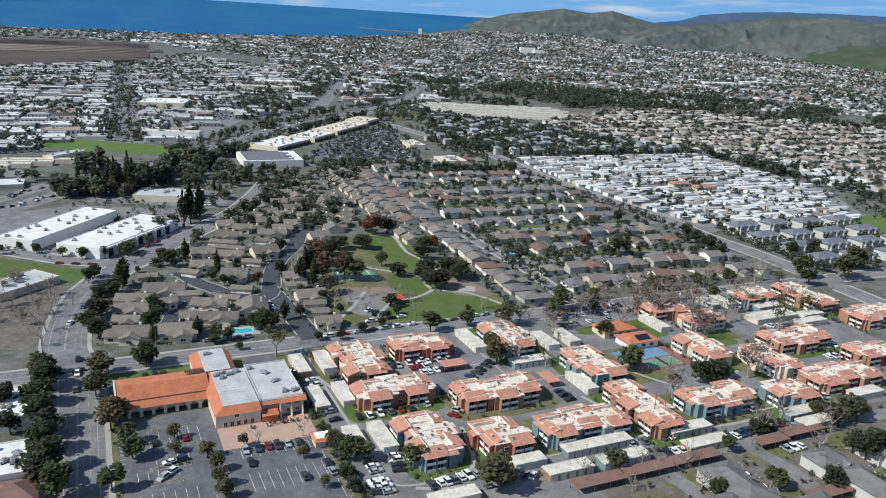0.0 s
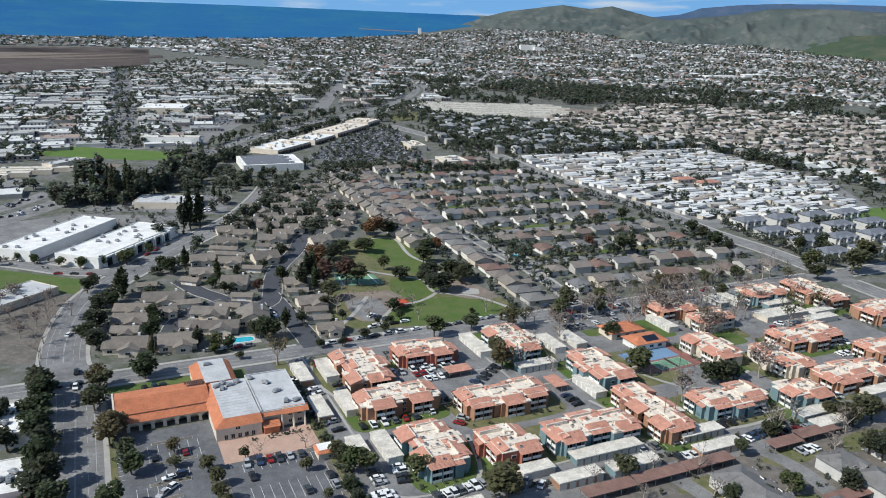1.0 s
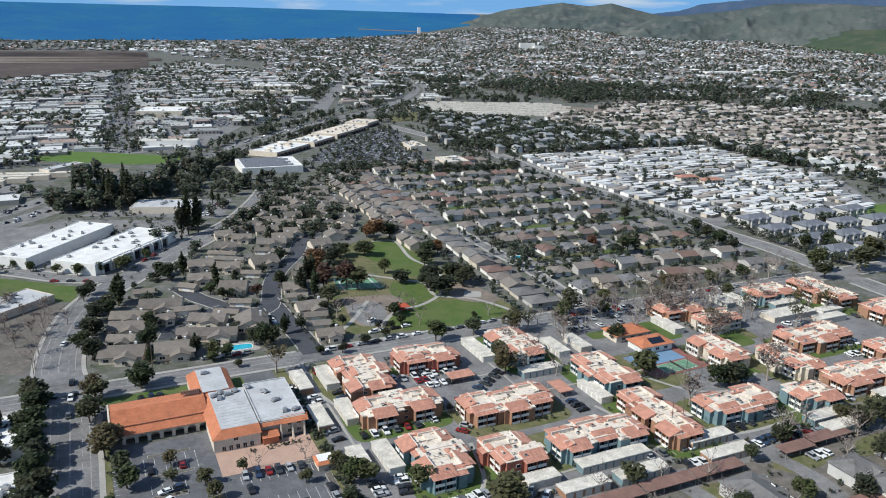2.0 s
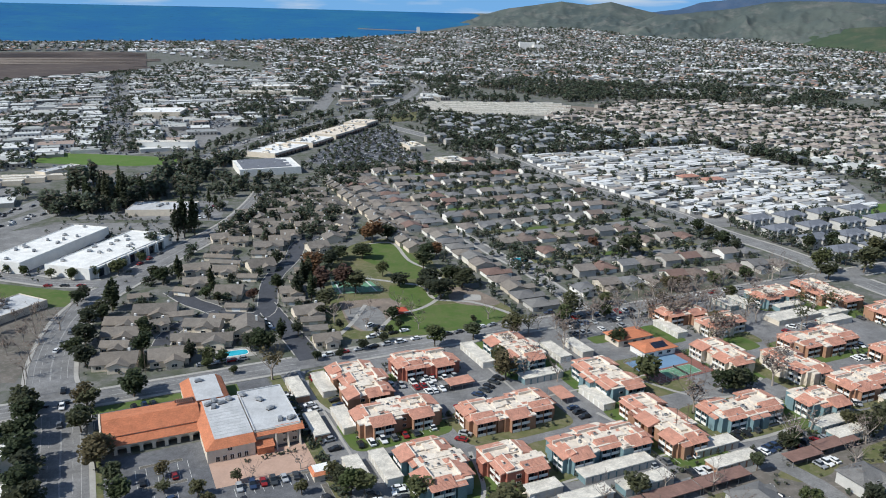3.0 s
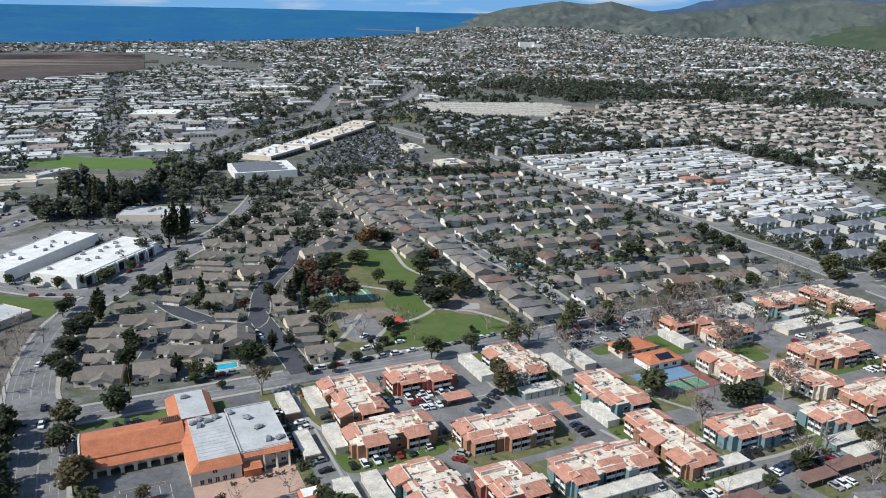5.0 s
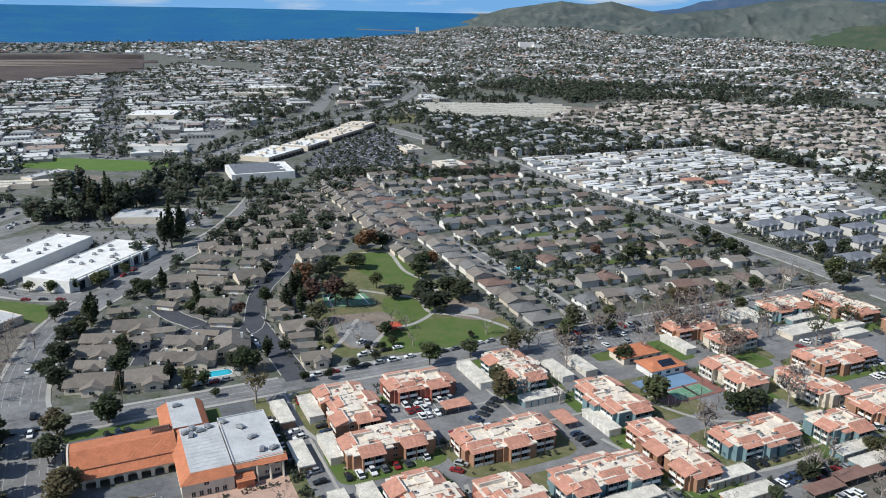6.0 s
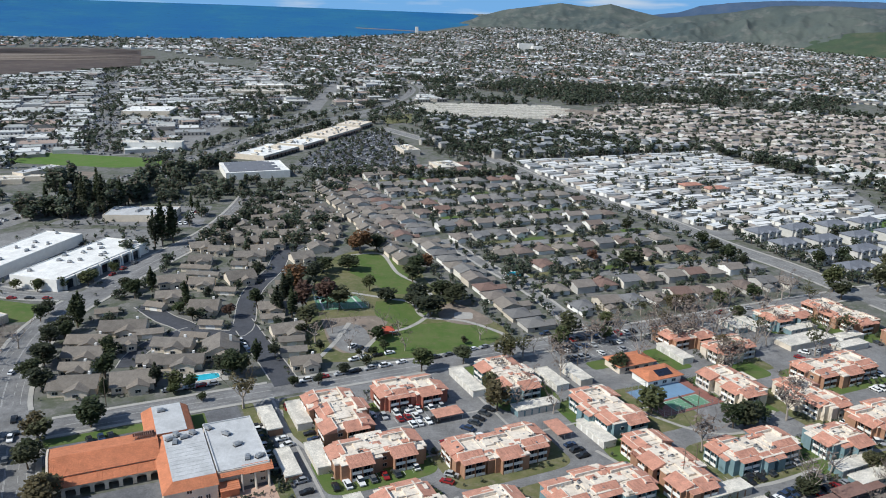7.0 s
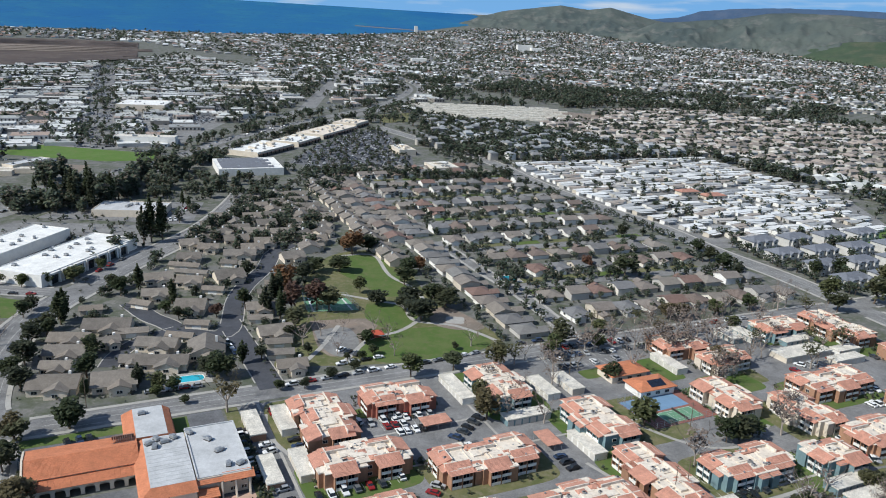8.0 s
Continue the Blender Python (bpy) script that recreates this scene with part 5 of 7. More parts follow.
def simple_hip(name, x, y, w, d, h, rise, roof, wall, turn, label, category):
    ob = thing(name, x, y, 0, turn, label, category)
    m = Mesh()
    m.box(-w / 2 + 0.9, -d / 2 + 0.9, 0, w / 2 - 0.9, d / 2 - 0.9, h)
    part("wall", m.data("wall", M[wall]), ob)
    m = Mesh()
    hip(m, -w / 2 + 0.9, -d / 2 + 0.9, w / 2 - 0.9, d / 2 - 0.9, h + 0.2, rise, 0.9)
    part("roof", m.data("roof", M[roof]), ob)
    for s in (-1, 0, 1):
        part("window", keep("hwin", lambda: window_mesh(2.0, 1.2)), ob, "", (s * w * 0.25, -d / 2 + 0.9, 1))
    return ob


simple_hip("clubhouse", 82.7, 351, 19, 12, 3.2, 1.7, "clay_church", "stucco", ROT, "low clubhouse with an orange clay tile hip roof", "clubhouse")
club = simple_hip("clubhouse", 91, 338.5, 18, 12, 3.2, 1.7, "clay_church", "white_wall", ROT, "low clubhouse with solar panels on an orange tile roof", "clubhouse")
for i in range(4):
    for j in range(2):
        ob = part("solar_panel", keep("solar", lambda: solar_mesh()), club, "dark solar panel")
        ob.matrix_basis = pose(-1.8 + i * 1.8, -1.7 - j * 1.9, 4.75 - j * 0.58, 17, 0, 0)


def turned(x, y, turn):
    ct, st = math.cos(radians(turn)), math.sin(radians(turn))
    return lambda a, b: (x + a * ct - b * st, y + a * st + b * ct)


cp = turned(94.5, 323.6, 27)
sheet("court_surround", [cp(-14.8, -11), cp(14.8, -11), cp(14.8, 11), cp(-14.8, 11)], 0.09, M["court_red"], "dull red sports court surround", "court")
sheet("court_blue", [cp(-14.6, -0.2), cp(10.5, -0.2), cp(10.5, 10.8), cp(-14.6, 10.8)], 0.1, M["court_blue"], "faded blue sports court", "court")
sheet("court_green", [cp(-7.5, -9.5), cp(9.5, -9.5), cp(9.5, -1.4), cp(-7.5, -1.4)], 0.1, M["court_green"], "green tennis court with white lines", "court")
m = Mesh()
for a0, b0, a1, b1 in ((-7, -9.2, 9, -9.05), (-7, -1.75, 9, -1.6), (-7, -9.2, -6.85, -1.6), (8.85, -9.2, 9, -1.6), (-3, -7.9, 5, -7.8), (-3, -3, 5, -2.9), (-3, -7.9, -2.9, -2.9), (5, -7.9, 5.1, -2.9), (-3, -5.45, 5, -5.35)):
    m.face([(*cp(*q), 0.11) for q in ((a0, b0), (a1, b0), (a1, b1), (a0, b1))])
tagged(part("court_lines", m.data("court_lines", M["paint"])), "white painted court lines", "markings", "", "structure")
net = thing("tennis_net", *cp(1, -5.4), 0.1, 27, "dark tennis net strung between two posts", "net")
m = Mesh()
m.box(-0.03, -4.4, 0.05, 0.03, 4.4, 0.95)
part("mesh_panel", m.data("net", M["void"]), net)
for s in (-1, 1):
    part("post", keep("netpost", lambda: net_post()), net, "", (0, s * 4.45, 0))


def fence(label, pts, h, group=""):
    ob = thing("wire_fence", *pts[0], 0, 0, label, "fence", group)
    o = Vector((*pts[0], 0))
    for (x0, y0), (x1, y1) in zip(pts, pts[1:]):
        L = math.hypot(x1 - x0, y1 - y0)
        n = max(1, round(L / 3.5))
        m = Mesh()
        for i in range(5):
            z = 0.1 + (h - 0.15) * i / 4
            dx, dy = -(y1 - y0) / L * 0.025, (x1 - x0) / L * 0.025
            m.box(0, -0.025, z, L, 0.025, z + 0.05)
        part("rail", m.data("fence_rail", M["metal"]), ob, "", (x0 - o.x, y0 - o.y, 0), math.degrees(math.atan2(y1 - y0, x1 - x0)))
        for i in range(n):
            m2 = keep(("fp", h), lambda: fence_post(h))
            part("post", m2, ob, "", (x0 + (x1 - x0) * i / n - o.x, y0 + (y1 - y0) * i / n - o.y, 0))
    return ob


fence("tall grey wire fence round the sports court", [cp(-15, -11.2), cp(15, -11.2), cp(15, 11.2), cp(-15, 11.2), cp(-15, -11.2)], 3.0)


def pool(x, y, w, d, turn, label):
    ob = thing("swimming_pool", x, y, 0, turn, label, "pool")
    m = Mesh()
    m.box(-w / 2 - 3, -d / 2 - 2.5, 0, w / 2 + 3, d / 2 + 2.5, 0.12)
    part("deck", m.data("pool_deck", M["concrete"]), ob)
    m = Mesh()
    n = 24
    m.face([(math.copysign(abs(math.cos(t)) ** 0.5, math.cos(t)) * w / 2, math.copysign(abs(math.sin(t)) ** 0.5, math.sin(t)) * d / 2, 0.135) for t in [2 * math.pi * i / n for i in range(n)]])
    part("water", m.data("pool_water", M["pool"]), ob, "bright turquoise water")
    m = Mesh()
    for s in range(n):
        t, u = 2 * math.pi * s / n, 2 * math.pi * (s + 1) / n
        f = lambda t, k: (math.copysign(abs(math.cos(t)) ** 0.5, math.cos(t)) * (w / 2 + k), math.copysign(abs(math.sin(t)) ** 0.5, math.sin(t)) * (d / 2 + k))
        m.solid([(*f(t, 0), 0.12), (*f(t, 0.35), 0.12), (*f(u, 0.35), 0.12), (*f(u, 0), 0.12)], [(*f(t, 0), 0.2), (*f(t, 0.35), 0.2), (*f(u, 0.35), 0.2), (*f(u, 0), 0.2)])
    part("coping", m.data("pool_coping", M["trim"]), ob)
    return ob


pool(-89.6, 331.0, 11, 5.5, 22, "turquoise swimming pool in a pale deck behind the condominiums")
pool(43.5, 471, 8, 9, 20, "turquoise swimming pool in a pale deck among houses")


# ---------------------------------------------------------------- warehouses and other large buildings
def bay_glass(h):
    m = Mesh()
    m.box(-2, -0.06, 0.3, 2, 0.1, h * 0.62)
    return m.data("window_bay", M["glass"])


def flat_building(name, x, y, w, d, h, turn, label, roof="white_roof", wall="white_wall", category="building", units=6, dark_front=False, group=""):
    ob = thing(name, x, y, 0, turn, label, category, group)
    m = Mesh()
    m.box(-w / 2, -d / 2, 0, w / 2, d / 2, h - 0.5)
    part("wall", m.data("wall", M[wall]), ob)
    m = Mesh()
    m.box(-w / 2 + 0.3, -d / 2 + 0.3, h - 0.6, w / 2 - 0.3, d / 2 - 0.3, h - 0.35)
    part("roof", m.data("roof", M[roof]), ob)
    for x0, y0, x1, y1 in ((-w / 2, -d / 2, w / 2, -d / 2 + 0.3), (-w / 2, d / 2 - 0.3, w / 2, d / 2), (-w / 2, -d / 2 + 0.3, -w / 2 + 0.3, d / 2 - 0.3), (w / 2 - 0.3, -d / 2 + 0.3, w / 2, d / 2 - 0.3)):
        m = Mesh()
        m.box(x0, y0, h - 0.5, x1, y1, h)
        part("parapet", m.data("parapet", M[wall]), ob)
    rng = random.Random(int(x * 3 + y))
    for i in range(units):
        part("roof_unit", keep("duct", lambda: duct_unit()), ob, "", (rng.uniform(-w / 2 + 3, w / 2 - 3), rng.uniform(-d / 2 + 3, d / 2 - 3), h - 0.36), rng.uniform(0, 180))
    if name.startswith("mall"):
        for i in range(max(3, int(w / 9))):
            bx, by, bz = rng.uniform(3, 7), rng.uniform(3, 8), rng.uniform(0.8, 2.2)
            m = Mesh()
            m.box(-bx / 2, -by / 2, 0, bx / 2, by / 2, bz)
            m.box(-bx / 2 - 0.2, -by / 2 - 0.2, bz, bx / 2 + 0.2, by / 2 + 0.2, bz + 0.25, 1)
            part("raised_block", m.data("raised_block", M["stucco"], M[rng.choice(("white_roof", "garage_roof", "cream"))]), ob, "", (rng.uniform(-w / 2 + 5, w / 2 - 5), rng.uniform(-d / 2 + 5, d / 2 - 5), h - 0.36))
        for i in range(int(w / 7)):
            m = Mesh()
            m.box(-2.6, -1.4, 0, 2.6, 0.1, 3.1)
            m.box(-2.9, -1.7, 3.1, 2.9, 0.1, 3.4, 1)
            part("shop_front", keep("shop", lambda: m.data("shop_front", M["glass"], M["brown_roof"])), ob, "dark shop front under a canopy", (-w / 2 + w * (i + 0.5) / int(w / 7), -d / 2, 0))
    if dark_front:
        n = int(w / 6)
        for i in range(n):
            part("window_bay", keep(("wb", h), lambda: bay_glass(h)), ob, "dark glazed bay", (-w / 2 + w * (i + 0.5) / n, -d / 2, 0))
        n = int(d / 6)
        for i in range(n):
            part("window_bay", keep(("wb", h), lambda: bay_glass(h)), ob, "dark glazed bay", (w / 2, -d / 2 + d * (i + 0.5) / n, 0), 90)
    return ob


flat_building("warehouse", -197.0, 464.5, 76, 29, 6.6, 75 - 180, "long white warehouse with glazed front bays and skylit roof", units=14, dark_front=False, category="warehouse")
flat_building("warehouse", -239.5, 475, 80, 25, 6.6, 78 - 180, "long white warehouse with a bright flat roof", units=12, category="warehouse")
for i in range(7):
    x, y = turned(-197.0, 464.5, 75)(-30 + i * 9, -14.7)
    ob = thing("glazed_bay", x, y, 0, 75, "dark glazed entrance bay with white piers on a warehouse", "entrance", "warehouse bays")
    m = Mesh()
    m.box(-3, -0.3, 0, 3, 0.1, 4.4)
    part("glazing", m.data("bay_glazing", M["glass"]), ob)
    for s in (-1, 1):
        m = Mesh()
        m.box(s * 3.4 - 0.5, -1.6, 0, s * 3.4 + 0.5, 0.1, 5.2)
        part("pier", m.data("bay_pier", M["white_wall"]), ob)
    m = Mesh()
    m.box(-3.9, -1.6, 5.2, 3.9, 0.1, 6.2)
    part("canopy", m.data("bay_canopy", M["white_wall"]), ob)
flat_building("office_block", -207.7, 580, 46, 26, 4.8, 5, "low beige office block with a grey flat roof", roof="grey_roof", wall="stucco", units=5)
flat_building("shop_block", -148, 246, 24, 17, 5.5, ROT + 90, "low white-roofed shop block beside the boulevard", units=7)
flat_building("shop_block", -131, 212, 20, 16, 5, ROT + 90, "low white-roofed shop block beside the boulevard", units=6)
simple_hip("bungalow", -121, 197, 15, 14, 3, 3, "brown_roof", "stucco", ROT, "bungalow with a brown pitched roof beside the boulevard", "house")
flat_building("grandstand_shed", -349, 714, 40, 12, 6, 70, "long grey open-fronted shed on the sports ground", roof="grey_roof", wall="stucco", units=2)
for i in range(4):
    flat_building("classroom_block", -362 - i * 12, 690 - i * 14, 60, 9, 4, 14, "long low classroom block with a pale roof", roof="garage_roof", wall="stucco", units=1, group="classroom blocks")
flat_building("mall_block", -156, 906, 50, 32, 5.2, 72, "large cream shopping mall building", wall="stucco", roof="white_roof", units=9)
flat_building("mall_block", -180, 843, 66, 36, 5.2, 70, "large cream shopping mall building", wall="stucco", roof="white_roof", units=11)
flat_building("mall_block", -134, 986, 90, 34, 5.2, 72, "large cream shopping mall building", wall="stucco", roof="cream", units=9)
flat_building("mall_block", -116, 1059, 40, 32, 6, 74, "large cream shopping mall building", wall="stucco", roof="cream", units=5)
flat_building("mall_shop", 3, 782, 30, 24, 6, 112, "cream shop block beside the mall car park", wall="stucco", roof="garage_roof", units=6)
flat_building("mall_shop", -39, 872, 34, 18, 6, 112, "cream shop block beside the mall car park", wall="stucco", roof="garage_roof", units=6)
simple_hip("clubhouse", 216, 724, 20, 11, 3.2, 1.8, "clay_dull", "stucco", R2, "low clubhouse with a dull red tile roof among mobile homes", "clubhouse")
simple_hip("clubhouse", 234, 712, 22, 12, 3.2, 1.8, "clay_dull", "stucco", R2, "low clubhouse with a dull red tile roof among mobile homes", "clubhouse")
solar_roof = flat_building("big_box_store", -169.4, 745, 55, 52, 6.5, 22, "white-roofed store with rows of roof panels", units=4)
for i in range(9):
    m = Mesh()
    m.solid([(-24, -21 + i * 4.8, 6.2), (20 - (i % 3) * 4, -21 + i * 4.8, 6.2), (20 - (i % 3) * 4, -17.6 + i * 4.8, 6.2), (-24, -17.6 + i * 4.8, 6.2)], [(-24, -21 + i * 4.8, 6.5), (20 - (i % 3) * 4, -21 + i * 4.8, 6.5), (20 - (i % 3) * 4, -17.6 + i * 4.8, 7.4), (-24, -17.6 + i * 4.8, 7.4)], base=True)
    part("roof_panel", m.data("panel_row", M["slate"]), solar_roof, "grey row of roof panels")
flat_building("far_store", -405, 1135, 62, 60, 9, 8, "large tan store with a white roof and brick front", wall="stucco", units=8)
flat_building("far_store", -345, 1560, 70, 36, 8, 14, "large white-roofed far store", wall="stucco", units=8)
flat_building("far_store", -330, 1455, 110, 26, 7, 12, "long cream far store block", wall="stucco", roof="garage_roof", units=8)
flat_building("office_block", -300, 855, 60, 14, 9, 8, "pale three-storey office block with window bands", wall="white_wall", roof="garage_roof", units=4)
sheet("grass_sports_ground", [(-420, 770), (-400, 826), (-272, 806), (-262, 770), (-300, 756)], 0.05, M["field"], "bright green sports ground", "field")
sheet("dirt_sports_corner", [(-345, 690), (-340, 735), (-305, 735), (-300, 695)], 0.06, M["dirt"], "bare dirt corner of a sports ground", "dirt")
sheet("grass_east_field", [(300, 560), (300, 620), (420, 660), (420, 590)], 0.05, M["field"], "bright green field beside townhouses", "field")
sheet("grass_corner_field", [(-262, 395), (-252, 420), (-194, 406), (-186, 384), (-230, 378)], 0.05, M["grass"], "green grass field beside the warehouse street", "field")
flat_building("storage_block", -212, 372, 34, 20, 4, 65, "low grey flat-roofed storage block on bare ground", roof="grey_roof", wall="stucco", units=3)
flat_building("storage_block", -232, 345, 36, 18, 4, 65, "low grey flat-roofed storage block on bare ground", roof="garage_roof", wall="stucco", units=3)
sheet("paving_warehouses", [(-300, 440), (-290, 520), (-262, 545), (-182, 548), (-166, 500), (-176, 436), (-205, 426)], 0.03, M["asphalt_old"], "worn asphalt yard round the warehouses", "yard")
sheet("paving_office", [(-262, 556), (-255, 606), (-170, 618), (-160, 556)], 0.03, M["asphalt"], "asphalt car park round the office block", "car park")
sheet("paving_freeway_side", [(-420, 470), (-330, 640), (-440, 700), (-600, 560)], 0.03, M["asphalt_old"], "worn asphalt yards west of the freeway", "yard")
sheet("dirt_west_side", [(-260, 300), (-255, 376), (-188, 380), (-176, 335), (-168, 300)], 0.04, M["litter"], "bare grey-brown ground beside the boulevard", "dirt")
sheet("paving_commercial", [pol(-34, 850), pol(-17.5, 900), pol(-13.4, 1150), pol(-10.5, 1500), pol(-10.5, 1900), pol(-20, 1960), pol(-29, 1900), pol(-34, 1850)][::-1], 0.02, M["asphalt_old"], "grey asphalt yards and streets between commercial buildings", "paving")
sheet("paving_mall_lot", [(-141, 790), (-135, 880), (-112, 990), (-80, 1050), (-40, 925), (-28, 850), (-22, 768), (-80, 748)], 0.05, M["asphalt_new"], "large asphalt mall car park full of cars", "car park")
sheet("paving_store_lot", [(-392, 1195), (-330, 1275), (-258, 1050), (-325, 985)], 0.05, M["asphalt"], "asphalt car park of a far store", "car park")
sheet("grass_green_belt", [(-95, 1180), (-50, 1220), (-46, 1118), (-78, 1098)], 0.05, M["grass_dry"], "rough green belt beside the freeway", "field")
sheet("farm_field", [(x * 0.997, y * 0.997) for x, y in FARM if math.hypot(x, y) < 2300] + [pol(-19.6, 2300), pol(-42, 2300)], 1.2, M["soil"], "brown ploughed farm field", "field")
m = Mesh()
for i in range(26):
    for j in range(26):
        r0, r1 = 2280 + 35 * i, 2315 + 35 * i
        z0, z1 = -42 + j * 0.86, -42 + (j + 1) * 0.86
        q = [pol(z0, r0), pol(z1, r0), pol(z1, r1), pol(z0, r1)]
        if inside(*q[1], FARM):
            m.face([(*p, gz(*p) + 1.5) for p in q][::-1])
tagged(part("farm_field_far", m.data("farm_field_far", M["soil"])), "wide brown ploughed farm fields before the coast", "field", "", "structure")
for name, az0, az1, r0, r1, key, lab in (("farm_strip_tan", -30.5, -21.0, 2570, 2840, "dirt", "pale tan fallow strip between ploughed fields"), ("farm_strip_dark", -30, -20.6, 2880, 3040, "soil_dark", "dark freshly ploughed strip of farm land"), ("farm_near_dark", -34, -24.6, 2110, 2330, "soil_dark", "dark freshly ploughed field beside the town")):
    m = Mesh()
    for i in range(12):
        for j in range(4):
            a, b = az0 + (az1 - az0) * i / 12, az0 + (az1 - az0) * (i + 1) / 12
            c, d = r0 + (r1 - r0) * j / 4, r0 + (r1 - r0) * (j + 1) / 4
            q = [pol(a, c - i * 4), pol(b, c - i * 4 - 4), pol(b, d - i * 9 - 9), pol(a, d - i * 9)]
            m.face([(*p, gz(*p) + 2.4) for p in q][::-1])
    tagged(part(name, m.data(name, M[key])), lab, "field", "", "structure")
m = Mesh()
for i in range(14):
    for j in range(2):
        p = [pol(-21.6 + i * 0.4, 3080 + j * 60), pol(-21.2 + i * 0.4, 3080 + j * 60), pol(-21.2 + i * 0.4, 3128 + j * 60), pol(-21.6 + i * 0.4, 3128 + j * 60)]
        m.solid([(*q, gz(*q)) for q in p], [(*q, gz(*q) + 4) for q in p])
tagged(part("greenhouses", m.data("greenhouses", M["white_roof"])), "white plastic greenhouses on the far plain", "greenhouse", "", "stuff")
m = Mesh()
for i in range(0, 34, 2):
    y = 1190 + i * 5
    x0, x1 = -20 - i * 1.2, 150 + (i % 5) * 12
    for j in range(6):
        a, b = x0 + (x1 - x0) * j / 6 + 3, x0 + (x1 - x0) * (j + 1) / 6 - 3
        m.box(a, y, 0, b, y + 3.2, 2.4 + (i * j % 3) * 0.3)
tagged(part("nursery_rows", m.data("nursery_rows", M["garage_roof"])), "white covered rows of a plant nursery", "greenhouse", "", "stuff")
sheet("dirt_nursery", [(150, 1200), (250, 1240), (250, 1300), (160, 1345)], 0.05, M["dirt"], "bare brown nursery ground", "dirt")
for x, y, w, d, h, lab in ((300, 3290, 60, 26, 26, "white multi-storey far hospital"), (345, 3270, 40, 30, 18, "white multi-storey far hospital wing"), (-90, 2560, 46, 26, 14, "pale far office building"), (-97, 2240, 130, 20, 8, "long pale far building"), (-160, 3950, 14, 14, 34, "lone white far tower by the coast"), (700, 3080, 50, 22, 14, "white far apartment block"), (740, 2240, 90, 30, 9, "long white far school building"), (900, 2350, 130, 26, 8, "long white far commercial building")):
    ob = flat_building("far_block", x, y, w, d, h, 10, lab, units=0, category="building")
    ob.location.z = gz(x, y) - 1

m = Mesh()
for i in range(18):
    p = (-468 + i * 19, 4092 - i * 3)
    q = (-468 + (i + 1) * 19, 4092 - (i + 1) * 3)
    zz = sea_z(*p, math.hypot(*p), math.degrees(math.atan2(*p)))
    m.solid([(p[0], p[1], zz - 6), (q[0], q[1], zz - 6), (q[0], q[1] + 26, zz - 6), (p[0], p[1] + 26, zz - 6)], [(p[0], p[1], zz + 2), (q[0], q[1], zz + 2), (q[0], q[1] + 26, zz + 3), (p[0], p[1] + 26, zz + 3)])
tagged(part("breakwater", m.data("breakwater", M["dirt"])), "pale sand spit and breakwater off the coast", "breakwater", "", "structure")

# freeway and far roads
for off in (-11, 11):
    pts = [(-420, 400), (-330, 500), (-306, 560), (-298, 615), (-274, 675), (-243, 765), (-221, 902), (-190, 1001), (-151, 1123), (-87, 1314), (-57, 1586), (-97, 1820), (-150, 2050)]
    road("road_freeway", side_line(pts, off), 15, "grey concrete freeway carriageway curving through the town", "asphalt_old", walkway=0, centre=False)
road("road_frontage", [(-400, 380), (-310, 480), (-285, 560), (-262, 620)], 9, "frontage road beside the freeway", "asphalt_old", walkway=0, lines=False)
road("road_far_avenue", [(-200, 1230), (-212, 1400), (-222, 1600), (-240, 1850), (-262, 2050)], 24, "wide far avenue running to the coast", "asphalt_old", walkway=0, lines=False)
road("road_mall_link", [(-190, 960), (-215, 1050), (-208, 1180), (-200, 1240)], 14, "link road to the far avenue", "asphalt_old", walkway=0, lines=False)
for name, pts, wd in (("road_condo_drive", [(-143, 409), (-128, 393), (-118, 386), (-104, 376), (-88, 378), (-94, 417), (-95, 440), (-92, 470), (-93, 500), (-86, 520)], 9.5), ("road_condo_entry", [(-91, 392), (-76, 364), (-64, 342), (-56, 326)], 10), ("road_condo_spur", [(-110, 379), (-121, 366), (-125, 350), (-124, 338)], 7.5), ("road_condo_back", [(-92, 455), (-105, 458)], 6), ("road_condo_alley", [(-108, 655), (-85, 612), (-70, 577)], 6)):
    road(name, pts, wd, "dark new asphalt drive among the condominiums", "asphalt_seal", walkway=0.5, lines=False)

# ---- planting and cars, in groups
BOULEVARD_TREES = [
    ("dark", -152, 277, 10), ("dark", -145, 267, 11), ("dark", -143, 254, 10), ("dark", -135, 241, 12), ("dark", -128, 234, 10), ("dark", -125, 224, 12),
    ("dark", -118, 214, 12), ("dark", -117, 205, 11), ("dark", -109, 199, 12), ("dark", -122, 211, 9), ("dark", -143, 247, 8), ("dark", -141, 234, 9),
    ("rust_dark", -130, 279, 9), ("dark", -125, 263, 9), ("rust_dark", -111, 245, 11), ("leaf", -101, 232, 8), ("leaf", -96, 223, 8), ("leaf", -95, 205, 9),
    ("dark", -118, 292, 10), ("dark", -151, 249, 11)]

LOT_TREES = [
    ("gold", -87, 236, 6), ("gold", -84, 228, 5), ("olive", -73, 226, 6), ("olive", -68, 218, 7), ("olive", -64, 210, 7), ("olive", -61, 204, 7),
    ("olive", -63, 234, 5), ("bare", -59, 236, 5), ("bare", -45, 242, 6), ("gold", -42, 228, 5), ("gold", -33, 212, 5), ("dark", -31, 233, 7),
    ("leaf", -27, 228, 9), ("leaf", -23, 228, 9), ("olive", -34, 236, 7), ("dark", -27, 217, 5), ("dark", -24, 211, 5)]

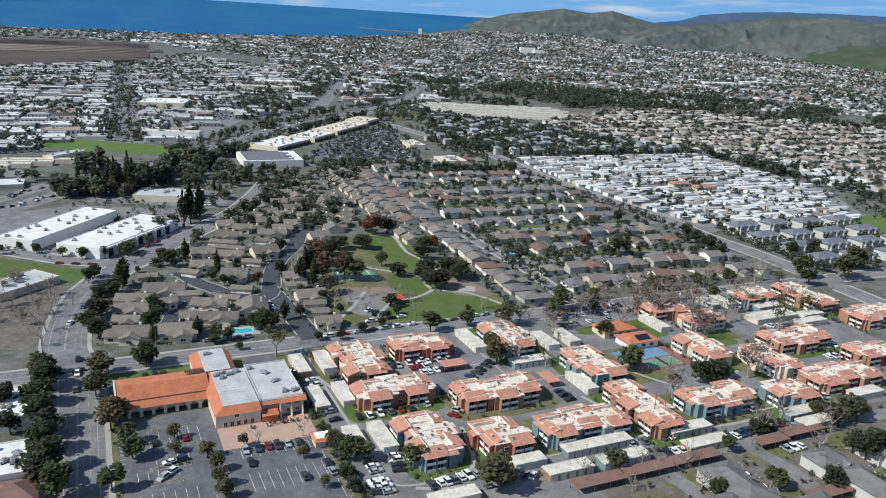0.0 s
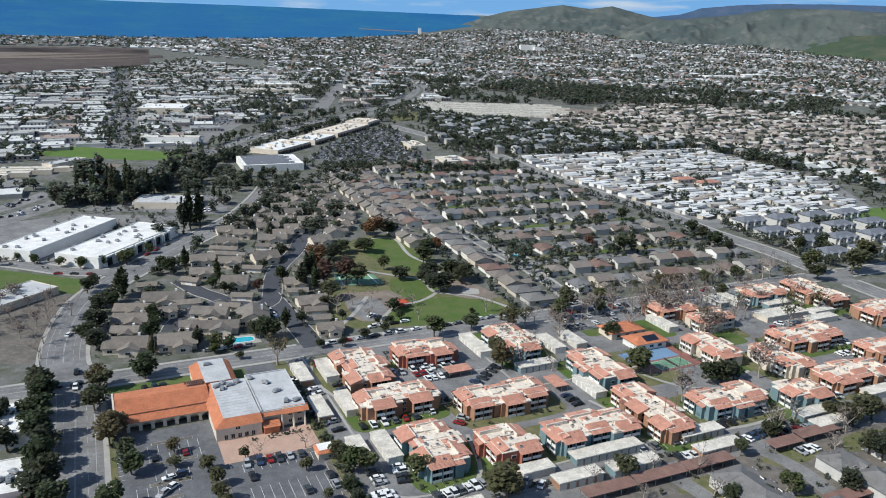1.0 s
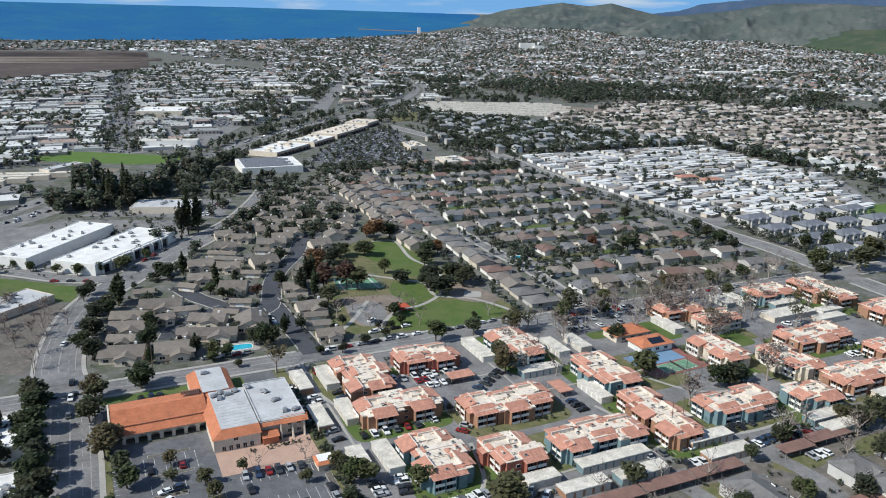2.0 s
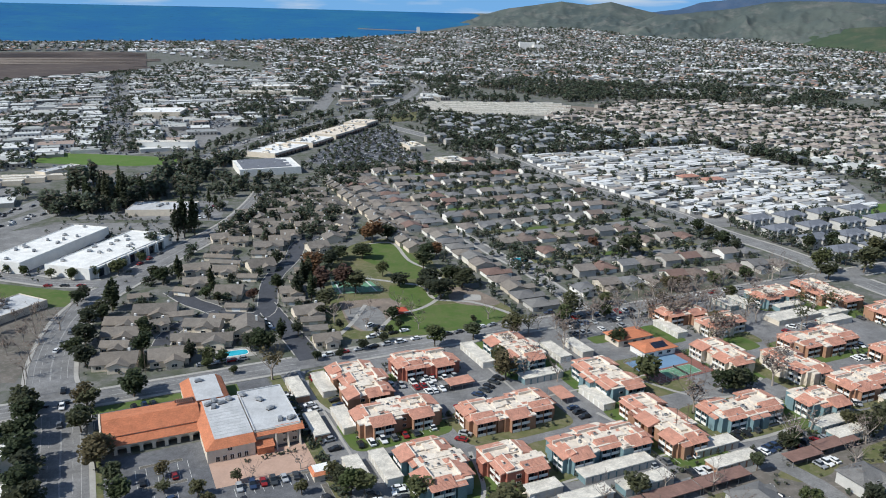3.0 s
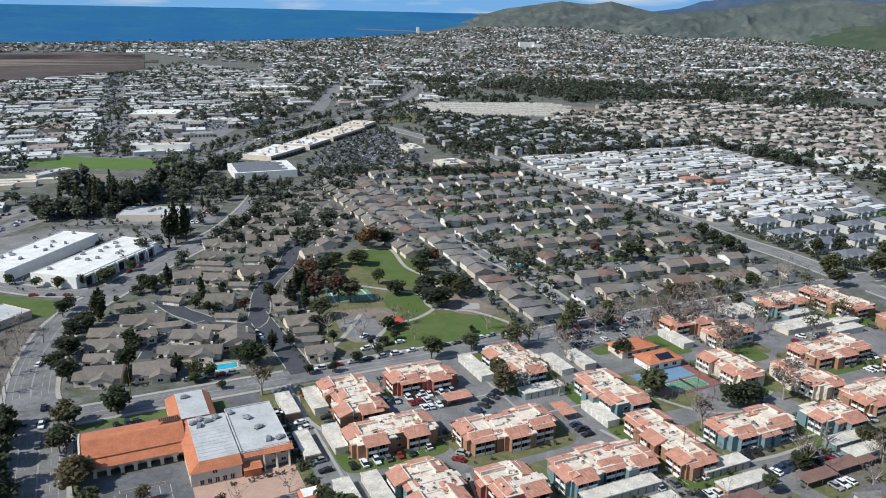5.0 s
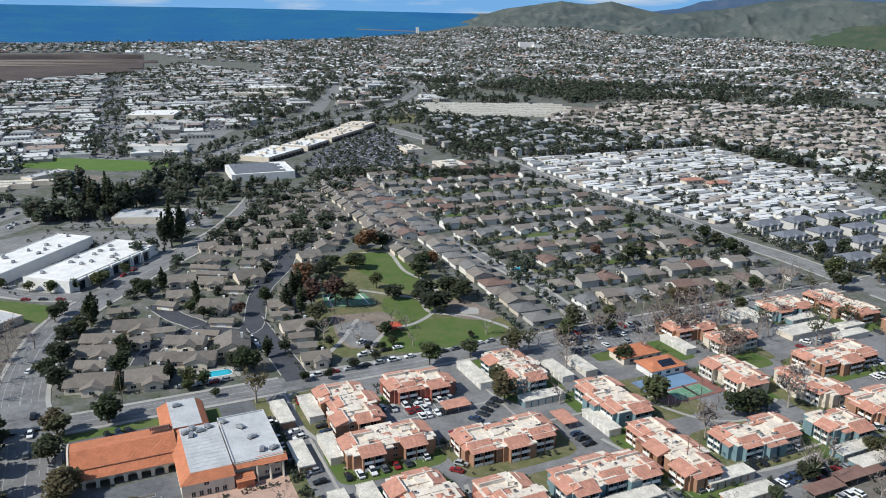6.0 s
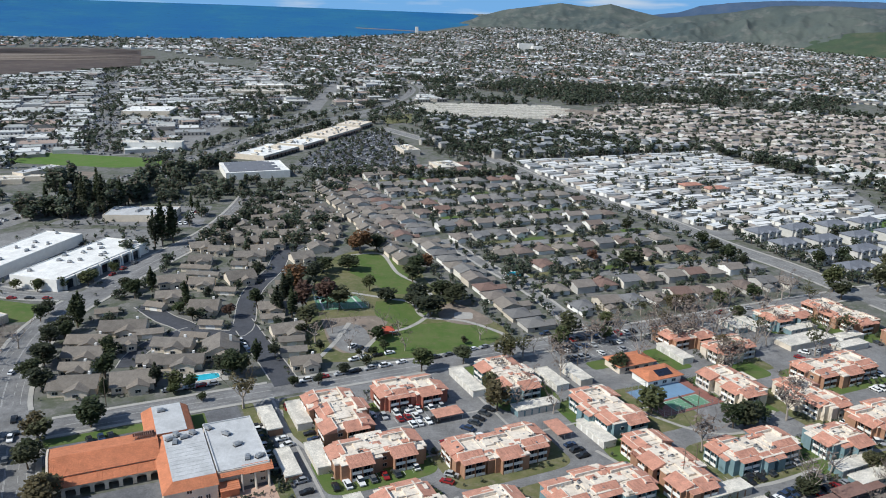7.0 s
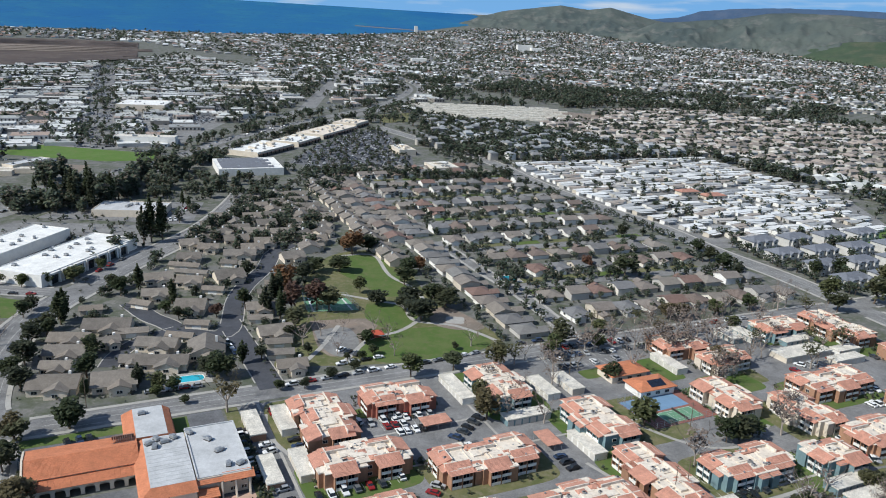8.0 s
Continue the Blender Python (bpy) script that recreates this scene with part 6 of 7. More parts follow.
APARTMENT_TREES = [
    ("leaf", -6, 226, 9), ("olive", 21, 215, 13), ("olive", 19, 221, 9), ("bare", 119, 259, 11), ("bare", 122, 263, 9), ("olive", 157, 273, 11),
    ("dark", 129, 225, 8), ("leaf", 102, 245, 7), ("dark", 149, 244, 11), ("dark", 147, 249, 9), ("dark", 156, 246, 11), ("bare", 85, 220, 8),
    ("bare", 49, 226, 7), ("bare", 84, 233, 8), ("bare", 135, 248, 9), ("bare", 131, 272, 9), ("dark", 90, 217, 7), ("dark", -3, 257, 3),
    ("cone", 19, 272, 5), ("dark", 101, 218, 6), ("olive", 142, 225, 7), ("bare", 63, 218, 6)]

STREET_TREES = [
    ("bare", -177, 337, 9), ("bare", -172, 320, 9), ("bare", -166, 305, 10), ("bare", -176, 354, 10), ("dark", -147, 269, 11), ("dark", -141, 256, 11),
    ("dark", -158, 341, 9), ("dark", -155, 324, 10), ("dark", -147, 316, 10), ("cone", -162, 379, 14), ("dark", -161, 365, 9), ("dark", -182, 385, 8),
    ("rust_dark", -131, 281, 10), ("dark", -125, 267, 9), ("rust_dark", -110, 240, 11), ("dark", -117, 290, 11), ("bare_leaf", -68, 306, 14), ("dark", -85, 311, 4),
    ("leaf", -97, 316, 5), ("dark", -53, 325, 5), ("dark", -44, 327, 5), ("dark", -35, 337, 5)]

CONDO_TREES = [
    ("dark", -151, 418, 11), ("dark", -157, 427, 9), ("cone", -146, 428, 12), ("cone", -163, 383, 14), ("dark", -164, 372, 9), ("dark", -134, 347, 10),
    ("dark", -128, 328, 11), ("cone", -106, 322, 9), ("dark", -113, 390, 7), ("rust", -97, 395, 8), ("dark", -87, 408, 11), ("dark", -79, 332, 11),
    ("dark", -76, 335, 10), ("dark", -84, 335, 8), ("cone", -73, 347, 9), ("cone", -73, 419, 15), ("cone", -68, 397, 14), ("dark", -66, 351, 7)]
CONDO_TREES += [
    ("dark", -156, 336, 11), ("dark", -164, 357, 9), ("dark", -183, 394, 8), ("cone", -123, 410, 11), ("leaf", -182, 435, 9), ("dark", -98, 456, 9),
    ("dark", -168, 366, 8), ("cone", -122, 313, 7), ("leaf", -122, 398, 7), ("dark", -116, 425, 5), ("leaf", -98, 320, 8), ("leaf", -92, 320, 7)]

PARK_TREES = [
    ("cone", -76, 417, 14), ("cone", -75, 401, 13), ("rust", -73, 431, 17), ("rust", -65, 409, 14), ("rust_dark", -59, 386, 12), ("bare", -52, 368, 10),
    ("dark", -68, 454, 10), ("rust", -53, 411, 15), ("gold", -47, 410, 14), ("dark", -64, 467, 9), ("dark", -50, 471, 9), ("leaf", -35, 437, 9),
    ("dark", -25, 421, 8), ("dark", -13, 453, 10), ("dark", -8, 424, 10), ("dark", -2, 403, 11), ("dark", -10, 413, 9), ("dark", 4, 427, 12),
    ("dark", 9, 420, 11), ("rust", -6, 477, 9), ("dark", -12, 473, 9), ("rust", -47, 504, 17), ("dark", -38, 512, 11), ("dark", -53, 512, 8)]

PARK_SMALL_TREES = [
    ("dark", -25, 372, 8), ("dark", -25, 356, 4), ("dark", -21, 361, 5), ("dark", -31, 354, 4), ("dark", -27, 345, 5), ("leaf", -4, 341, 10),
    ("leaf", 13, 349, 9), ("olive", 31, 353, 13), ("olive", 61, 378, 14), ("bare", 75, 375, 12), ("bare", -46, 379, 9), ("bare", -36, 360, 8),
    ("bare", -16, 380, 8), ("bare", -12, 361, 8), ("bare", 21, 375, 8), ("bare", -37, 386, 6), ("bare", -23, 387, 8), ("dark", 14, 370, 4),
    ("dark", -48, 358, 6), ("dark", -59, 375, 7)]

COURT_TREES = [
    ("olive", 25, 309, 13), ("bare", 32, 310, 11), ("bare", 36, 325, 10), ("olive", 23, 325, 8), ("leaf", 82, 309, 12), ("bare_rust", 93, 284, 14),
    ("dark", 109, 300, 10), ("dark", 114, 302, 10), ("dark", 120, 305, 8), ("bare_rust", 131, 307, 15), ("bare_rust", 140, 323, 11), ("bare_rust", 109, 373, 13),
    ("bare_rust", 116, 380, 12), ("bare_rust", 108, 382, 12), ("bare", 119, 380, 14), ("bare", 104, 383, 14), ("bare", 94, 379, 12), ("bare", 85, 383, 12),
    ("bare", 52, 337, 11), ("bare", 65, 355, 9), ("dark", 77, 346, 8), ("olive", 127, 367, 9)]

EAST_TREES = [
    ("bare_rust", 130, 357, 10), ("bare", 122, 266, 10), ("bare", 146, 263, 10), ("dark", 128, 572, 9), ("leaf", 112, 484, 15), ("rust", 92, 497, 9),
    ("dark", 173, 523, 10), ("dark", 175, 504, 11), ("dark", 171, 544, 9), ("dark", 180, 492, 9), ("leaf", 215, 453, 15), ("dark", 214, 441, 11),
    ("dark", 229, 502, 11), ("rust_dark", 241, 456, 17), ("rust_dark", 258, 478, 18), ("bare", 182, 439, 13), ("bare_leaf", 193, 431, 12), ("bare", 188, 444, 12),
    ("dark", 245, 506, 12), ("dark", 243, 488, 10), ("bare", 169, 425, 8), ("bare", 132, 403, 13)]

CONDOS = [
    (-139, 375, 20, 13, 10), (-127, 370, 14, 6, 18), (-132, 358, 9, 7, 35), (-148, 359, 17, 10, 5), (-144, 346, 16, 11, 8), (-141, 332, 12, 8, 5),
    (-135, 318, 18, 13, 10), (-115, 323, 16, 14, 20), (-116, 341, 8, 8, 15), (-103, 341, 20, 10, 8), (-111, 358, 17, 10, 0), (-105, 368, 12, 5.5, -5),
    (-90, 355, 15, 16, 15), (-102, 382.5, 11, 5.5, 0), (-111, 403, 14, 14, 5), (-135, 404, 10, 6, -15), (-133, 417, 13, 10, 15)]
CONDOS += [
    (-155, 394, 10, 6, 20), (-140, 440, 14, 12, 25), (-123, 438, 13, 10, 5), (-108, 428, 11, 5.5, 0), (-106, 449, 15, 14, 30), (-134, 464, 17, 5.5, -5),
    (-127, 453, 18, 5, -5), (-136, 478, 13, 10, 10), (-112, 472, 9, 5.5, 0), (-101, 471, 10, 5.5, 0), (-110, 488, 18, 10, 12), (-79, 405, 13, 10, 15)]
CONDOS += [
    (-76, 392, 11, 5.5, 10), (-66, 377, 15, 12, 25), (-62, 366, 11, 6, 15), (-59, 355, 11, 6, 15), (-52, 343, 12, 9, 20), (-80, 488, 13, 12, 30),
    (-81, 427, 9, 6, 15), (-81, 441, 8, 6, 15), (-131, 498, 12, 9, 10)]
CAR_ROWS = [
    ("stall", -18, 301, 6, 312, 6), ("stall", -7, 296, 4, 301, 4), ("stall", 13, 293, 23, 311, 5), ("stall", -29, 256, -7, 266, 6),
    ("stall", 48, 287, 53, 277, 3), ("stall", 6, 259, 9, 267, 2), ("stall", -50, 303, -54, 311, 1), ("stall", -43, 295, -38, 282, 3),
    ("stall", -51, 286, -46, 278, 2), ("stall", -40, 262, -34, 251, 2), ("stall", -13, 233, -10, 222, 4), ("stall", -18, 217, -16, 209, 4)]
CAR_ROWS += [
    ("stall", -1, 215, 15, 224, 7), ("stall", 25, 226, 35, 223, 2), ("stall", 100, 264, 113, 272, 3), ("stall", 105, 254, 119, 263, 6),
    ("stall", 79, 241, 87, 245, 3), ("stall", 119, 259, 135, 266, 4), ("stall", 153, 293, 159, 292, 3), ("stall", 122, 247, 131, 252, 3),
    ("stall", 142, 273, 146, 263, 3), ("stall", -63, 230, -44, 238, 6), ("stall", -114, 279, -106, 285, 3), ("stall", 150, 312, 153, 304, 2),
    ("stall", 172, 343, 188, 348, 4), ("stall", 200, 380, 222, 390, 4), ("stall", 157, 360, 166, 372, 2), ("along", -83, 211, -80, 218, 2)]
CAR_ROWS += [
    ("along", -85, 220, -79, 224, 2), ("stall", -58, 223, -58, 223, 1), ("along", -151, 278, -137, 285, 2), ("along", -102, 317, -83, 325, 5),
    ("along", -52, 328, -10, 350, 7), ("along", -1, 353, 25, 368, 5), ("along", 39, 378, 95, 402, 7), ("along", 112, 403, 163, 425, 6),
    ("along", -35, 349, -16, 359, 4), ("along", -215, 413, -189, 414, 3), ("along", -148, 300, -132, 260, 3), ("along", -170, 361, -165, 320, 2),
    ("along", -112, 350, -105, 341, 3), ("along", -86, 370, -77, 354, 3), ("stall", 57, 375, 95, 390, 10), ("stall", 59, 368, 73, 372, 4),
    ("stall", -178, 586, -172, 606, 6), ("stall", -184, 560, -168, 566, 5), ("along", -222, 438, -218, 520, 4), ("along", -178, 448, -172, 480, 3), ("along", 191, 459, 204, 476, 2), ("stall", -37, 365, -26, 359, 3)]


# ---------------------------------------------------------------- park
def curve_sheet(name, pts, z, material, label, category):
    return sheet(name, smooth(pts + pts[:1])[:-1], z, M[material], label, category)


curve_sheet("park_ground", [(-60, 345), (-66, 470), (-50, 510), (-20, 505), (0, 440), (34, 388), (22, 370), (-10, 354)], 0.03, "grass_dry", "rough park ground of dry grass", "park")
curve_sheet("lawn_park_upper", [(-50, 468), (-50, 500), (-32, 503), (-17, 468), (-10, 440), (-24, 434), (-32, 447)], 0.06, "grass", "smooth green park lawn", "lawn")
curve_sheet("lawn_park_middle", [(-30, 422), (-12, 424), (-3, 400), (-14, 390), (-28, 402)], 0.06, "grass", "smooth green park lawn", "lawn")
curve_sheet("lawn_park_front", [(-28, 362), (-23, 386), (-7, 392), (13, 396), (29, 385), (25, 371), (-1, 357), (-16, 354)], 0.06, "grass", "smooth green park lawn beside the street", "lawn")
curve_sheet("playground", [(-54, 396), (-28, 402), (-22, 394), (-33, 360), (-44, 364)], 0.055, "dirt", "bare pinkish playground ground", "playground")
curve_sheet("playground_paving", [(-50, 384), (-36, 390), (-28, 372), (-33, 358), (-42, 364)], 0.065, "asphalt_old", "grey paved playground", "playground")
curve_sheet("infield", [(2, 420), (13, 420), (28, 398), (16, 393), (3, 400)], 0.065, "dirt", "brown baseball infield", "playground")
tagged(pad("infield_mound", 14, 405, 9, 9, 0, 0.08, "concrete", "pale round pad in the infield"), category="pad")
pc = [(-63, 427), (-41, 429), (-33, 413), (-57, 407)]
sheet("court_park", pc, 0.08, M["court_green"], "teal-green park tennis court", "court")
m = Mesh()
for f, g in ((0.1, 0.14), (0.86, 0.9), (0.48, 0.5)):
    L = lambda p, q, t: (p[0] + (q[0] - p[0]) * t, p[1] + (q[1] - p[1]) * t)
    a, b, c, d = pc
    m.face([(*L(a, b, f), 0.1), (*L(a, b, g), 0.1), (*L(d, c, g), 0.1), (*L(d, c, f), 0.1)][::-1])
tagged(part("park_court_lines", m.data("park_court_lines", M["paint"])), "white painted court lines", "markings", "", "structure")
fence("wire fence round the park tennis court", pc + pc[:1], 3.0)
m = Mesh()
for pts in ([(-54, 500), (-40, 506), (-32, 500), (-22, 468), (-8, 448), (0, 422), (-4, 402), (-12, 388), (-24, 378), (-30, 360), (-33, 350)], [(-44, 434), (-26, 427), (-12, 421), (-5, 402), (14, 398), (31, 384), (33, 377)], [(-50, 345), (-44, 366), (-40, 392)]):
    ribbon(m, smooth(pts), -1.1, 1.1, 0.09 + 0.0002 * len(m.f))
tagged(part("path_park", m.data("path_park", M["concrete"])), "pale curving concrete park path", "path", "", "structure")
shelter = thing("play_shelter", -22, 378, 0, 20, "red-roofed play structure on posts in the playground", "play structure")
m = Mesh()
hip(m, -3.5, -2.2, 3.5, 2.2, 3.0, 1.4, 0.5)
part("roof", m.data("shelter_roof", M["play_red"]), shelter)
for a in (-3, 3):
    for b in (-1.8, 1.8):
        part("post", keep("shpost", lambda: fence_post(3.0)), shelter, "", (a, b, 0))
m = Mesh()
m.box(-2.2, -1.4, 1.2, 2.2, 1.4, 1.35)
m.solid([(2.2, -0.4, 1.2), (5, -0.4, 0.1), (5, 0.4, 0.1), (2.2, 0.4, 1.2)], [(2.2, -0.4, 1.3), (5, -0.4, 0.2), (5, 0.4, 0.2), (2.2, 0.4, 1.3)], base=True)
part("slide_deck", m.data("slide_deck", M["play_red"]), shelter)


for i in range(5):
    b0 = 18 + 69 * i
    for k in range(5):
        for side in (0, 1):
            a0, b1 = 16 + k * 26 + (i * 7) % 9, b0 + 34 + side * 18
            sheet("lawn_gardens", [grid2(a0, b1), grid2(a0 + 19, b1 + 0.5), grid2(a0 + 19, b1 + 7), grid2(a0 + 1, b1 + 6.5)], 0.045, M["grass" if (i + k + side) % 3 == 0 else "grass_dry"], "front garden lawns of the houses", "lawn")


# ---------------------------------------------------------------- condominiums
def condo(x, y, w, d, turn):
    small = min(w, d) < 6.5
    ob = thing("garage" if small else "condominium", x, y, 0, turn, "low detached garage with a brown shingle roof and white door" if small else "single-storey stucco condominium under a broad brown-grey shake roof", "garage" if small else "house", "condominium garages" if small else "condominiums")
    h = 2.6 if small else 3.2
    lx = w >= d
    m = Mesh()
    rise = min(w, d) * 0.2
    gable_wall(m, -w / 2 + 0.4, -d / 2 + 0.4, w / 2 - 0.4, d / 2 - 0.4, h, rise, lx)
    part("wall", m.data("condo_wall", M["stucco"]), ob)
    m = Mesh()
    gable(m, -w / 2 + 0.4, -d / 2 + 0.4, w / 2 - 0.4, d / 2 - 0.4, h, rise, 0.7, 0, lx)
    part("roof", m.data("condo_roof", M["shake"]), ob)
    if not small:
        m = Mesh()
        gable_wall(m, -w * 0.1, -d / 2 - 2.6, w * 0.35, 0, h - 0.1, w * 0.08, False)
        part("porch_wall", m.data("porch_wall", M["stucco"]), ob, "pale gabled porch")
        m = Mesh()
        gable(m, -w * 0.1, -d / 2 - 2.6, w * 0.35, 0, h - 0.1, w * 0.08, 0.6, 0, False)
        part("porch_roof", m.data("porch_roof", M["shake"]), ob)
        m = Mesh()
        m.box(-0.5, -0.5, 2, 0.5, 0.5, h + rise + 0.9)
        part("chimney", m.data("chimney", M["white_wall"]), ob, "", (w * 0.28, d * 0.1, 0))
        for px in (-w * 0.32, w * 0.12):
            part("window", keep("hwin", lambda: window_mesh(2.0, 1.2)), ob, "", (px, -d / 2 + 0.4 if px < 0 else -d / 2 - 2.6, 1))
    else:
        part("garage_door", keep("hdoor", lambda: house_door()), ob, "white garage door", (0, -d / 2 + 0.4, 0))
    return ob


for row in CONDOS:
    condo(*row)
rng = random.Random(12)
TAKEN = [(r[0], r[1]) for r in CONDOS]
CONDO_AREA = [(-150, 505), (-146, 545), (-142, 640), (-125, 655), (-100, 640), (-72, 575), (-68, 505), (-90, 500)]
drive = smooth([(-143, 409), (-128, 393), (-118, 386), (-104, 376), (-88, 378), (-94, 417), (-95, 440), (-92, 470), (-93, 500), (-86, 520)])
made = 0
for k in range(2600):
    x, y = rng.uniform(-150, -66), rng.uniform(440, 655)
    if not inside(x, y, CONDO_AREA) or min(math.hypot(x - p, y - q) for p, q in TAKEN) < 13.5 or min(math.hypot(x - p, y - q) for p, q in drive) < 10:
        continue
    TAKEN.append((x, y))
    condo(x, y, rng.uniform(12, 16), rng.uniform(9, 12), rng.choice((20, 25, 110, 65, 15)))
NEAR_CONDOS = [(-166, 345), (-166, 400), (-158, 445), (-100, 455), (-66, 470), (-58, 360), (-66, 342), (-120, 322), (-148, 312)]
lanes = drive + smooth([(-91, 392), (-76, 364), (-64, 342), (-56, 326)]) + smooth([(-110, 379), (-121, 366), (-125, 350), (-124, 338)])
for i in range(16):
    x, y = grid2(-38 - (i % 3), 120 + i * 14.5)
    condo(x, y, 12, 11, R2 + 90)

# blue-grey townhouses and grey condominiums
def townhouse(x, y, w, d, turn, h=6.0, roof="slate", label="white three-storey townhouse block with blue-grey shingle roofs"):
    ob = thing("townhouse", x, y, 0, turn, label, "house", "townhouses")
    m = Mesh()
    m.box(-w / 2, -d / 2, 0, w / 2, d / 2, h)
    part("wall", m.data("townhouse_wall", M["pale_wall"]), ob)
    m = Mesh()
    hip(m, -w / 2, -d / 2, w / 2, d / 2, h, 2.6, 0.6)
    part("roof", m.data("townhouse_roof", M[roof]), ob)
    n = max(2, int(w / 6))
    for i in range(n):
        s = -w / 2 + w * (i + 0.5) / n
        m = Mesh()
        gable_wall(m, -1.8, -1.6, 1.8, 2, h - 0.4, 1.2, False)
        part("gable_wall", keep(("tgw", h), lambda: m.data("gable_wall", M["pale_wall"])), ob, "", (s, -d / 2, 0))
        m = Mesh()
        gable(m, -1.8, -1.6, 1.8, 3.2, h - 0.4, 1.2, 0.4, 0, False)
        part("gable_roof", keep(("tgr", h, roof), lambda: m.data("gable_roof", M[roof])), ob, "", (s, -d / 2, 0))
        for z in (1, 3.8):
            part("window", keep("win", lambda: window_mesh(1.5, 1.2)), ob, "", (s, -d / 2 - 1.6, z))
            part("window", keep("win", lambda: window_mesh(1.5, 1.2)), ob, "", (s + 2.6, -d / 2, z)) if i < n - 1 else None
    return ob


for i, b in enumerate((18, 44, 70, 97)):
    for a in (204, 234, 265, 296):
        townhouse(*grid2(a + (i % 2) * 5, b), 21, 12, R2 + 3)
for x, y, w, d, t in ((96, 219, 22, 13, 115), (132, 237, 12, 10, 25), (140, 223, 18, 11, 115), (113, 205, 24, 13, 25), (158, 250, 20, 13, 25), (85, 203, 22, 13, 25), (150, 214, 20, 13, 25)):
    townhouse(x, y, w, d, t, 4.4, "grey_shingle", "pale townhouse block with grey shingle roofs")


# ---------------------------------------------------------------- trees
def limb(m, p, q, r0, r1, n=5, k=0):
    d = (V3(q) - V3(p)).normalized()
    s = d.orthogonal().normalized()
    t = d.cross(s)
    ring = lambda c, r: [tuple(V3(c) + (s * math.cos(2 * math.pi * i / n) + t * math.sin(2 * math.pi * i / n)) * r) for i in range(n)]
    m.solid(ring(p, r0), ring(q, r1), k)


def tree_parts(kind, seed):
    """Trunk with limbs, and crown, of a tree 10 m high."""
    rng = random.Random(seed * 31 + len(kind))
    tr, cr = Mesh(), Mesh()
    bare = kind.startswith("bare")
    shape = {"dark": (4.3, 4.0, 5.6, 780), "leaf": (4.0, 4.1, 5.6, 700), "olive": (3.9, 4.0, 5.6, 560), "rust": (3.7, 4.4, 5.4, 640), "rust_dark": (4.3, 4.1, 5.5, 700), "gold": (3.8, 3.8, 5.6, 460), "cone": (2.0, 5.4, 5.2, 620)}.get(kind, (3.6, 3.6, 6.2, 0))
    rx, rz, zc, n = shape
    top = 2.9 if not bare else 3.4
    lean = (rng.uniform(-0.3, 0.3), rng.uniform(-0.3, 0.3))
    limb(tr, (0, 0, -0.1), (lean[0], lean[1], top), 0.26, 0.18, 6)
    ends = []
    for i in range(6):
        a = 6.283 * i / 6 + rng.uniform(-0.4, 0.4)
        l = rng.uniform(0.4, 0.85) * rx
        e = (lean[0] + math.cos(a) * l, lean[1] + math.sin(a) * l, zc + rng.uniform(-0.5, 0.5) * rz)
        limb(tr, (lean[0], lean[1], top * rng.uniform(0.75, 1.0)), e, 0.13, 0.05, 4)
        ends.append(e)
    if bare:
        def grow(p, d, l, r, depth):
            q = tuple(V3(p) + V3(d) * l)
            limb(cr, p, q, r, r * 0.55, 3)
            if depth:
                for _ in range(3):
                    nd = (V3(d) + V3((rng.gauss(0, 0.5), rng.gauss(0, 0.5), rng.uniform(-0.1, 0.5)))).normalized()
                    grow(q, nd, l * rng.uniform(0.6, 0.85), r * 0.6, depth - 1)
        for e in ends:
            d = (V3(e) - V3((lean[0], lean[1], top * 0.8))).normalized()
            grow(e, d, rng.uniform(1.2, 1.8), 0.07, 3)
        extra = {"bare": 36, "bare_leaf": 170, "bare_rust": 200}[kind]
        leaf_cloud(cr, 0, 0, 6.6, 3.4, 3.2, extra, rng, 0.26)
    else:
        leaf_cloud(cr, lean[0], lean[1], zc, rx, rz, n, rng, 0.36 if kind != "cone" else 0.3)
        if kind == "cone":
            for i in range(60):
                z = rng.uniform(7, 10.4)
                leaf_cloud(cr, lean[0], lean[1], z, (10.8 - z) * 0.3, 0.4, 2, rng, 0.3)
    leafmat = {"dark": "leaf_dark", "leaf": "leaf", "olive": "leaf_olive", "rust": "leaf_rust", "rust_dark": "leaf_olive", "gold": "leaf_olive", "cone": "leaf_dark", "bare": "twig", "bare_leaf": "leaf_olive", "bare_rust": "twig"}[kind]
    return tr.data("trunk", M["pale_bark" if bare else "bark"]), cr.data("crown", M[leafmat])


KIND_LABEL = {"dark": "dense dark green evergreen tree with a broad crown", "leaf": "mid-green leafy tree with an open crown", "olive": "olive-brown tree with thinning leaves", "rust": "tall tree in rust-red autumn leaf", "rust_dark": "broad tree in dull olive-brown leaf", "gold": "small tree in yellow-olive leaf", "cone": "tall narrow dark conifer", "bare": "leafless pale-barked winter tree", "bare_leaf": "sparse tree with pale bark and few leaves", "bare_rust": "brown winter tree with dry leaf clusters"}
tree_rng = random.Random(77)


def tree(kind, x, y, h, spread=1.0):
    ob = thing("tree", x, y, gz(x, y), tree_rng.uniform(0, 360), KIND_LABEL[kind], "tree", "trees")
    t, c = keep((kind, int(tree_rng.random() * 4)), lambda: tree_parts(kind, int(tree_rng.random() * 99)))
    s = h / 9.3
    wide = s * spread * tree_rng.uniform(1.05, 1.4)
    for o in (part("trunk", t, ob), part("crown", c, ob)):
        o.scale = (wide, wide, s)
    return ob


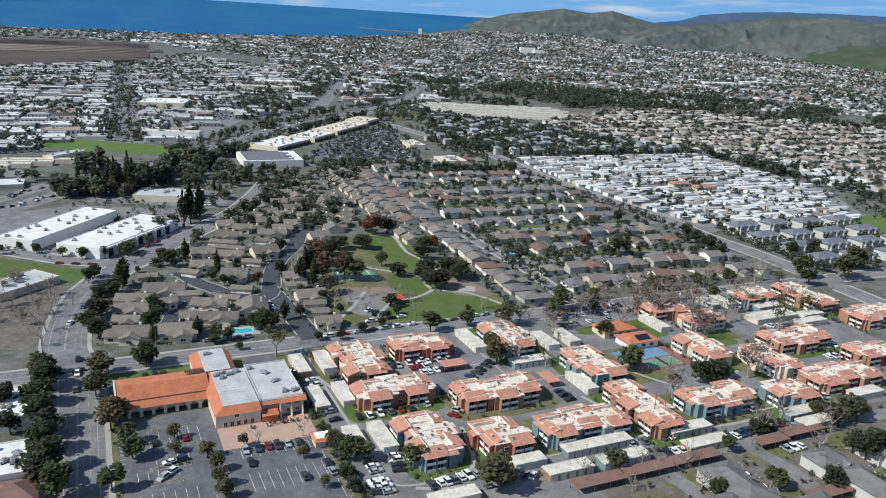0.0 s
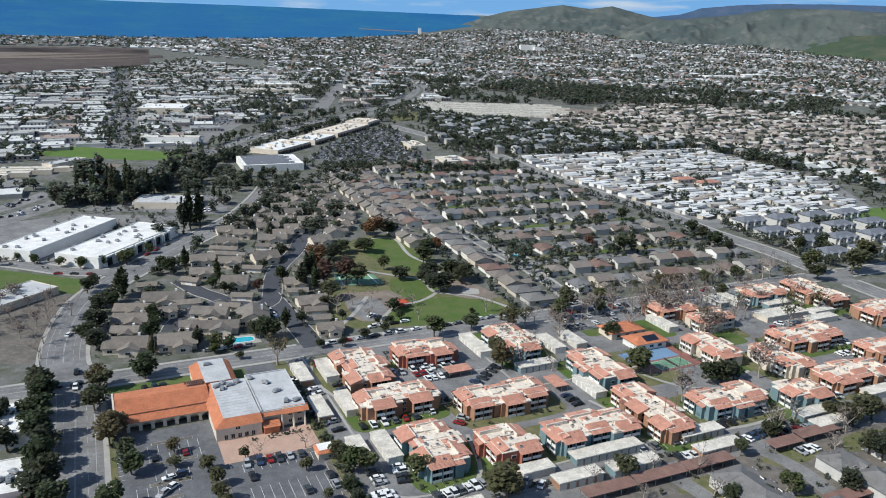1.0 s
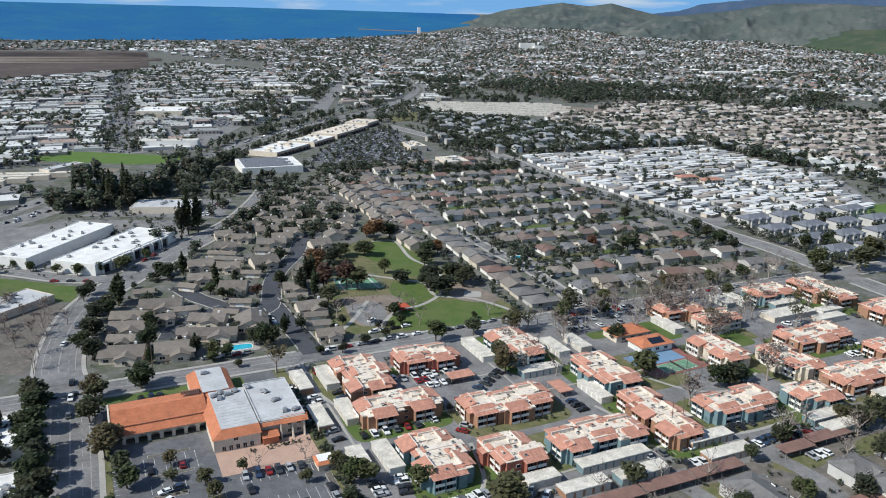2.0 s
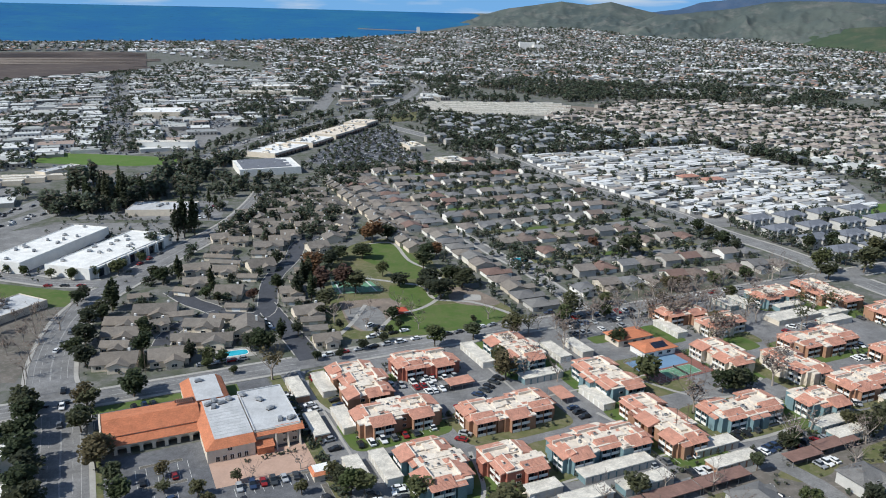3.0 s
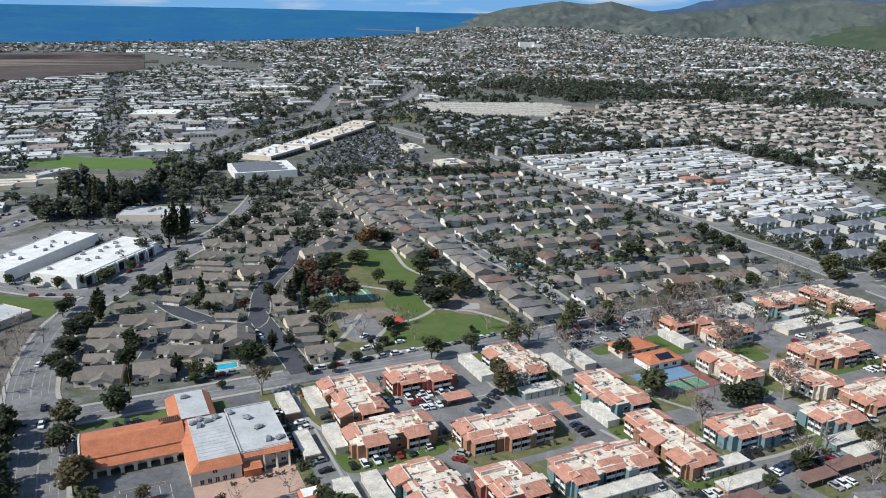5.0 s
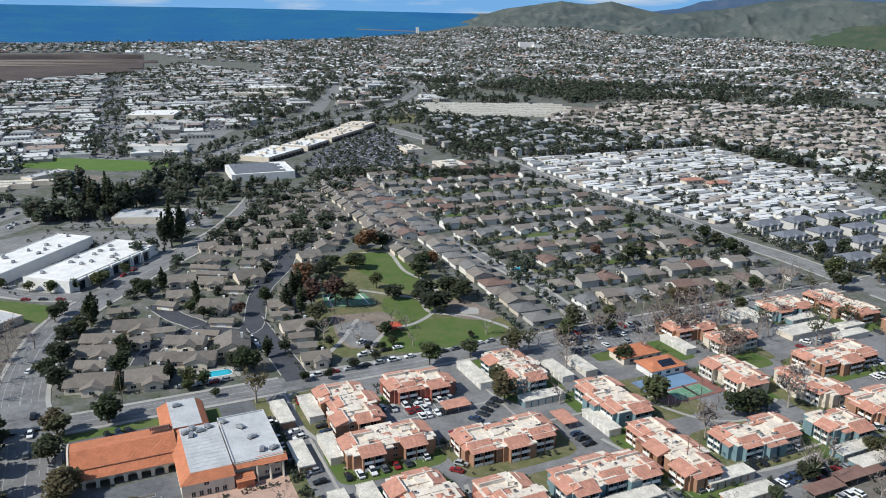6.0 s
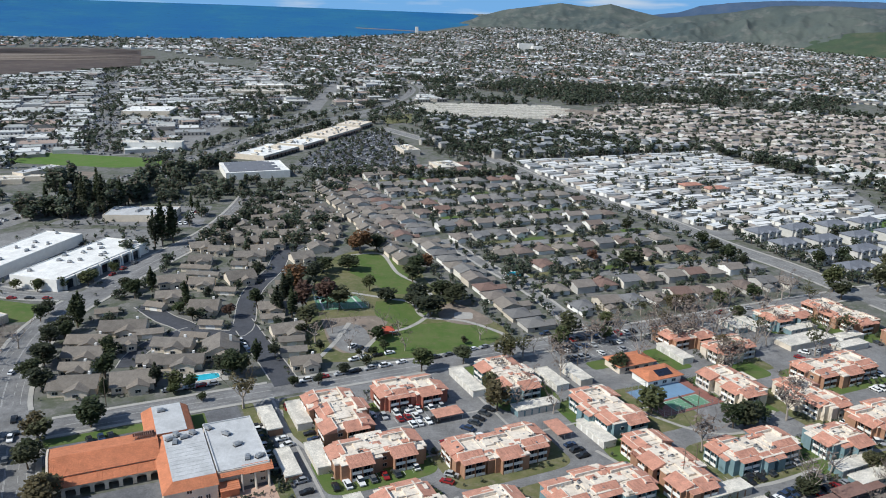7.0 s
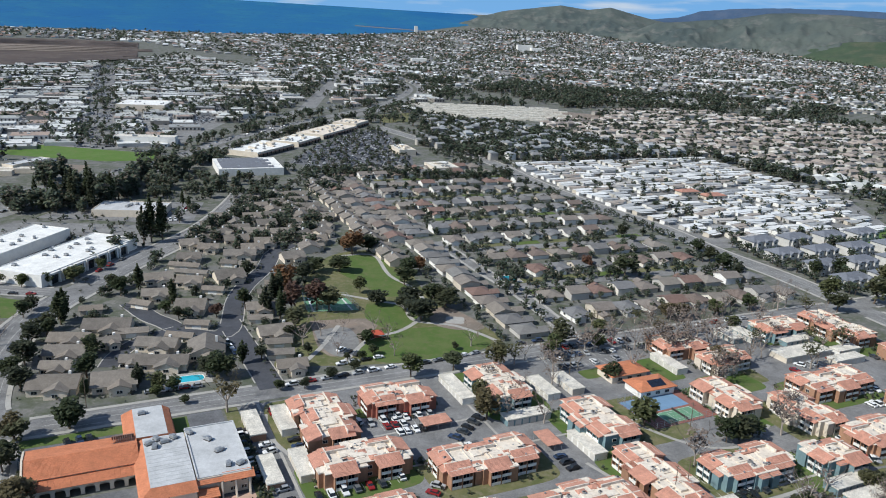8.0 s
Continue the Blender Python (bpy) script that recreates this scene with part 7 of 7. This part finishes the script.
for group in (BOULEVARD_TREES, LOT_TREES, APARTMENT_TREES, STREET_TREES, CONDO_TREES, PARK_TREES, PARK_SMALL_TREES, COURT_TREES, EAST_TREES):
    for k, x, y, h in group:
        tree(k, x, y, h, 1.3 if group is PARK_TREES and k == "dark" else 1.0)
# the grove beside the freeway
GROVE = [(-288, 560), (-300, 600), (-318, 676), (-285, 727), (-244, 770), (-205, 800), (-190, 740), (-130, 690), (-112, 660), (-165, 628), (-215, 618), (-232, 575)]
rng = random.Random(5)
n = 0
grove_pts = []
while n < 160:
    x, y = rng.uniform(-320, -110), rng.uniform(558, 800)
    if inside(x, y, GROVE) and not (x < -262 and y > 685) and math.hypot(x + 169, y - 745) > 42 and abs(x + 274 - (y - 675) * 0.35) > 20 and math.hypot(x + 208, y - 578) > 28:
        grove_pts.append((x, y, rng.uniform(11, 18) if x < -215 else rng.uniform(6, 11)))
        n += 1
far_trees("grove_trees", None, None, 0, None, "dense dark grove of tall trees beside the freeway", seed=81, leaves=240, material="grove_leaf", points=grove_pts[:115])
far_trees("grove_conifers", None, None, 0, None, "tall narrow dark conifers in the grove beside the freeway", seed=82, leaves=220, material="grove_leaf", slim=0.42, points=[(x, y, s * 1.15) for x, y, s in grove_pts[115:]])
# garden and roadside trees farther off
def gather(count, make, ok=lambda x, y: True):
    pts = []
    while len(pts) < count:
        x, y, s = make()
        if ok(x, y):
            pts.append((x, y, s))
    return pts


spots = [(x, y) for x, y, t in HOUSES]
U = rng.uniform
far_trees("garden_trees", None, None, 0, None, "green and brown garden trees among rows of houses", seed=61, leaves=110, points=gather(600, lambda: (*grid2(U(4, 150), U(8, 372)), U(3, 6.8)), lambda x, y: min(math.hypot(x - p, y - q) for p, q in spots) > 5.7))
far_trees("condominium_trees", None, None, 0, None, "dark green garden trees among condominiums", seed=62, leaves=130, points=gather(115, lambda: (U(-170, -60), U(400, 660), U(4, 10)), lambda x, y: inside(x, y, CONDO_AREA) and min(math.hypot(x - p, y - q) for p, q in TAKEN) > 6.2 and min(math.hypot(x - p, y - q) for p, q in drive) > 5))
far_trees("courtyard_trees", None, None, 0, None, "dark evergreen trees in gardens between shake-roofed condominiums", seed=85, leaves=210, points=gather(34, lambda: (U(-166, -58), U(315, 470), U(3, 6.5)), lambda x, y: inside(x, y, NEAR_CONDOS) and min(math.hypot(x - p, y - q) for p, q in TAKEN) > 8 and min(math.hypot(x - p, y - q) for p, q in lanes) > 8 and math.hypot(x + 90, y - 331) > 9))
far_trees("road_trees", None, None, 0, None, "dark hedge trees along the straight road", seed=63, leaves=90, points=[(*grid2(lerp(60 + i * 5.5, [(60, 162), (155, 162), (207, 155), (250, 149), (400, 147)]) + U(-1.5, 1.5), 60 + i * 5.5), U(2.5, 7)) for i in range(58)])
far_trees("estate_trees", None, None, 0, None, "dark trees beyond the mobile homes", seed=64, leaves=44, points=[(*grid2(U(412, 432), 110 + i * 6), U(7, 15)) for i in range(52)] + [(*grid2(U(165, 410), U(404, 420)), U(6, 13)) for i in range(50)])
lines = [side_line(smooth([(-243, 765), (-221, 902), (-190, 1001), (-151, 1123), (-87, 1314)], 14), o) for o in (-24, -29, 25, 22, -27)]
far_trees("freeway_trees", None, None, 0, None, "dark trees lining the freeway", seed=65, leaves=44, points=[(*(lambda q: (q[0] + U(-4, 4), q[1] + U(-9, 9)))(rng.choice(lines)[rng.randrange(0, 56)]), U(6, 13)) for i in range(210)])
lines = [side_line(smooth([(-170, 462), (-163, 500), (-154, 546), (-152, 603), (-156, 660)], 10), o) for o in (-15, 15)]
far_trees("avenue_trees", None, None, 0, None, "street trees along the boulevard", seed=66, leaves=120, points=[(*(lambda q: (q[0] + U(-3, 3), q[1] + U(-5, 5)))(rng.choice(lines)[rng.randrange(0, 40)]), U(5, 11)) for i in range(40)])
far_trees("townhouse_garden_trees", None, None, 0, None, "dark trees between blue-grey townhouses", seed=67, leaves=100, points=[(*grid2(190 + U(-2, 2), 10 + i * 6), U(4, 9)) for i in range(16)] + [(*grid2(U(190, 320), rng.choice((5, 31, 57, 84, 107)) + U(-2, 2)), U(4, 9)) for i in range(60)])
far_trees("mobile_park_trees", None, None, 0, None, "small trees between mobile homes", seed=68, leaves=40, points=[(*grid2(U(184, 400), U(105, 398)), U(2.5, 7.5)) for i in range(330)])
edge = smooth([(-139, 745), (-80, 740), (-30, 752), (20, 752), (66, 768)], 10)
far_trees("mall_edge_trees", None, None, 0, None, "dark trees along the mall car park edge", seed=69, leaves=80, points=[(*(lambda q: (q[0] + U(-3, 3), q[1] + U(-12, 8)))(edge[rng.randrange(0, 40)]), U(5, 11)) for i in range(95)] + [(U(-120, -75), U(640, 740), U(5, 11)) for i in range(40)] + [(*grid2(U(118, 150), U(380, 500)), U(3.5, 8)) for i in range(45)] + [(*grid2(lerp(380 + i * 6, [(380, 172), (420, 172), (512, 160), (671, 132)]) + U(-2, 2), 380 + i * 6), U(3, 7)) for i in range(46)])


for x, y, h in ((-232, 430, 7), (-215, 426, 6), (-203, 424, 8), (-192, 428, 7), (-182, 441, 8), (-177, 456, 7), (-244, 436, 6), (-250, 425, 6)):
    tree("leaf", x, y, h)
for x, y, h in ((-263, 581, 22), (-256, 588, 24), (-249, 582, 26), (-242, 590, 28), (-236, 583, 25), (-230, 600, 20), (-170, 512, 27), (-165, 517, 24), (-173, 508, 21), (-290, 610, 14), (-282, 618, 15), (-298, 640, 13), (-180, 600, 12), (-172, 590, 10)):
    tree("cone", x, y, h, 0.62)
rng = random.Random(93)
for i in range(26):
    x, y = block(U(150, 320), U(135, 187))
    tree(rng.choice(("bare", "bare", "leaf", "dark", "olive")), x, y, U(5, 9))
far_trees("south_shrubs", None, None, 0, None, "shrubs between grey-roofed townhouses", seed=75, leaves=22, points=[(*block(U(140, 330), U(130, 187)), U(0.8, 2.6)) for i in range(220)])
for i in range(24):
    x, y = block(U(155, 345), U(255, 308))
    tree(rng.choice(("bare", "bare", "bare_rust", "bare_leaf")), x, y, U(8, 13))
# winter trees along both sides of the park street and before the first row of houses
rng = random.Random(95)
for i in range(22):
    x, y = block(186 + i * 7 + U(-2, 2), rng.choice((308.5, 325)) + U(-1.2, 1.2))
    tree(rng.choice(("bare", "bare", "bare", "bare_leaf", "bare_rust", "leaf")), x, y, U(7, 12))
for i in range(12):
    x, y = grid2(24 + i * 10 + U(-3, 3), U(0, 6))
    tree(rng.choice(("bare", "bare", "bare_leaf", "olive")), x, y, U(5, 9))
far_trees("house_street_trees", None, None, 0, None, "small street trees along the residential street", seed=87, leaves=90, points=[(*grid2(rng.choice((2, 15.5)) + U(-0.6, 0.6), 8 + i * 8 + U(-2, 2)), U(3.5, 6.5)) for i in range(18)] + [(*grid2(-27 + U(-3, 2), -2 + i * 7 + U(-2, 2)), U(3, 6.5)) for i in range(20)])
far_trees("yard_shrubs", None, None, 0, None, "low shrubs and young trees in beds round the warehouses and office", seed=86, leaves=26, points=gather(210, lambda: (U(-262, -150), U(420, 640), U(1.2, 4.5)), lambda x, y: all(math.hypot((x - p) * k, (y - q) * l) > r for p, q, k, l, r in ((-197, 464, 1, 0.5, 23), (-239, 475, 1, 0.5, 21), (-208, 580, 0.6, 1, 17))) and abs(x + 160) > 11))
rng = random.Random(97)
# bare trees on the rough ground west of the boulevard
rng = random.Random(91)
for i in range(22):
    x, y = U(-215, -184), U(300, 384)
    tree(rng.choice(("bare", "bare_rust")), x, y, U(6, 10))


# shrubs round buildings, in beds and along walls
def shrub_ring(pts, x, y, w, d, turn, count):
    f = turned(x, y, turn)
    for i in range(count):
        s = rng.randrange(4)
        t = U(-0.5, 0.5)
        q = ((t * w, -d / 2), (t * w, d / 2), (-w / 2, t * d), (w / 2, t * d))[s]
        pts.append((*f(q[0] + U(-0.6, 0.6), q[1] + U(-0.6, 0.6)), U(0.8, 2.2)))


shrubs = []
for ob in [o for o in scene.objects if o.name.startswith("apartment_building")]:
    wall = [c for c in ob.children if c.name.startswith("wall")][0]
    shrub_ring(shrubs, ob.location.x, ob.location.y, wall.dimensions.x + 5.5, wall.dimensions.y + 5.5, ROT, 26)
far_trees("apartment_shrubs", None, None, 0, None, "low green shrubs in beds round the apartments", seed=71, leaves=22, points=shrubs)
shrubs = []
for row in CONDOS:
    shrub_ring(shrubs, row[0], row[1], row[2] + 4, row[3] + 5, row[4], 14)
for x, y in TAKEN[len(CONDOS):]:
    shrub_ring(shrubs, x, y, 18, 15, 20, 8)
far_trees("condominium_shrubs", None, None, 0, None, "low green shrubs and hedges round condominiums", seed=72, leaves=20, points=shrubs)
shrubs = [(*block(U(67.4, 71), U(190, 285)), U(1.2, 3.5)) for i in range(110)] + [(*block(U(46, 66), U(248.5, 250)), U(0.7, 1.5)) for i in range(26)] + [(*block(U(1.4, 3.2), U(160, 290)), U(0.8, 1.8)) for i in range(40)] + [(*block(U(14, 24), U(233, 234.5)), U(0.6, 1.2)) for i in range(12)] + [(*block(U(72, 260), U(187.5, 189.5)), U(0.8, 2.4)) for i in range(120)]
far_trees("hedge_shrubs", None, None, 0, None, "green hedges along the church car park and drives", seed=73, leaves=22, points=shrubs)
shrubs = [(x + U(-8, 8), y + U(-11, 11), U(0.8, 2.2)) for x, y, t in HOUSES for k in range(3)]
far_trees("house_shrubs", None, None, 0, None, "garden shrubs round the houses", seed=74, leaves=14, points=shrubs)


# utility poles
def pole(x, y, h):
    ob = thing("utility_pole", x, y, 0, ROT + 90, "tall wooden utility pole with a crossarm", "pole", "utility poles")
    m = Mesh()
    limb(m, (0, 0, 0), (0, 0, h), 0.16, 0.1, 6)
    part("pole", keep(("pole", h), lambda: m.data("pole", M["bark"])), ob)
    m = Mesh()
    m.box(-1.1, -0.06, h - 0.9, 1.1, 0.06, h - 0.72)
    part("crossarm", keep(("arm", h), lambda: m.data("crossarm", M["bark"])), ob)


for x, y in ((80, 262), (85, 266), (118, 348), (121, 351), (163, 353), (97, 304), (60, 345), (-157, 288), (-118, 305), (140, 365)):
    pole(x, y, 13)


# ---------------------------------------------------------------- cars
def car_meshes(v):
    L, W, H = ((4.6, 1.8, 1.45), (4.8, 1.9, 1.75), (5.4, 1.95, 1.85))[v]
    b = Mesh()
    prof = [(-L / 2, 0.35), (L / 2, 0.35), (L / 2, 0.75), (L / 2 - 0.3, 0.9), (L * 0.2, 1.0), (-L * 0.45, 1.0), (-L / 2, 0.9)]
    b.solid([(x, -W / 2, z) for x, z in prof], [(x, W / 2, z) for x, z in prof], base=True)
    roof = [(L * 0.08, H), (-L * 0.3, H), (-L * 0.3, H - 0.08), (L * 0.08, H - 0.08)]
    b.solid([(x, -W / 2 + 0.22, z) for x, z in roof], [(x, W / 2 - 0.22, z) for x, z in roof], base=True)
    g = Mesh()
    cab = [(L * 0.22, 0.98), (L * 0.07, H - 0.07), (-L * 0.3, H - 0.07), (-L * 0.43, 0.98)]
    g.solid([(x, -W / 2 + (0.1 if z < 1.1 else 0.24), z) for x, z in cab], [(x, W / 2 - (0.1 if z < 1.1 else 0.24), z) for x, z in cab], base=True)
    return b.data("car_body", M["car"]), g.data("car_glass", M["glass"]), L, W


def wheel_mesh():
    m = Mesh()
    n = 10
    ring = [(0.33 * math.cos(6.283 * i / n), 0.33 + 0.33 * math.sin(6.283 * i / n)) for i in range(n)]
    m.solid([(x, -0.1, z) for x, z in ring], [(x, 0.1, z) for x, z in ring], base=True)
    return m.data("wheel", M["tyre"])


car_rng = random.Random(21)
PARKED = []


def car(x, y, turn, z=0.06):
    v = car_rng.choice((0, 0, 1, 1, 2))
    body, glass, L, W = keep(("car", v), lambda: car_meshes(v))
    PARKED.append((x, y))
    kind = ("sedan", "sport utility car", "van")[v]
    ob = thing("car", x, y, z, turn, "parked " + kind + " with dark windows standing on asphalt", "car", "parked cars")
    part("body", body, ob)
    part("cabin_glass", glass, ob)
    for sx in (-1, 1):
        for sy in (-1, 1):
            part("wheel", keep("wheel", lambda: wheel_mesh()), ob, "", (sx * L * 0.31, sy * (W / 2 - 0.08), 0))


for mode, x0, y0, x1, y1, n in CAR_ROWS:
    row = math.degrees(math.atan2(y1 - y0, x1 - x0)) if n > 1 else ROT
    for i in range(n):
        f = (i + 0.5) / n
        j = car_rng.uniform(-0.3, 0.3)
        car(x0 + (x1 - x0) * f + j, y0 + (y1 - y0) * f + j, row + (90 if mode == "stall" else 0) + car_rng.choice((0, 180)) + car_rng.uniform(-3, 3))
for x, y, turn, full in STALLS:
    if car_rng.random() < full and all(math.hypot(x - o[0], y - o[1]) > 2.4 for o in PARKED):
        car(x, y, turn + car_rng.uniform(-3, 3), 0.05)
# the full car parks of the far shops
m = Mesh()
rng = random.Random(31)
MALL = [(-139, 792), (-133, 880), (-110, 988), (-80, 1044), (-42, 925), (-30, 850), (-24, 770), (-80, 752)]
STORE = [(-388, 1195), (-330, 1268), (-262, 1050), (-325, 990)]


def tiny_car(x, y, a):
    c, s = math.cos(a), math.sin(a)
    q = lambda px, py, pz: (x + px * c - py * s, y + px * s + py * c, pz)
    m.solid([q(-2.2, -0.9, 0.2), q(2.2, -0.9, 0.2), q(2.2, 0.9, 0.2), q(-2.2, 0.9, 0.2)], [q(-2.1, -0.85, 0.95), q(1.9, -0.85, 0.95), q(1.9, 0.85, 0.95), q(-2.1, 0.85, 0.95)])
    m.solid([q(-1.6, -0.8, 0.95), q(0.9, -0.8, 0.95), q(0.9, 0.8, 0.95), q(-1.6, 0.8, 0.95)], [q(-1.3, -0.65, 1.5), q(0.4, -0.65, 1.5), q(0.4, 0.65, 1.5), q(-1.3, 0.65, 1.5)])


for poly, box in ((MALL, (-140, 750, -20, 1050)), (STORE, (-390, 985, -258, 1275))):
    for i in range(-60, 90):
        for j in range(-60, 90):
            x, y = (box[0] + box[2]) / 2 + i * 3.0 * C2 - j * 8 * S2, (box[1] + box[3]) / 2 + i * 3.0 * S2 + j * 8 * C2
            if inside(x, y, poly) and rng.random() < 0.5:
                tiny_car(x, y, radians(R2 + 90))
spots = np.array(FAR_SPOTS)
for i in range(5200):
    x, y = (rng.uniform(-900, -100), rng.uniform(800, 1900)) if i > 900 else (rng.uniform(-600, -320), rng.uniform(490, 830))
    if (industrial(x, y) or west_side(x, y) or central(x, y)) and np.min(np.abs(spots - (x, y)).max(axis=1)) > 9:
        a = rng.choice((0, 90))
        for j in range(rng.randrange(1, 5)):
            o = j * 2.9
            tiny_car(x + o * math.cos(radians(R2 + a + 90)), y + o * math.sin(radians(R2 + a + 90)), radians(R2 + a))
for i in range(150):
    off = rng.choice((-15, -11.5, -8, 8, 11.5, 15))
    lane = side_line(FREEWAY, off)
    k = rng.randrange(2, 62)
    t = rng.random()
    (xa, ya), (xb, yb) = lane[k], lane[k + 1]
    tiny_car(xa + (xb - xa) * t, ya + (yb - ya) * t, math.atan2(yb - ya, xb - xa))
cars_far = part("parked_cars_far", m.data("parked_cars_far", mat("far_car_paint", (0, 0, 0), 0.3, 1, 0.03, 0.03, spec=0.5, source="island", ramp=[(0.5, 0.5, 0.5), (0.03, 0.03, 0.03), (0.2, 0.21, 0.22), (0.06, 0.06, 0.07), (0.3, 0.3, 0.31), (0.12, 0.12, 0.13), (0.05, 0.05, 0.055), (0.1, 0.11, 0.14), (0.04, 0.045, 0.05)])))
tagged(cars_far, "hundreds of parked cars in far shopping car parks", "cars", "", "stuff")
far_trees("mall_trees", lambda x, y: inside(x, y, MALL), (-140, 750, -20, 1050), 240, (3.5, 7.5), "small trees in the mall car park", seed=33, leaves=22)
